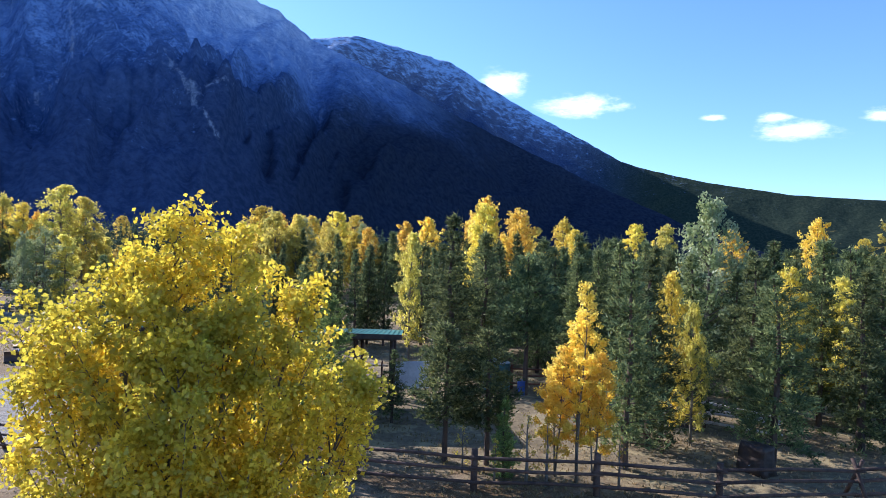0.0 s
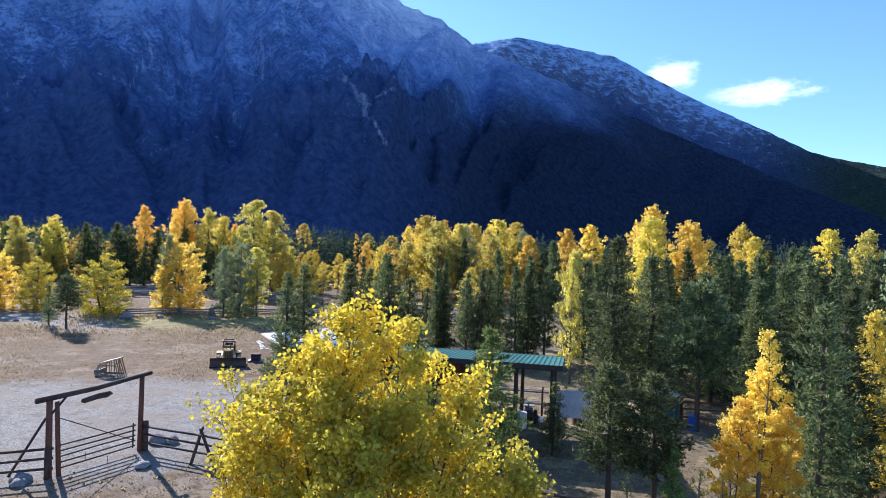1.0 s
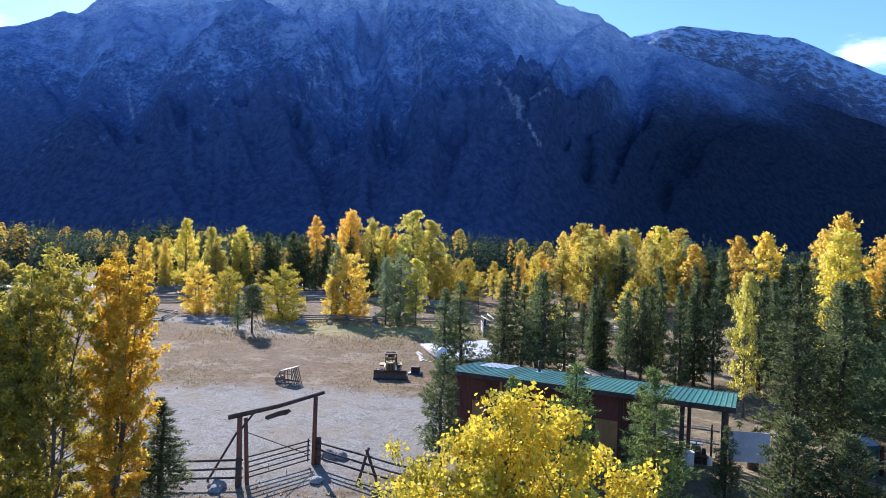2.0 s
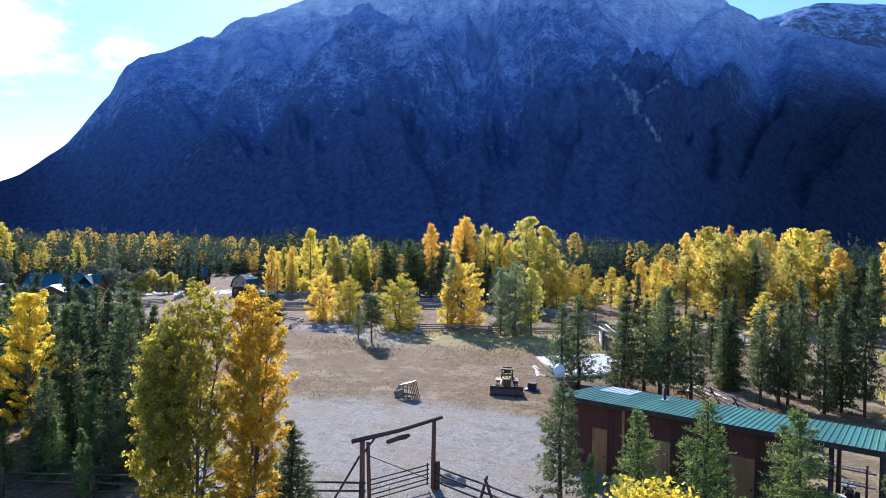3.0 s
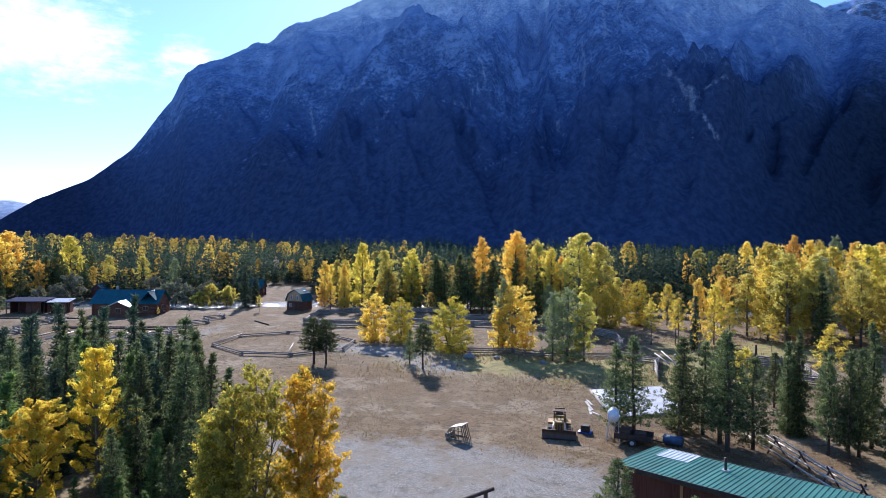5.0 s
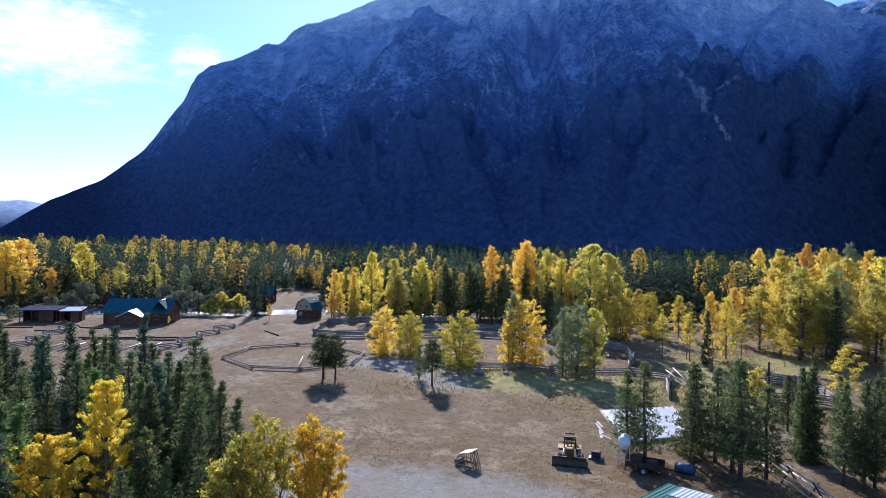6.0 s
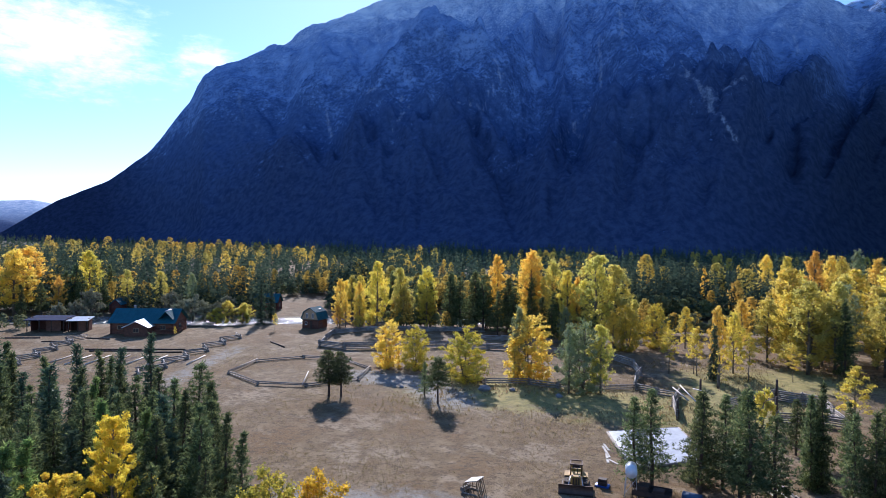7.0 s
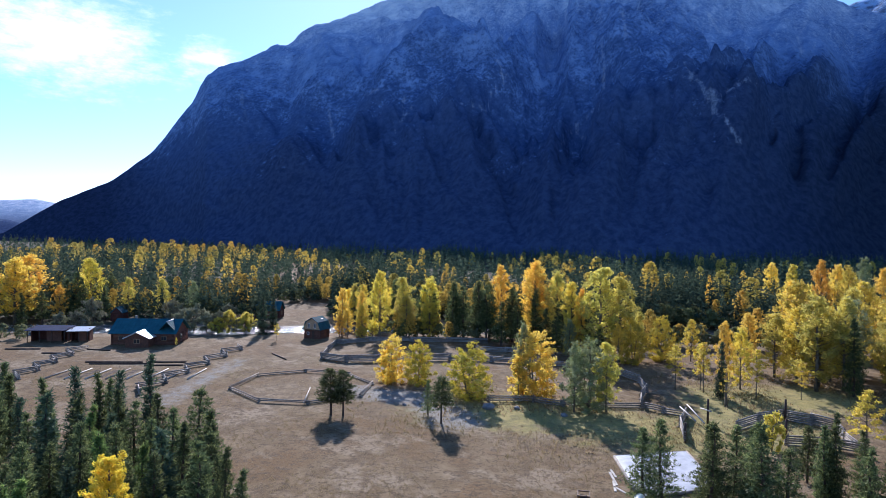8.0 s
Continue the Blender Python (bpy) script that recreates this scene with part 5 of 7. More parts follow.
def worm_fence(pts, layers, material, label, group, r=0.085, gap=0.24, block=True):
    """Stacked log rails whose ends lie crosswise on one another at the corners."""
    x0, y0 = pts[0]
    f = anchored("log_fence", x0, y0, label, "fence", group)
    z0 = ground_z(x0, y0)
    for i, ((ax, ay), (bx, by)) in enumerate(zip(pts[:-1], pts[1:])):
        d = Vector((bx - ax, by - ay)).normalized()
        o = (i % 2) * gap * 0.5
        for k in range(layers):
            za, zb = ground_z(ax, ay) - z0, ground_z(bx, by) - z0
            h = 0.12 + k * gap + o
            s = random.uniform(0.25, 0.45)
            bar("rail", (ax - x0 - d.x * s, ay - y0 - d.y * s, za + h), (bx - x0 + d.x * s, by - y0 + d.y * s, zb + h + random.uniform(-0.03, 0.03)), r * random.uniform(0.9, 1.15), material, f, "", r * 0.85, bow=0.05)
        if block:
            bar("support", (ax - x0 + d.y * 0.35, ay - y0 - d.x * 0.35, ground_z(ax, ay) - z0 + 0.06), (ax - x0 - d.y * 0.35, ay - y0 + d.x * 0.35, ground_z(ax, ay) - z0 + 0.08), 0.11, material, f)
            if layers > 2:
                bar("stake", (ax - x0 + d.y * 0.14, ay - y0 - d.x * 0.14, ground_z(ax, ay) - z0 - 0.1), (ax - x0 + d.y * 0.1, ay - y0 - d.x * 0.1, ground_z(ax, ay) - z0 + layers * gap + 0.25), 0.06, material, f)
    return f


def zigzag(a, b, n, off):
    a, b = Vector(a), Vector(b)
    d = (b - a).normalized()
    s = Vector((-d.y, d.x))
    return [tuple(a.lerp(b, i / n) + s * (off if i % 2 else -off)) for i in range(n + 1)]


post_fence([(-3.0, 22.9), (1.4, 22.4), (5.8, 22.4), (10.0, 22.0), (15.2, 22.7), (18.6, 23.6), (23.0, 24.9), (27.4, 26.4)], (0.35, 0.82, 1.22), 1.5, WOOD_DARK, "dark weathered pole fence with square-cut posts beside the pines", "pole fences", (4,), 0.13, 0.07)
post_fence([(-20.8, 24.5), (-17.5, 24.2), (-14.4, 24.1), (-10.6, 23.6), (-6.8, 23.2), (-3.3, 22.9)], (0.4, 0.8, 1.18), 1.4, WOOD_DARK, "dark pole fence on crossed supports running from the ranch gate", "pole fences", (1, 2, 3, 4))
post_fence([(-21.86, 20.18), (-25.2, 17.6), (-28.8, 15.0), (-32.4, 12.3), (-36.0, 9.6), (-39.8, 7.0)], (0.4, 0.8, 1.2), 1.35, WOOD_DARK, "dark pole fence beside the tall aspens", "pole fences", (5,))

# ranch gate
GX, GY = -21.45, 22.3
gate = anchored("ranch_gate", GX, GY, "tall log ranch gate with a crossbeam and hanging plank", "gate")


def gp(x, y, z):
    return (x - GX, y - GY, z)


bar("post", gp(-21.0, 24.4, -0.3), gp(-21.0, 24.42, 3.5), 0.12, WOOD_RED, gate, "dark red-brown upright log", 0.11)
bar("post", gp(-20.86, 24.6, -0.3), gp(-20.86, 24.6, 1.35), 0.12, WOOD_DARK, gate)
bar("post", gp(-21.9, 20.3, -0.3), gp(-21.95, 20.3, 3.2), 0.13, WOOD_RED, gate, "red-brown upright log", 0.12)
bar("post", gp(-21.7, 20.62, -0.3), gp(-21.9, 20.62, 3.1), 0.10, WOOD_RED, gate, "red-brown upright log", 0.09)
bar("crossbeam", gp(-22.1, 19.8, 3.26), gp(-20.85, 24.85, 3.6), 0.115, WOOD_DARK, gate, "heavy dark crossbeam log", 0.10, bow=0.07)
bar("brace", gp(-23.6, 19.9, -0.1), gp(-22.0, 20.2, 2.5), 0.055, WOOD_DARK, gate)
bar("cable", gp(-21.9, 20.7, 2.4), gp(-21.05, 24.1, 0.55), 0.022, STEEL_DARK, gate, "thin diagonal stay", sides=6)
bar("knee_brace", gp(-21.92, 20.35, 2.6), gp(-21.75, 20.95, 3.25), 0.05, WOOD_DARK, gate)
bm = bmesh.new()
prism(bm, [(-0.85, -0.1), (-0.7, -0.19), (0.0, -0.15), (0.55, -0.2), (0.88, -0.06), (0.72, 0.12), (0.1, 0.16), (-0.5, 0.12), (-0.8, 0.08)], -0.035, 0.035)
sign = part("sign_plank", bm, WOOD_DARK, gate, "dark rough-edged hanging plank")
sign.matrix_local = pose(*gp(-21.5, 22.3, 2.97), 0, 0, 75.5) @ pose(0, 0, 0, 0, -4, 0) @ Matrix.Diagonal((0.82, 1.0, 0.78, 1.0))
for s in (-0.6, 0.6):
    p = sign.matrix_local @ Vector((s, 0, 0.1))
    bar("hanger", p, p + Vector((0, 0, 0.34)), 0.012, STEEL_DARK, gate, sides=5)
# the swing gate
swing = anchored("pole_gate", -21.1, 24.2, "low five-rail pole gate standing closed", "gate")
for i in range(5):
    h = 0.3 + 0.24 * i
    bar("rail", (0, 0, h), (-0.78, -3.5, h - 0.02), 0.035, WOOD_DARK, swing, sides=6, bow=0.02)
for q in (0.02, 0.97):
    bar("upright", (-0.78 * q - 0.04, -3.5 * q, 0.2), (-0.78 * q - 0.04, -3.5 * q, 1.36), 0.035, WOOD_DARK, swing, sides=6)

# log fences of the meadow
pen = [(-91.9, 43.6), (-82.7, 43.5), (-77.2, 48.0), (-75.7, 55.9), (-80.6, 61.8), (-88.3, 62.8), (-95.1, 58.6), (-97.2, 50.8), (-91.9, 43.6)]
worm_fence(pen, 2, WOOD_GREY, "low eight-sided riding pen of grey logs on the meadow", "log fences", 0.085, 0.27)
lane_logs = anchored("pen_rail", -77.2, 48.0, "pale loose pole leaning over the pen's logs", "log")
bar("pole", (0.2, -0.8, 0.45), (-5.6, 3.9, 0.75), 0.07, WOOD_PALE, lane_logs)
worm_fence(zigzag((-98.2, 31.6), (-124.2, 61.6), 11, 1.2), 3, WOOD_GREY, "grey zigzag log fence beside the lane", "log fences", 0.10, 0.27)
worm_fence(zigzag((-119.8, 20.6), (-141.0, 35.6), 8, 1.1), 3, WOOD_GREY, "grey zigzag log fence before the lodge", "log fences", 0.10, 0.27)
worm_fence([(-103.0, 67.0), (-97.4, 68.8), (-94.0, 74.0), (-90.2, 79.4), (-86.5, 85.0)], 5, WOOD_GREY, "tall stacked-log corral fence", "log fences", 0.12, 0.26)
worm_fence([(-103.0, 67.0), (-108.5, 72.0), (-114.2, 77.8), (-112.8, 85.6), (-107.0, 93.0), (-101.6, 99.0), (-95.0, 104.5)], 4, WOOD_GREY, "stacked-log corral fence towards the river", "log fences", 0.12, 0.26)
worm_fence([(-86.5, 85.0), (-80.5, 90.0), (-74.0, 93.5), (-68.0, 98.0)], 4, WOOD_GREY, "stacked-log corral fence in tree shade", "log fences", 0.12, 0.26)
worm_fence([(-90.0, 96.5), (-85.0, 99.5), (-80.0, 103.0), (-75.0, 106.0)], 4, WOOD_GREY, "stacked-log fence under the riverside trees", "log fences", 0.12, 0.26)
worm_fence([(-68.0, 71.6), (-61.6, 68.3), (-57.4, 73.2), (-53.2, 74.4), (-49.6, 77.4), (-45.4, 82.2), (-42.0, 82.0), (-39.2, 82.6)], 3, WOOD_GREY, "grey log fence along the meadow's edge", "log fences", 0.10, 0.30)
worm_fence([(-45.4, 82.2), (-47.7, 86.3), (-49.4, 91.0), (-53.4, 96.0), (-58.5, 98.4)], 5, WOOD_GREY, "tall grey log fence climbing to the trees", "log fences", 0.11, 0.26)
worm_fence([(-39.2, 82.6), (-37.6, 77.6), (-34.6, 72.4)], 5, WOOD_GREY, "tall log corral panel with pale top poles", "log fences", 0.11, 0.27)
worm_fence([(-32.0, 81.3), (-31.4, 86.6), (-29.8, 91.2), (-26.6, 91.6), (-23.7, 90.8), (-22.0, 87.6)], 6, WOOD_GREY, "tall corral fence of silver-grey poles", "log fences", 0.10, 0.25)
worm_fence([(-22.0, 87.6), (-19.4, 83.6)], 5, WOOD_GREY, "short corral fence panel of silver-grey poles", "log fences", 0.10, 0.25)
worm_fence([(-26.0, 80.4), (-22.6, 83.0), (-19.4, 83.6)], 5, WOOD_GREY, "corral fence panel of silver-grey poles", "log fences", 0.10, 0.25)
for x, y, h in ((-36.0, 82.0, 3.2), (-26.2, 80.4, 3.1), (-29.6, 91.0, 2.9), (-34.5, 72.3, 2.4)):
    p = anchored("gate_post", x, y, "tall dark corral gate post", "post", "corral posts")
    bar("post", (0, 0, -0.2), (0, 0, h), 0.16, WOOD_DARK, p, "", 0.14)
loose = anchored("pole_stack", -36.6, 80.5, "pale poles leaning across the corral fence", "poles")
for a, b in (((-2.6, 2.4, 1.7), (1.6, -1.8, 0.9)), ((-3.0, 1.2, 1.5), (0.6, -2.0, 1.0)), ((-1.0, 3.0, 1.4), (1.4, 0.6, 1.9))):
    bar("pole", a, b, 0.09, WOOD_PALE, loose)


def pole_row(pts, label, tall=1.3):
    """Sunlit pale poles over crossed supports."""
    x0, y0 = pts[0]
    f = anchored("buck_fence", x0, y0, label, "fence", "pale pole fences")
    z0 = ground_z(x0, y0)
    for i, (x, y) in enumerate(pts):
        z = ground_z(x, y) - z0
        j = min(i, len(pts) - 2)
        d = Vector((pts[j + 1][0] - pts[j][0], pts[j + 1][1] - pts[j][1], 0)).normalized()
        n = Vector((-d.y, d.x, 0))
        for s in (-1, 1):
            bar("brace", (x - x0 + n.x * s * 0.7, y - y0 + n.y * s * 0.7, z - 0.05), (x - x0 - n.x * s * 0.2, y - y0 - n.y * s * 0.2, z + tall + 0.1), 0.065, WOOD_DARK, f)
    for (ax, ay), (bx, by) in zip(pts[:-1], pts[1:]):
        d = Vector((bx - ax, by - ay, 0)).normalized()
        n = Vector((-d.y, d.x, 0))
        for h, o in ((tall, 0.0), (tall * 0.62, 0.34), (tall * 0.62, -0.34), (tall * 0.28, -0.58)):
            a = Vector((ax - x0, ay - y0, ground_z(ax, ay) - z0 + h)) + n * o - d * 0.4
            b = Vector((bx - x0, by - y0, ground_z(bx, by) - z0 + h * random.uniform(0.85, 1.0))) + n * o + d * 0.4
            bar("rail", a, b, 0.075, WOOD_PALE, f, "", 0.06, bow=0.05)
    return f


pole_row([(-18.9, 57.4), (-16.3, 54.8), (-13.8, 52.3), (-11.4, 49.9), (-9.0, 47.7)], "pale peeled-pole fence on crossed supports behind the stable")
pole_row([(12.2, 35.2), (14.0, 33.0), (16.6, 31.2)], "pale peeled-pole fence among the pines", 1.2)

# garden beds edged with logs
for i in range(8):
    x, y = -116.8 + 2.06 * i, 24.4 + 2.43 * i
    bed = anchored("bed_edge_log", x, y, "pale log edging a bare garden bed", "log", "garden logs")
    bar("log", (0, 0, 0.1), (-5.5, 5.4, 0.12), 0.14, WOOD_PALE if i % 3 else WOOD_GREY, bed, "", 0.11)
    if i < 7:
        plot = anchored("garden_bed", x + 0.75, y + 1.3, "bare brown soil bed between pale logs", "garden bed", "garden beds")
        bm = bmesh.new()
        bmesh.ops.create_grid(bm, x_segments=16, y_segments=5, size=0.5)
        for v in bm.verts:
            u, w = v.co.x * 6.6, v.co.y * 1.25
            edge = min(1.0, (0.5 - abs(v.co.y)) * 5, (0.5 - abs(v.co.x)) * 9)
            v.co = Vector((-2.75 - 0.714 * u - 0.66 * w, 2.7 + 0.70 * u - 0.75 * w, -0.03 + max(0, edge) * (0.12 + 0.05 * math.sin(5 * u + i))))
        part("soil", bm, SOIL, plot)
for a, b in (((-126.9, 32.9), (-120.5, 40.6)), ((-124.8, 33.0), (-118.6, 40.7)), ((-119.9, 41.3), (-115.7, 46.5)), ((-117.4, 39.8), (-113.4, 45.0)), ((-141.0, 29.0), (-137.0, 33.6)), ((-150.0, 24.6), (-146.0, 29.8)), ((-140.2, 36.6), (-136.0, 39.6)), ((-113.4, 62.4), (-106.4, 61.4))):
    bed = anchored("bed_edge_log", a[0], a[1], "dark log lying on the bare meadow", "log", "garden logs")
    bar("log", (0, 0, 0.1), (b[0] - a[0], b[1] - a[1], 0.12), 0.15, WOOD_DARK, bed, "", 0.12)

# ---- the stable ----
stable = thing("stable", -17.65, 31.37, 3.3, "long red-brown board stable with a green metal roof and open bay", "stable", z=-0.12)
LEN, DEEP, FRONT, REAR = 15.5, 5.8, 4.25, 3.76


def roof_z(y):
    return FRONT + (REAR - FRONT) * y / DEEP


def wall(name, x0, y0, x1, y1, material, thick=0.14, top=None, label="", parent=None, base=0.0):
    """An upright wall whose top follows the roof."""
    bm = bmesh.new()
    d = Vector((x1 - x0, y1 - y0, 0)).normalized()
    n = Vector((-d.y, d.x, 0)) * thick / 2
    corners = []
    for x, y in ((x0, y0), (x1, y1)):
        t = (roof_z(y) - 0.1) if top is None else top
        corners.append([Vector((x, y, z)) + n * s for z in (base, t) for s in (-1, 1)])
    v = [bm.verts.new(c) for q in corners for c in q]
    for f in ((0, 1, 3, 2), (4, 6, 7, 5), (0, 4, 5, 1), (2, 3, 7, 6), (0, 2, 6, 4), (1, 5, 7, 3)):
        bm.faces.new([v[i] for i in f])
    bmesh.ops.recalc_face_normals(bm, faces=bm.faces)
    return part(name, bm, material, parent or stable, label)


# front wall in pieces round three door openings
DOORS = ((1.7, 0.9), (4.6, 1.4), (8.8, 1.2))
edge = 0.35
for dx, dw in DOORS:
    wall("front_wall", edge, 0.75, dx, 0.75, WALL_RED)
    wall("lintel", dx, 0.752, dx + dw, 0.752, WALL_RED, base=2.6)
    edge = dx + dw
    bm = boxed((dx + 0.02, 0.70, 0.02), (dx + dw - 0.02, 0.755, 2.59), 0.008)
    for k in range(3):
        box(bm, (dx + 0.06, 0.672, 0.15 + 1.1 * k), (dx + dw - 0.06, 0.70, 0.27 + 1.1 * k), 0.005)
    door = part("stall_door", bm, PLY, stable, "orange plywood stall door")
    part("latch", boxed((dx + dw - 0.2, 0.64, 1.05), (dx + dw - 0.1, 0.672, 1.15), 0.004), STEEL_DARK, door)
wall("front_wall", edge, 0.75, 11.2, 0.75, WALL_RED)
wall("end_wall", 0.35, 0.68, 0.35, 5.05, WALL_RED)
wall("partition_wall", 11.2, 0.68, 11.2, 5.05, WALL_RED)
wall("back_wall", 0.28, 5.05, 11.27, 5.05, WALL_RED)
part("corner_board", boxed((0.2, 0.62, 0), (0.42, 0.70, 4.02), 0.006), PLY, stable, "orange corner board")
for x in (3.5, 7.4, 11.2):
    part("batten", boxed((x - 0.07, 0.63, 0.0), (x + 0.07, 0.676, 4.0), 0.006), WOOD_DARK if x > 4 else PLY, stable)
for k in range(70):
    x = 0.5 + k * 0.152
    if any(dx - 0.05 < x < dx + dw + 0.02 for dx, dw in DOORS) or x > 11.1:
        continue
    part("cover_strip", box(bmesh.new(), (x, 0.655, 0.03), (x + 0.035, 0.682, 3.98)), WALL_RED, stable)
for x, y in ((15.0, 0.75), (15.0, 4.9), (13.1, 4.9), (13.1, 0.75)):
    bar("bay_post", (x, y, -0.1), (x, y, roof_z(y) - 0.14), 0.11, WOOD_DARK, stable)
part("front_beam", boxed((11.2, 0.66, roof_z(0.75) - 0.34), (15.2, 0.86, roof_z(0.75) - 0.1)), WOOD_DARK, stable)
part("back_beam", boxed((11.2, 4.8, roof_z(4.9) - 0.34), (15.2, 5.0, roof_z(4.9) - 0.1)), WOOD_DARK, stable)
for k in range(8):
    x = 11.5 + k * 0.5
    m = pose(0, 0, FRONT, math.degrees(math.atan2(REAR - FRONT, DEEP)), 0, 0)
    part("rafter", box(bmesh.new(), (x, 0.1, -0.2), (x + 0.05, DEEP - 0.1, -0.03), 0, m), WOOD_DARK, stable)


def roof_sheet(x0, x1, material, label, lift=0.0, y0=0.0, y1=DEEP, rib=0.26):
    """A ribbed metal sheet on the sloping roof."""
    prof, x = [], x0
    while x < x1 - 0.01:
        for dx, dz in ((0, 0), (0.02, 0.035), (0.055, 0.035), (0.075, 0)):
            if x + dx <= x1:
                prof.append((x + dx, dz))
        x += rib
    prof.append((x1, 0))
    bm = bmesh.new()
    a = [bm.verts.new((px, y0, roof_z(y0) + pz + lift)) for px, pz in prof]
    b = [bm.verts.new((px, y1, roof_z(y1) + pz + lift)) for px, pz in prof]
    for i in range(len(a) - 1):
        bm.faces.new((a[i], a[i + 1], b[i + 1], b[i]))
    ext = bmesh.ops.extrude_face_region(bm, geom=list(bm.faces))["geom"]
    for g in ext:
        if isinstance(g, bmesh.types.BMVert):
            g.co.z -= 0.025
    bmesh.ops.recalc_face_normals(bm, faces=bm.faces)
    return part("roof_sheet", bm, material, stable, label)


for k in range(15):
    roof_sheet(k * LEN / 15, (k + 1) * LEN / 15 + 0.0, TIN_GREEN, "ribbed green metal roof sheet")
roof_sheet(0.9, 2.72, CLEAR_SHEET, "cloudy pale translucent roof sheet", 0.045, 3.6, DEEP - 0.02)
part("fascia", boxed((-0.02, -0.05, FRONT - 0.24), (LEN + 0.02, -0.004, FRONT + 0.02), 0.006), STEEL_DARK, stable, "dark eave board")
part("fascia", boxed((-0.02, DEEP + 0.004, REAR - 0.2), (LEN + 0.02, DEEP + 0.05, REAR + 0.01), 0.006), STEEL_DARK, stable)
bar("flue_pipe", (4.7, 3.9, roof_z(3.9) - 0.1), (4.7, 3.9, roof_z(3.9) + 0.75), 0.08, STEEL_DARK, stable, "dark stove pipe")
part("flashing", boxed((4.5, 3.7, roof_z(3.9) + 0.03), (4.9, 4.1, roof_z(3.9) + 0.08), 0.01), TIN_GREY, stable)

# things in and beside the open bay
sheet = thing("white_panel", -2.7, 35.9, 20, "white sheet panel standing on short legs beside the open bay", "panel", z=-0.12)
part("sheet", boxed((-0.05, -0.04, 0.62), (2.0, 0.04, 2.2), 0.01), WHITE_SHEET, sheet)
for x in (0.1, 1.8):
    part("leg", boxed((x - 0.05, -0.05, -0.02), (x + 0.05, 0.05, 0.62), 0.006), WOOD_DARK, sheet)


def drum(x, y, r, h, material, label, z=None):
    d = thing("drum", x, y, 0, label, "drum", "drums by the stable", z)
    bm = bmesh.new()
    bmesh.ops.create_cone(bm, cap_ends=True, segments=18, radius1=r, radius2=r, depth=h, matrix=Matrix.Translation((0, 0, h / 2)))
    part("body", bm, material, d)
    for q in (0.03, 0.34, 0.66, 0.97):
        v, f = tube([(0, 0, h * q - 0.02), (0, 0, h * q + 0.02)], [r + 0.015, r + 0.015], 18)
        child("hoop", mesh_of("hoop", v, f, material), d)
    return d


drum(-4.6, 35.4, 0.29, 0.88, WHITE_PAINT, "white steel drum in the open bay", -0.12)
drum(-5.3, 36.0, 0.29, 0.88, STEEL_DARK, "dark steel drum in the open bay", -0.12)
drum(4.9, 38.9, 0.29, 0.88, BLUE_PLASTIC, "blue plastic drum beside the fence", -0.2)
for k in range(9):
    b = thing("stacked_board", -6.4 + 0.05 * k, 36.0 + 0.02 * k, 8 + random.uniform(-6, 6), "dark board stacked in the open bay", "board", "stacked boards", -0.12 + 0.055 * k)
    part("board", boxed((-0.3, -0.14, 0), (2.3, 0.14, 0.05), 0.006), WOOD_GREY if k % 3 == 0 else WOOD_DARK, b)


def quad_bike(x, y, turn):
    q = thing("quad_bike", x, y, turn, "dark quad bike parked in the open bay", "quad bike", z=-0.12)
    for sx in (-0.55, 0.55):
        for sy in (-0.42, 0.42):
            v, f = tube([(sx, sy - 0.11, 0.28), (sx, sy - 0.07, 0.28), (sx, sy + 0.07, 0.28), (sx, sy + 0.11, 0.28)], [0.22, 0.28, 0.28, 0.22], 14)
            w = child("wheel", mesh_of("wheel", v, f, BLACK_RUBBER), q)
            v, f = tube([(sx, sy - 0.115, 0.28), (sx, sy + 0.115, 0.28)], [0.12, 0.12], 10)
            child("rim", mesh_of("rim", v, f, TIN_GREY), w)
    part("body", boxed((-0.8, -0.26, 0.34), (0.78, 0.26, 0.68), 0.09), STEEL_DARK, q)
    part("seat", boxed((-0.6, -0.17, 0.68), (0.12, 0.17, 0.84), 0.06), BLACK_RUBBER, q)
    bar("handlebar", (0.36, -0.38, 1.0), (0.36, 0.38, 1.0), 0.02, STEEL_DARK, q)
    bar("stem", (0.45, 0, 0.6), (0.36, 0, 1.0), 0.03, STEEL_DARK, q)
    part("rack", boxed((0.45, -0.35, 0.74), (0.9, 0.35, 0.78), 0.01), TIN_GREY, q)


quad_bike(-4.4, 36.9, 100)
drum(-3.7, 36.6, 0.16, 0.4, WHITE_PAINT, "white bucket standing in the open bay", -0.12)
drum(-6.6, 34.6, 0.17, 0.42, WHITE_PAINT, "white bucket standing in the open bay", -0.12)
drum(-1.6, 37.3, 0.29, 0.88, STEEL_DARK, "dark steel drum behind the white panel", -0.15)
rack = thing("pole_rack", -5.2, 37.4, 4, "rack of stacked pale poles in the open bay", "rack", z=-0.12)
for sx in (-1.6, 1.5):
    for sy in (-0.3, 0.3):
        bar("leg", (sx, sy, 0), (sx, sy, 1.9), 0.05, WOOD_DARK, rack, sides=6)
    for h in (0.9, 1.6):
        bar("crosspiece", (sx, -0.4, h), (sx, 0.4, h), 0.045, WOOD_DARK, rack, sides=6)
for h in (0.9, 1.6):
    for k in range(4):
        bar("pole", (-2.0 + 0.1 * k, -0.27 + 0.17 * k, h + 0.09), (1.9 - 0.12 * k, -0.25 + 0.17 * k, h + 0.09), 0.045, WOOD_PALE if k % 2 else WOOD_GREY, rack, sides=6)
tank = thing("water_tank", 3.4, 40.2, 0, "dark teal plastic water tank standing among the pines", "tank", z=-0.2)
bm = bmesh.new()
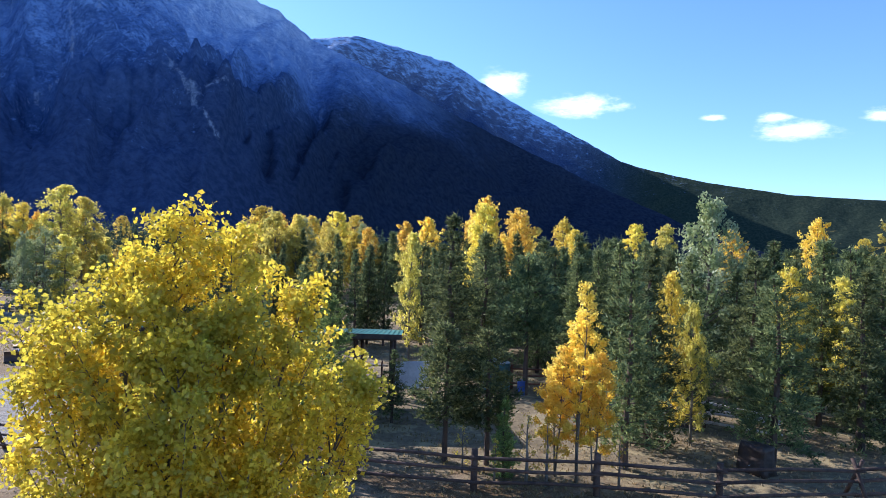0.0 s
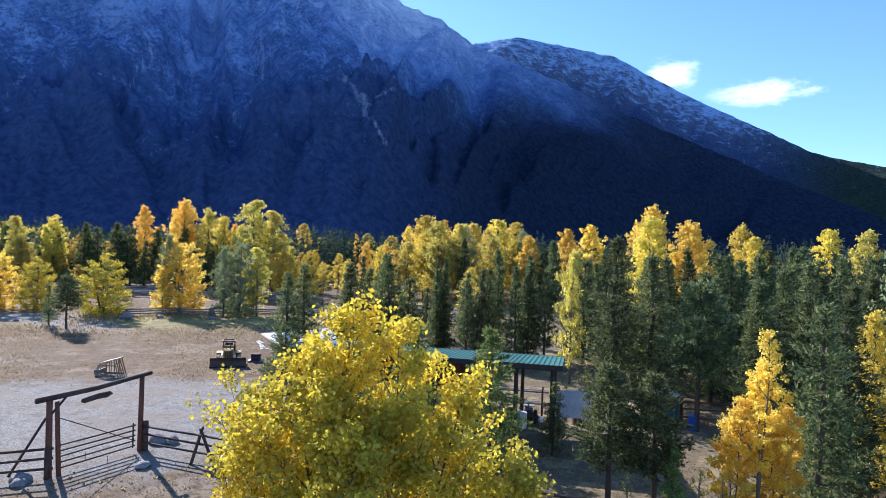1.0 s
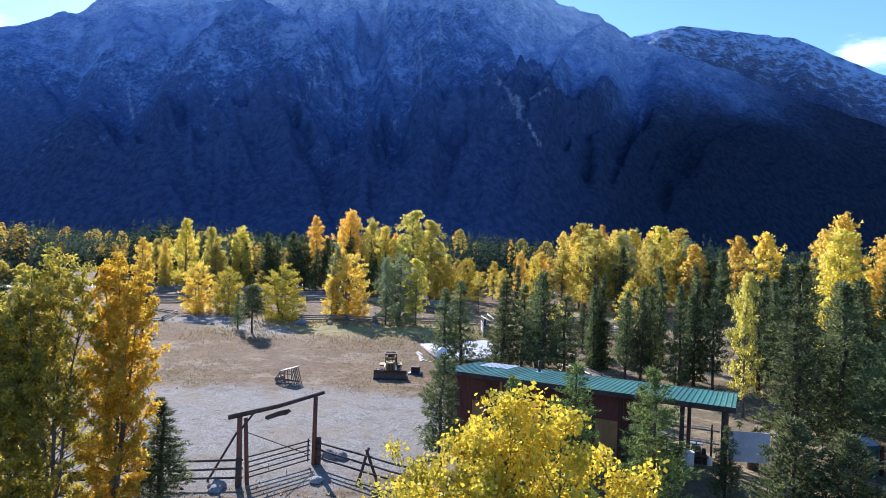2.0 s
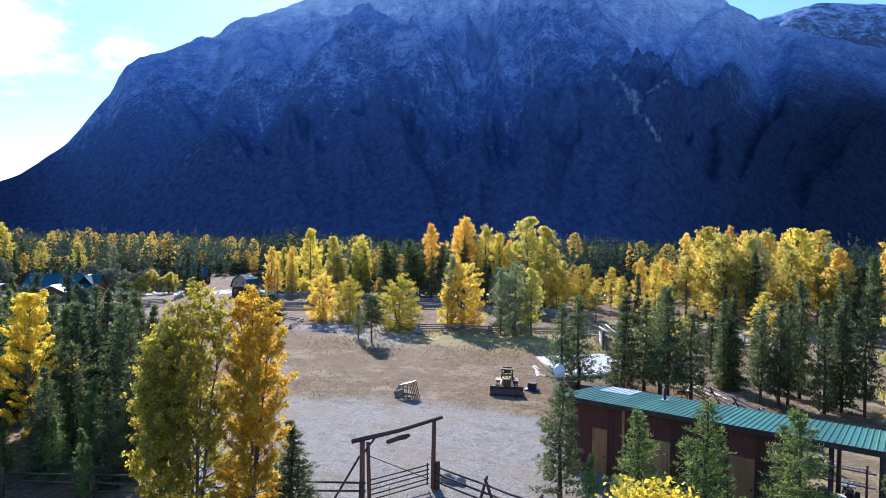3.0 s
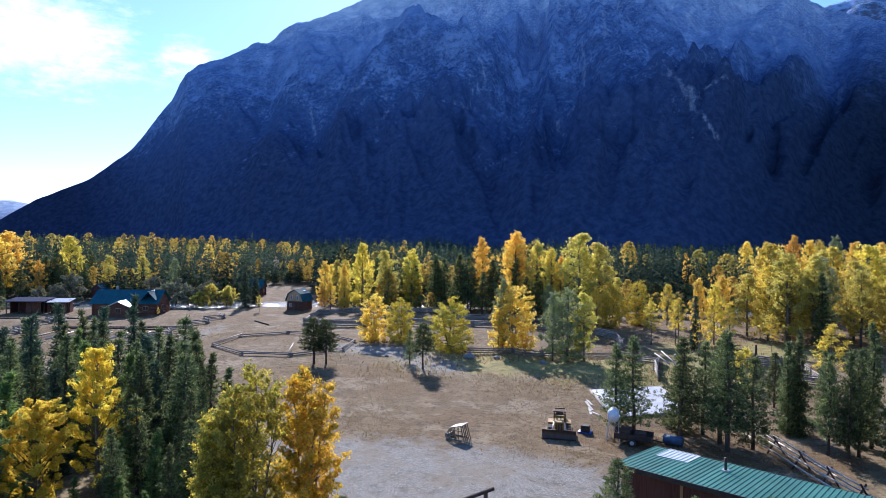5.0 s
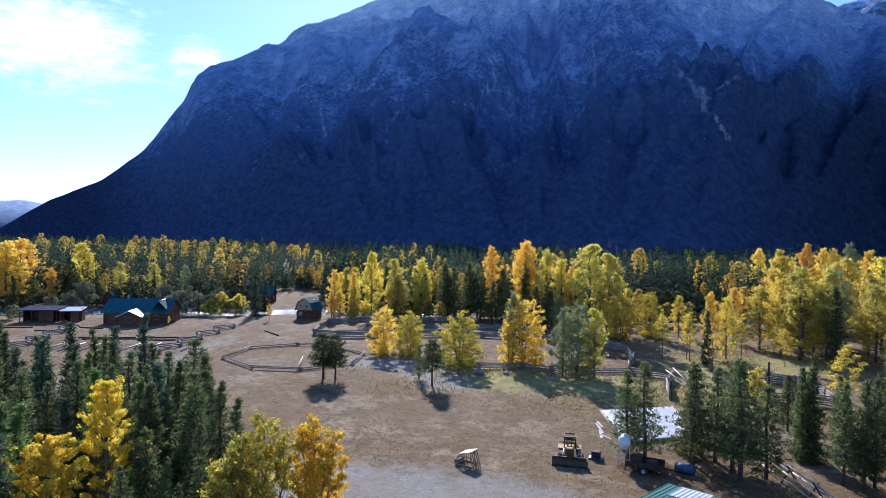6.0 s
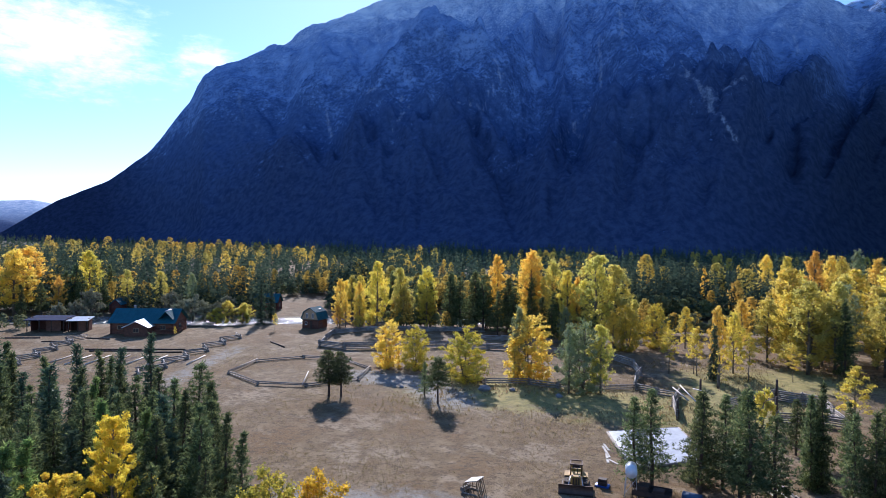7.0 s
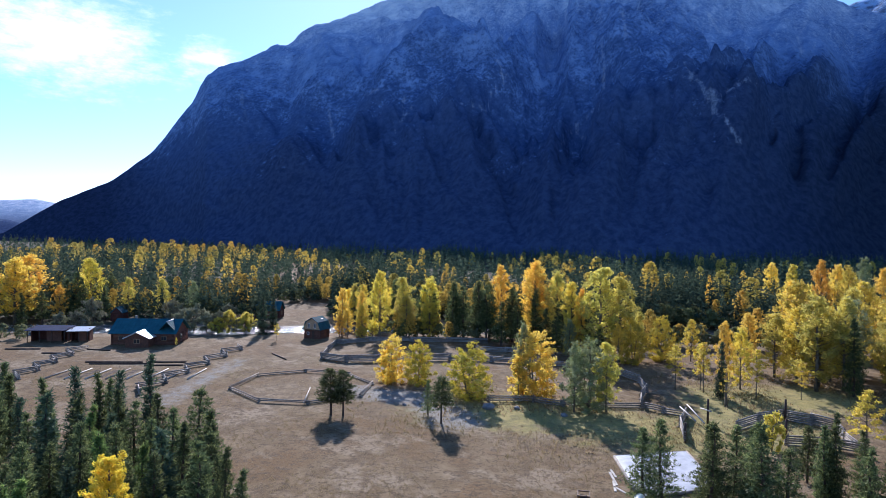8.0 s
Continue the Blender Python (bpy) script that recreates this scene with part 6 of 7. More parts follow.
bmesh.ops.create_cone(bm, cap_ends=True, segments=24, radius1=0.85, radius2=0.85, depth=1.75, matrix=Matrix.Translation((0, 0, 0.875)))
part("shell", bm, TEAL_PLASTIC, tank, smooth=False)
bm = bmesh.new()
bmesh.ops.create_cone(bm, cap_ends=True, segments=24, radius1=0.85, radius2=0.3, depth=0.25, matrix=Matrix.Translation((0, 0, 1.875)))
# The top is pale instead of teal: sunlight given by colour.
part("top", bm, TIN_GREY, tank, "domed top painted pale as sunlit")
v, f = tube([(0, 0, 1.98), (0, 0, 2.06)], [0.22, 0.22], 14)
child("lid", mesh_of("lid", v, f, TEAL_PLASTIC), tank)
for k in range(5):
    v, f = tube([(0, 0, 0.2 + 0.33 * k), (0, 0, 0.26 + 0.33 * k)], [0.875, 0.875], 24)
    child("band", mesh_of("band", v, f, TEAL_PLASTIC), tank)
post_fence([(4.4, 40.6), (7.4, 40.9), (10.4, 41.0)], (0.4, 0.9, 1.3), 1.5, WOOD_RED, "red-brown rail fence beside the water tank", "pole fences")
cover = thing("covered_machine", 13.0, 25.6, 30, "dark tarp-covered machine under the pine", "machine")
bm = boxed((-0.42, -0.6, 0.0), (0.42, 0.6, 1.15), 0.0)
bmesh.ops.subdivide_edges(bm, edges=list(bm.edges), cuts=5, use_grid_fill=True)
for v in bm.verts:
    k = noise.noise(v.co * 2.3)
    v.co = v.co + Vector((v.co.x, v.co.y, 0)).normalized() * (0.1 * k - 0.12 * max(0, v.co.z)) + Vector((0, 0, 0.12 * noise.noise(v.co * 1.4 + Vector((5, 0, 0))) if v.co.z > 0.1 else 0))
part("tarp", bm, STEEL_DARK, cover, "crumpled dark tarp", True)
bar("tie", (-0.5, 0, 0.35), (0.5, 0.1, 0.4), 0.012, TIN_GREY, cover, sides=5)

# ---- yard ----


def bulldozer(x, y, turn):
    d = thing("bulldozer", x, y, turn, "old faded yellow bulldozer with its rusty blade lowered", "bulldozer", scale=(0.88, 0.88, 0.88))
    # blade, curved, facing -y
    bm = bmesh.new()
    rows = []
    for k in range(7):
        q = k / 6
        rows.append([bm.verts.new((sx * 1.62, -2.25 + 0.32 * math.sin(q * 2.4) - 0.10 * q, 0.03 + 0.92 * q)) for sx in (-1, -0.33, 0.33, 1)])
    for a, b in zip(rows[:-1], rows[1:]):
        for i in range(3):
            bm.faces.new((a[i], a[i + 1], b[i + 1], b[i]))
    g = bmesh.ops.extrude_face_region(bm, geom=list(bm.faces))["geom"]
    for e in g:
        if isinstance(e, bmesh.types.BMVert):
            e.co.y += 0.09
    bmesh.ops.recalc_face_normals(bm, faces=bm.faces)
    blade = part("blade", bm, STEEL_WORN, d, "broad rusty steel blade")
    part("cutting_edge", boxed((-1.64, -2.29, 0.0), (1.64, -2.24, 0.18), 0.01), STEEL_DARK, blade)
    for s in (-1, 1):
        part("push_arm", boxed((s * 1.28 - 0.08, -2.0, 0.32), (s * 1.28 + 0.08, 0.4, 0.5), 0.02), STEEL_DARK, d)
        outline = [(1.35, 0.12), (1.55, 0.42), (1.35, 0.78), (0.9, 0.88), (-1.1, 0.88), (-1.5, 0.7), (-1.62, 0.42), (-1.4, 0.1), (-1.0, 0.0), (0.95, 0.0)]
        bm = bmesh.new()
        prism(bm, outline, -0.22, 0.22)
        bmesh.ops.rotate(bm, verts=bm.verts, matrix=Matrix.Rotation(radians(90), 3, "Z"))
        bmesh.ops.translate(bm, verts=bm.verts, vec=(s * 0.86, 0, 0))
        track = part("track", bm, STEEL_DARK, d, "rusty crawler track")
        for k in range(13):
            part("track_shoe", box(bmesh.new(), (s * 0.86 - 0.25, -1.3 + k * 0.2, 0.88), (s * 0.86 + 0.25, -1.2 + k * 0.2, 0.93)), STEEL_DARK, track)
        for yy in (-1.15, 1.15):
            v, f = tube([(s * 1.08, yy, 0.45), (s * 1.12, yy, 0.45)], [0.36, 0.36], 14)
            child("sprocket", mesh_of("sprocket", v, f, STEEL_WORN), track)
        part("fender", boxed((s * 0.86 - 0.28, 0.0, 1.0), (s * 0.86 + 0.28, 1.35, 1.06), 0.01), DOZER_YELLOW, d)
        bar("lift_ram", (s * 0.5, -0.95, 1.35), (s * 0.75, -1.95, 0.62), 0.05, TIN_GREY, d)
    part("hood", boxed((-0.46, -1.45, 0.62), (0.46, 0.2, 1.52), 0.06), DOZER_YELLOW, d, "faded yellow engine hood")
    part("grille", boxed((-0.36, -1.50, 0.75), (0.36, -1.452, 1.42), 0.01), STEEL_DARK, d)
    for k in range(5):
        part("grille_bar", boxed((-0.32 + 0.15 * k, -1.52, 0.78), (-0.27 + 0.15 * k, -1.5, 1.4), 0.0), DOZER_YELLOW, d)
    part("dash", boxed((-0.5, 0.2, 1.0), (0.5, 0.42, 1.72), 0.04), DOZER_YELLOW, d)
    part("seat", boxed((-0.36, 0.72, 1.06), (0.36, 1.2, 1.32), 0.06), BLACK_RUBBER, d)
    part("backrest", boxed((-0.36, 1.14, 1.28), (0.36, 1.28, 1.85), 0.05), BLACK_RUBBER, d)
    part("fuel_tank", boxed((-0.62, 1.28, 0.9), (0.62, 1.75, 1.65), 0.07), DOZER_YELLOW, d)
    for s in (-1, 1):
        for yy in (0.3, 1.5):
            bar("canopy_post", (s * 0.55, yy, 1.0), (s * 0.52, yy, 2.06), 0.045, STEEL_WORN, d)
    bm = boxed((-0.62, 0.18, 2.04), (0.62, 0.34, 2.16), 0.02)
    box(bm, (-0.62, 1.42, 2.04), (0.62, 1.58, 2.16), 0.02)
    box(bm, (-0.62, 0.34, 2.04), (-0.5, 1.42, 2.14), 0.0)
    box(bm, (0.5, 0.34, 2.04), (0.62, 1.42, 2.14), 0.0)
    part("canopy_frame", bm, STEEL_WORN, d)
    bar("exhaust", (0.15, -0.7, 1.5), (0.15, -0.7, 2.15), 0.045, STEEL_DARK, d)
    for s in (-0.34, 0.34):
        v, f = tube([(s, -1.4, 1.56), (s, -1.28, 1.56)], [0.09, 0.07], 12)
        child("headlight", mesh_of("headlight", v, f, TIN_GREY), d)


bulldozer(-31.3, 46.4, -55 + 90 - 2)


def feeder(x, y, turn):
    c = thing("hay_feeder", x, y, turn, "slatted wooden hay feeder with a pale slanting top", "feeder", scale=(0.78, 0.8, 0.82))
    m = pose(0, 0, 0)
    bm = bmesh.new()
    prism(bm, [(-0.6, 1.16), (0.9, 1.58), (0.9, 1.64), (-0.6, 1.22)], -0.75, 0.75)
    part("top", bm, WOOD_PALE, c, "pale slanting board top")
    for k in range(5):
        y0 = -0.72 + k * 0.34
        part("slat", prism(bmesh.new(), [(0.72, 1.53), (0.80, 1.53), (1.27, 0.0), (1.19, 0.0)], y0, y0 + 0.09), PLY_PALE, c)
        part("chute_slat", prism(bmesh.new(), [(-0.56, 1.17), (-0.49, 1.19), (-0.98, 0.5), (-1.05, 0.5)], y0, y0 + 0.09), PLY_PALE, c)
    for s in (-0.74, 0.68):
        part("rail", boxed((-0.8, s, 0.95), (0.8, s + 0.06, 1.03), 0.006), PLY_PALE, c)
        part("skid", boxed((-1.0, s, 0.0), (0.95, s + 0.07, 0.14), 0.01), WOOD_GREY, c)
        part("corner_post", boxed((-0.8, s, 0.1), (-0.72, s + 0.06, 0.98), 0.006), PLY_PALE, c)
        for k in range(3):
            part("side_slat", boxed((-0.5 + 0.5 * k, s + 0.005, 0.14), (-0.43 + 0.5 * k, s + 0.05, 1.16 + 0.14 * k), 0.004), PLY_PALE, c)
    part("trough", boxed((-1.15, -0.74, 0.14), (-0.72, 0.74, 0.55), 0.02), WOOD_GREY, c)


feeder(-36.4, 38.8, 14)
crate = thing("blue_pallet", -29.8, 48.2, 20, "dark crate on a crumpled blue tarp", "crate", scale=(0.75, 0.75, 0.8))
bm = boxed((-0.8, -0.55, 0.0), (0.8, 0.55, 0.16), 0.0)
bmesh.ops.subdivide_edges(bm, edges=list(bm.edges), cuts=4, use_grid_fill=True)
for v in bm.verts:
    v.co.z = max(0.0, v.co.z + 0.09 * noise.noise(v.co * 3.0))
part("tarp", bm, BLUE_PLASTIC, crate, "crumpled blue tarp", True)
part("crate", boxed((-0.45, -0.35, 0.15), (0.5, 0.4, 0.85), 0.02), STEEL_DARK, crate)
for k in range(3):
    part("slat", boxed((-0.48, -0.39, 0.22 + 0.22 * k), (0.53, -0.352, 0.32 + 0.22 * k), 0.004), WOOD_DARK, crate)

fuel = thing("fuel_tank", -27.2, 48.4, 30, "white fuel tank lying on a tall steel stand", "tank", scale=(0.88, 0.88, 0.92))
bm = bmesh.new()
bmesh.ops.create_cone(bm, cap_ends=True, segments=24, radius1=0.55, radius2=0.55, depth=1.7, matrix=pose(0, 0, 2.3, 90, 0, 0))
bmesh.ops.bevel(bm, geom=[e for e in bm.edges if abs(e.verts[0].co.y - e.verts[1].co.y) < 0.01], offset=0.07, segments=2, affect="EDGES")
part("drum", bm, WHITE_PAINT, fuel, "white cylindrical drum", True)
for sx in (-1, 1):
    for sy in (-1, 1):
        bar("leg", (sx * 0.6, sy * 0.75, -0.05), (sx * 0.42, sy * 0.6, 1.95), 0.035, TIN_GREY, fuel, sides=6)
    bar("brace", (sx * 0.58, -0.72, 0.3), (sx * 0.45, 0.62, 1.7), 0.02, TIN_GREY, fuel, sides=6)
    bar("saddle", (sx * 0.42, -0.65, 1.93), (sx * 0.42, 0.65, 1.93), 0.035, TIN_GREY, fuel, sides=6)
for sy in (-1, 1):
    bar("brace", (-0.58, sy * 0.7, 0.3), (0.45, sy * 0.62, 1.7), 0.02, TIN_GREY, fuel, sides=6)
    bar("brace", (0.58, sy * 0.7, 0.3), (-0.45, sy * 0.62, 1.7), 0.02, TIN_GREY, fuel, sides=6)
bar("hose", (0.0, -0.8, 1.9), (0.15, -0.95, 0.2), 0.02, BLACK_RUBBER, fuel, sides=6)

blue = thing("blue_barrel", -22.9, 50.6, 100, "blue tank in shade-dulled colour lying behind the stable", "tank", scale=(0.8, 0.8, 0.8))
bm = bmesh.new()
bmesh.ops.create_cone(bm, cap_ends=True, segments=20, radius1=0.5, radius2=0.5, depth=1.9, matrix=pose(0, 0, 0.55, 90, 0, 0))
part("shell", bm, TANK_SHADE_BLUE, blue, smooth=True)
for s in (-0.6, 0.6):
    part("cradle", boxed((-0.45, s - 0.08, 0), (0.45, s + 0.08, 0.22), 0.02), WOOD_DARK, blue)


def trailer(x, y, turn):
    t = thing("flat_trailer", x, y, turn, "dark flat trailer loaded with scrap behind the stable", "trailer")
    part("deck", boxed((-1.5, -0.85, 0.5), (1.5, 0.85, 0.6), 0.01), STEEL_DARK, t)
    for sy in (-0.98, 0.98):
        v, f = tube([(0, sy - 0.1, 0.33), (0, sy + 0.1, 0.33)], [0.33, 0.33], 16)
        w = child("wheel", mesh_of("wheel", v, f, BLACK_RUBBER), t)
        v, f = tube([(0, sy - 0.11, 0.33), (0, sy + 0.11, 0.33)], [0.17, 0.17], 12)
        child("rim", mesh_of("rim", v, f, TIN_GREY), w)
        part("side_board", boxed((-1.5, sy * 0.85 - 0.02, 0.6), (1.5, sy * 0.85 + 0.02, 0.95), 0.006), STEEL_DARK, t)
    bar("drawbar", (1.5, 0, 0.5), (2.6, 0, 0.4), 0.05, STEEL_DARK, t)
    part("scrap_box", boxed((-1.1, -0.6, 0.6), (-0.2, 0.5, 1.25), 0.02), STEEL_WORN, t)
    part("scrap_box", boxed((0.1, -0.5, 0.6), (1.0, 0.3, 1.05), 0.02), WOOD_DARK, t)


trailer(-25.4, 48.6, 20)

# white tarp over the old foundation
pad = anchored("tarped_foundation", -32.4, 60.5, "old concrete foundation covered by a white sheet", "foundation")
bm = bmesh.new()
corners = [(-38.0, 62.6), (-33.4, 70.0), (-26.6, 62.5), (-30.6, 54.6)]
grid = []
for i in range(19):
    row = []
    for j in range(19):
        a = Vector(corners[0]).lerp(Vector(corners[1]), i / 18)
        b = Vector(corners[3]).lerp(Vector(corners[2]), i / 18)
        p = a.lerp(b, j / 18)
        edge = min(i, j, 18 - i, 18 - j) > 0
        row.append(bm.verts.new((p.x + 33.0, p.y - 61.5, 0.34 + (0.06 * noise.noise(Vector((p.x, p.y, 0)) * 0.9) + 0.03 * noise.noise(Vector((p.x, p.y, 3)) * 2.2) if edge else -0.1))))
    grid.append(row)
for i in range(18):
    for j in range(18):
        bm.faces.new((grid[i][j], grid[i + 1][j], grid[i + 1][j + 1], grid[i][j + 1]))
bmesh.ops.recalc_face_normals(bm, faces=bm.faces)
part("sheet", bm, WHITE_SHEET, pad, "wrinkled white sheet", True)
for (ax, ay), (bx, by) in zip(corners, corners[1:] + corners[:1]):
    a, b = Vector((ax + 33.0, ay - 61.5, 0.12)), Vector((bx + 33.0, by - 61.5, 0.12))
    bar("kerb_log", a, b, 0.17, WOOD_GREY, pad)
for x, y, w, l in ((-34.3, 56.2, 47, 3.4), (-33.2, 54.6, 55, 2.6), (-32.4, 54.2, 20, 1.8), (-35.0, 57.4, 44, 2.0)):
    p = thing("pale_plank", x, y, -w, "pale plank lying beside the foundation", "plank", "loose planks")
    part("board", boxed((-l / 2, -0.12, 0.0), (l / 2, 0.12, 0.06), 0.006), WOOD_PALE, p)

# boulders
for x, y, s in ((-21.0, 25.6, 0.45), (-20.4, 25.9, 0.35), (-22.6, 19.7, 0.4), (-22.3, 19.3, 0.3), (-59.3, 65.6, 0.8), (-60.4, 66.4, 0.5), (-56.6, 68.4, 0.45), (-50.3, 70.6, 0.5), (-68.2, 58.0, 0.3), (-19.3, 22.6, 0.3)):
    rk = thing("boulder", x, y, random.uniform(0, 360), "grey field boulder lying in the grass", "boulder", "boulders")
    bm = bmesh.new()
    bmesh.ops.create_icosphere(bm, subdivisions=3, radius=s)
    for v in bm.verts:
        v.co *= 1 + 0.35 * noise.noise(v.co / s * 1.2 + Vector((x, y, 0)))
        v.co.z = v.co.z * 0.62 + s * 0.3
    part("stone", bm, ROCK, rk, smooth=True)

# ---- lodge, sheds and cabins ----


def gable_roof(parent, u0, u1, v0, v1, eave, ridge, material, label, axis="u", over=0.5, thick=0.14, name="roof_slope"):
    """Two sloping slabs with standing seams; the ridge runs along u or v."""
    made = []
    mid = (v0 + v1) / 2 if axis == "u" else (u0 + u1) / 2
    half = (v1 - v0) / 2 if axis == "u" else (u1 - u0) / 2
    k = (ridge - eave) / half
    for s in (-1, 1):
        bm = bmesh.new()
        lo, hi = (u0, u1) if axis == "u" else (v0, v1)
        n = max(3, int((hi - lo + 2 * over) / 0.9))
        e_z = eave - over * k
        q = []
        for i in range(n + 1):
            a = lo - over + (hi - lo + 2 * over) * i / n
            pair = []
            for off, z in ((half + over, e_z), (0.0, ridge)):
                p = (a, mid + s * off, z) if axis == "u" else (mid + s * off, a, z)
                pair.append(bm.verts.new(p))
            q.append(pair)
        for a, b in zip(q[:-1], q[1:]):
            bm.faces.new((a[0], b[0], b[1], a[1]))
        g = bmesh.ops.extrude_face_region(bm, geom=list(bm.faces))["geom"]
        for e in g:
            if isinstance(e, bmesh.types.BMVert):
                e.co.z += thick
        bmesh.ops.recalc_face_normals(bm, faces=bm.faces)
        slope = part(name, bm, material, parent, label)
        for i in range(n + 1):
            a = lo - over + (hi - lo + 2 * over) * i / n
            ends = [((a, mid + s * off, z + thick + 0.015) if axis == "u" else (mid + s * off, a, z + thick + 0.015)) for off, z in ((half + over, e_z), (0.05, ridge))]
            bar("seam", ends[0], ends[1], 0.03, material, slope, sides=4)
        made.append(slope)
    return made


def gable_end(bm, x0, x1, eave, ridge, y0, y1):
    return prism(bm, [(x0, 0), (x1, 0), (x1, eave), ((x0 + x1) / 2, ridge), (x0, eave)], y0, y1)


def window(parent, lo, hi, axis, out, frame_material=PLY_PALE):
    """A glazed window with frame and sill, standing out of a wall. axis: the wall's normal."""
    (a0, z0), (a1, z1) = lo, hi
    t = 0.07
    w = None
    for i, (p0, p1, q0, q1) in enumerate(((a0, a1, z0, z0 + t), (a0, a1, z1 - t, z1), (a0, a0 + t, z0, z1), (a1 - t, a1, z0, z1), ((a0 + a1) / 2 - 0.025, (a0 + a1) / 2 + 0.025, z0, z1))):
        d0, d1 = sorted((out, out * 1.0 + (0.08 if out > 0 else -0.08)))
        bm = boxed((p0, d0, q0), (p1, d1, q1), 0.0) if axis == "v" else boxed((d0, p0, q0), (d1, p1, q1), 0.0)
        if w is None:
            w = part("window", bm, frame_material, parent, "pale-framed window")
        else:
            part("frame_bar", bm, frame_material, w)
    d = out + (0.03 if out > 0 else -0.03)
    e0, e1 = sorted((out, d))
    part("pane", boxed((a0 + t, e0, z0 + t), (a1 - t, e1, z1 - t), 0.0) if axis == "v" else boxed((e0, a0 + t, z0 + t), (e1, a1 - t, z1 - t), 0.0), GLASS, w)
    return w


def log_walls(parent, u0, u1, v0, v1, h, material, r=0.14):
    """Walls of stacked round logs."""
    n = int(h / (2 * r * 0.93))
    core = bmesh.new()
    box(core, (u0, v0, 0), (u1, v0 + 0.15, h))
    box(core, (u0, v1 - 0.15, 0), (u1, v1, h))
    box(core, (u0, v0 + 0.15, 0), (u0 + 0.15, v1 - 0.15, h))
    box(core, (u1 - 0.15, v0 + 0.15, 0), (u1, v1 - 0.15, h))
    wall_ob = part("wall", core, material, parent)
    for k in range(n):
        z = r + k * 2 * r * 0.93
        for a, b in (((u0 - 0.25, v0), (u1 + 0.25, v0)), ((u0 - 0.25, v1), (u1 + 0.25, v1)), ((u0, v0 - 0.25), (u0, v1 + 0.25)), ((u1, v0 - 0.25), (u1, v1 + 0.25))):
            bar("wall_log", (*a, z), (*b, z), r, material, wall_ob, sides=8)
    return wall_ob


lodge = thing("lodge", -143.2, 42.0, 49.5, "brown log lodge with a teal metal roof and porch gable", "house", scale=(0.82, 0.86, 1.0))
log_walls(lodge, 0, 15.5, 0, 8.6, 2.6, WALL_LOG, 0.16)
for u in (0.1, 15.4):
    bm = bmesh.new()
    prism(bm, [(0.0, 2.55), (8.6, 2.55), (4.3, 4.75)], -0.09, 0.09)
    bmesh.ops.rotate(bm, verts=bm.verts, matrix=Matrix.Rotation(radians(90), 3, "Z"))
    bmesh.ops.translate(bm, verts=bm.verts, vec=(u, 0, 0))
    part("gable", bm, WALL_LOG, lodge)
gable_roof(lodge, 0, 15.5, 0, 8.6, 2.65, 4.85, TIN_BLUE, "dark teal metal roof slope", "u", 0.7)
porch = part("porch_wall", gable_end(bmesh.new(), 5.0, 10.6, 1.9, 2.95, -3.9, -3.75), WALL_LOG, lodge)
for u in (5.0, 10.5):
    part("porch_side", boxed((u, -3.75, 0), (u + 0.12, 0.0, 1.9), 0.0), WALL_LOG, porch)
# Pale tin on the porch slopes paints the sun's white reflection there.
gable_roof(lodge, 5.0, 10.6, -3.9, 1.0, 1.95, 3.05, TIN_GREY, "porch roof slope painted pale for sun glare", "v", 0.5)
window(lodge, (7.1, 0.8), (8.5, 1.75), "v", -3.9)
window(lodge, (1.6, 0.95), (3.0, 1.85), "v", -0.16)
window(lodge, (12.2, 0.95), (13.6, 1.85), "v", -0.16)
window(lodge, (3.2, 0.95), (4.6, 1.9), "u", 15.5 + 0.16)
gable_roof(lodge, 12.0, 15.2, -0.2, 4.3, 3.3, 4.7, TIN_BLUE, "teal dormer roof slope", "v", 0.25)
bar("ridge_flashing", (13.6, -0.5, 4.9), (13.6, 4.3, 4.9), 0.09, TIN_GREY, lodge, "pale ridge flashing")
part("chimney", boxed((3.6, 4.6, 4.2), (4.1, 5.1, 5.6), 0.02), ROCK, lodge)


def open_shed(x, y, turn, long, deep, front, rear, material, roof_label, label):
    s = thing("open_shed", x, y, turn, label, "shed", "sheds by the lodge")
    n = max(2, int(long / 2.4))
    for i in range(n + 1):
        bar("post", (long * i / n, 0.1, -0.1), (long * i / n, 0.1, front), 0.1, WOOD_DARK, s)
    part("back_wall", boxed((0, deep - 0.12, 0), (long, deep, rear), 0.01), WALL_RED, s)
    for u in (0.0, long - 0.1):
        part("end_wall", boxed((u, deep * 0.35, 0), (u + 0.1, deep - 0.12, rear), 0.0), WALL_RED, s)
    bm = bmesh.new()
    prism(bm, [(-0.5, front + 0.03), (deep + 0.4, rear + 0.03), (deep + 0.4, rear + 0.13), (-0.5, front + 0.13)], -0.4, long + 0.4)
    bmesh.ops.rotate(bm, verts=bm.verts, matrix=Matrix.Rotation(radians(90), 3, "Z"))
    for v in bm.verts:
        v.co.x = -v.co.x
        v.co.y = v.co.y
    bmesh.ops.recalc_face_normals(bm, faces=bm.faces)
    part("roof", bm, material, s, roof_label)
    part("inner_wall", boxed((long * 0.4, deep * 0.45, 0), (long * 0.8, deep * 0.5, rear - 0.2), 0.0), WALL_LOG, s)
    return s


open_shed(-156.3, 29.4, 51, 7.4, 4.2, 2.5, 2.9, TIN_NAVY, "dark metal shed roof", "long dark open shed with a navy metal roof")
open_shed(-151.4, 36.0, 58, 3.6, 3.4, 2.3, 2.7, TIN_GREY, "pale metal shed roof", "small open shed with a pale metal roof")

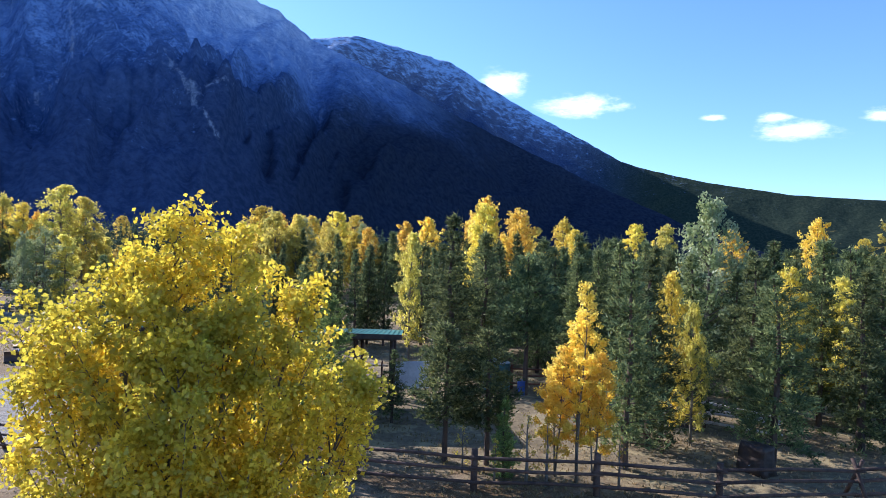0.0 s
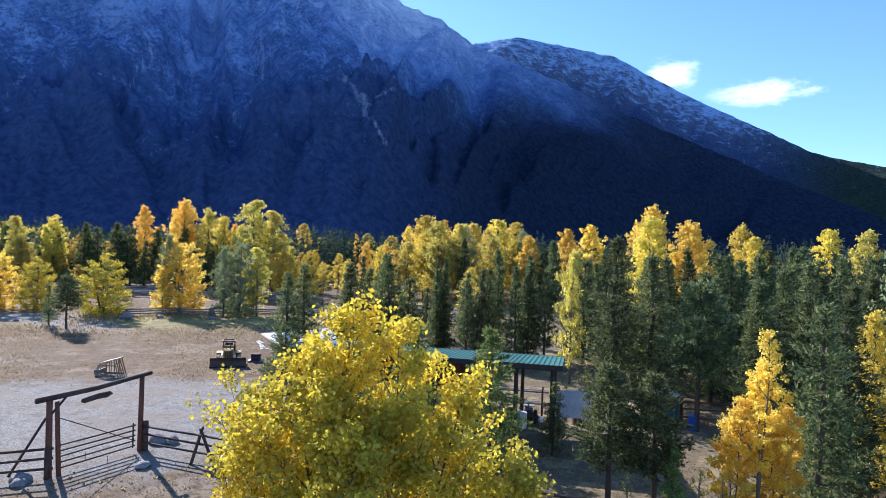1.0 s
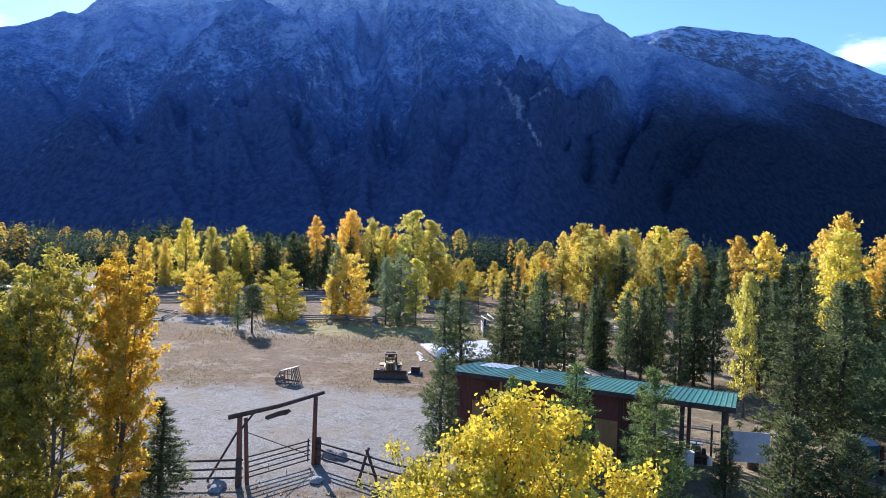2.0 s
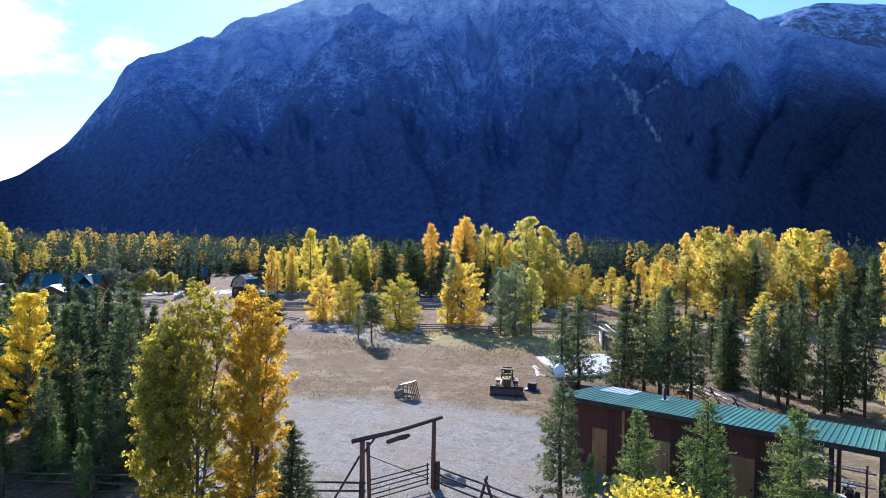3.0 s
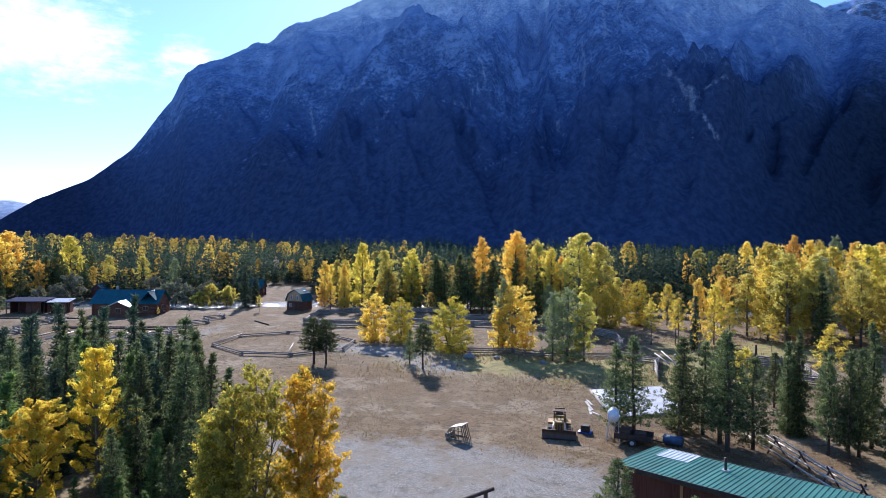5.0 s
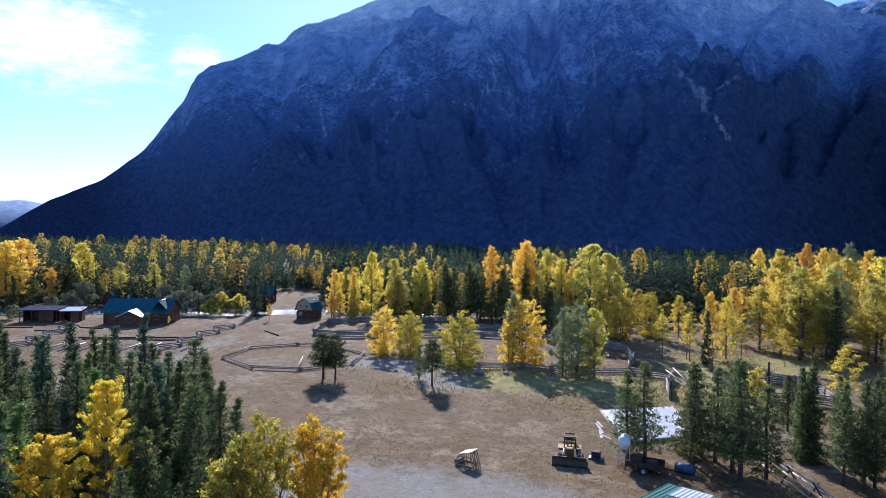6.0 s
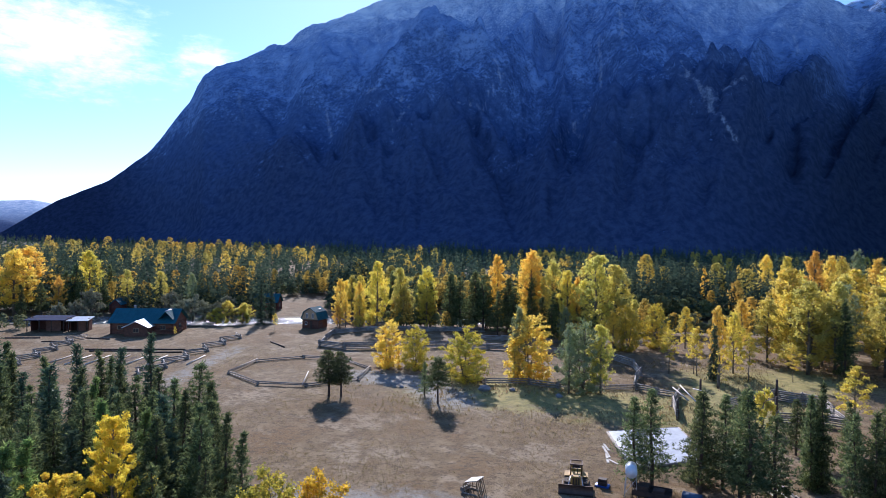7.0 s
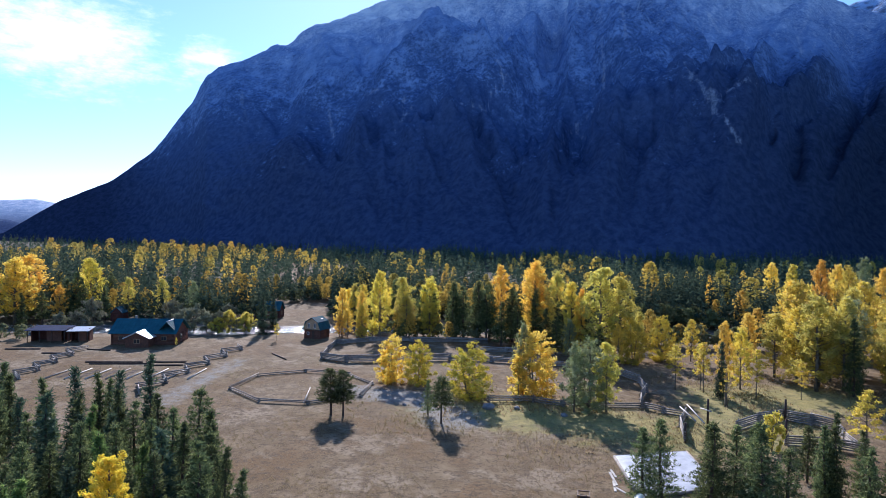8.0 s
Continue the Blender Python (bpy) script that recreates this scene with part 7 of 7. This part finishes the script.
cabin = thing("gambrel_cabin", -125.9, 77.2, 25, "small cabin with brown log base and pale gambrel gable", "cabin", scale=(0.68, 0.72, 0.86))
log_walls(cabin, 0.2, 5.9, 0.2, 5.4, 2.3, WALL_LOG, 0.14)
part("skirt_roof", boxed((-0.25, -0.35, 2.28), (6.35, 5.7, 2.42), 0.02), WOOD_DARK, cabin)
OUT = [(-0.15, 2.42), (6.25, 2.42), (5.35, 4.3), (3.05, 5.35), (0.75, 4.3)]
part("front_gable", prism(bmesh.new(), OUT, -0.12, 0.0), PLY_PALE, cabin, "pale board gable front")
part("rear_gable", prism(bmesh.new(), OUT, 5.2, 5.32), PLY_PALE, cabin)
for (ax, az), (bx, bz) in (((-0.35, 2.3), (0.7, 4.36)), ((0.62, 4.3), (3.05, 5.45)), ((3.05, 5.45), (5.48, 4.3)), ((5.4, 4.36), (6.45, 2.3))):
    d = Vector((bx - ax, 0, bz - az)).normalized()
    n = Vector((-d.z, 0, d.x)) * 0.11
    bm = bmesh.new()
    prism(bm, [(ax, az), (bx, bz), (bx + n.x, bz + n.z), (ax + n.x, az + n.z)], -0.5, 5.8)
    slope = part("roof_slope", bm, TIN_BLUE, cabin, "dark green metal gambrel slope")
    for k in range(8):
        yy = -0.45 + k * 0.88
        bar("seam", (ax + n.x * 1.1, yy, az + n.z * 1.1), (bx + n.x * 1.1, yy, bz + n.z * 1.1), 0.028, TIN_BLUE, slope, sides=4)
window(cabin, (1.5, 2.75), (2.3, 4.0), "v", -0.12, WHITE_PAINT)
window(cabin, (3.8, 2.75), (4.6, 4.0), "v", -0.12, WHITE_PAINT)
window(cabin, (1.2, 1.0), (2.1, 1.8), "v", -0.16, WHITE_PAINT)
part("door", boxed((3.0, -0.02, 0.05), (3.95, 0.06, 2.05), 0.01), WOOD_DARK, cabin)
part("skylight", boxed((4.1, 3.2, 4.98), (4.6, 4.2, 5.06), 0.01, None), CLEAR_SHEET, cabin)

red = thing("red_cabin", -163.1, 84.6, 45, "small dark red cabin with a teal roof across the river", "cabin", "cabins across the river", scale=(0.8, 0.9, 1.0))
log_walls(red, 0, 8.0, 0, 5.0, 2.5, WALL_RED, 0.15)
for u in (0.1, 7.9):
    bm = bmesh.new()
    prism(bm, [(0.0, 2.45), (5.0, 2.45), (2.5, 4.3)], -0.09, 0.09)
    bmesh.ops.rotate(bm, verts=bm.verts, matrix=Matrix.Rotation(radians(90), 3, "Z"))
    bmesh.ops.translate(bm, verts=bm.verts, vec=(u, 0, 0))
    part("gable", bm, WALL_RED, red)
gable_roof(red, 0, 8.0, 0, 5.0, 2.5, 4.4, TIN_BLUE, "dark teal metal roof slope", "u", 0.5)
window(red, (1.8, 0.9), (3.2, 1.9), "u", 8.0 + 0.15)

hut = thing("red_hut", -179.5, 52.4, 45, "tiny red hut behind the lodge", "hut", "cabins across the river")
log_walls(hut, 0, 2.6, 0, 2.6, 2.4, WALL_RED, 0.12)
for v0 in (0.1, 2.5):
    part("gable", prism(bmesh.new(), [(0.0, 2.35), (2.6, 2.35), (1.3, 3.6)], v0 - 0.06, v0 + 0.06), WALL_RED, hut)
gable_roof(hut, 0, 2.6, 0, 2.6, 2.4, 3.6, TIN_BLUE, "dark metal roof slope", "v", 0.3)
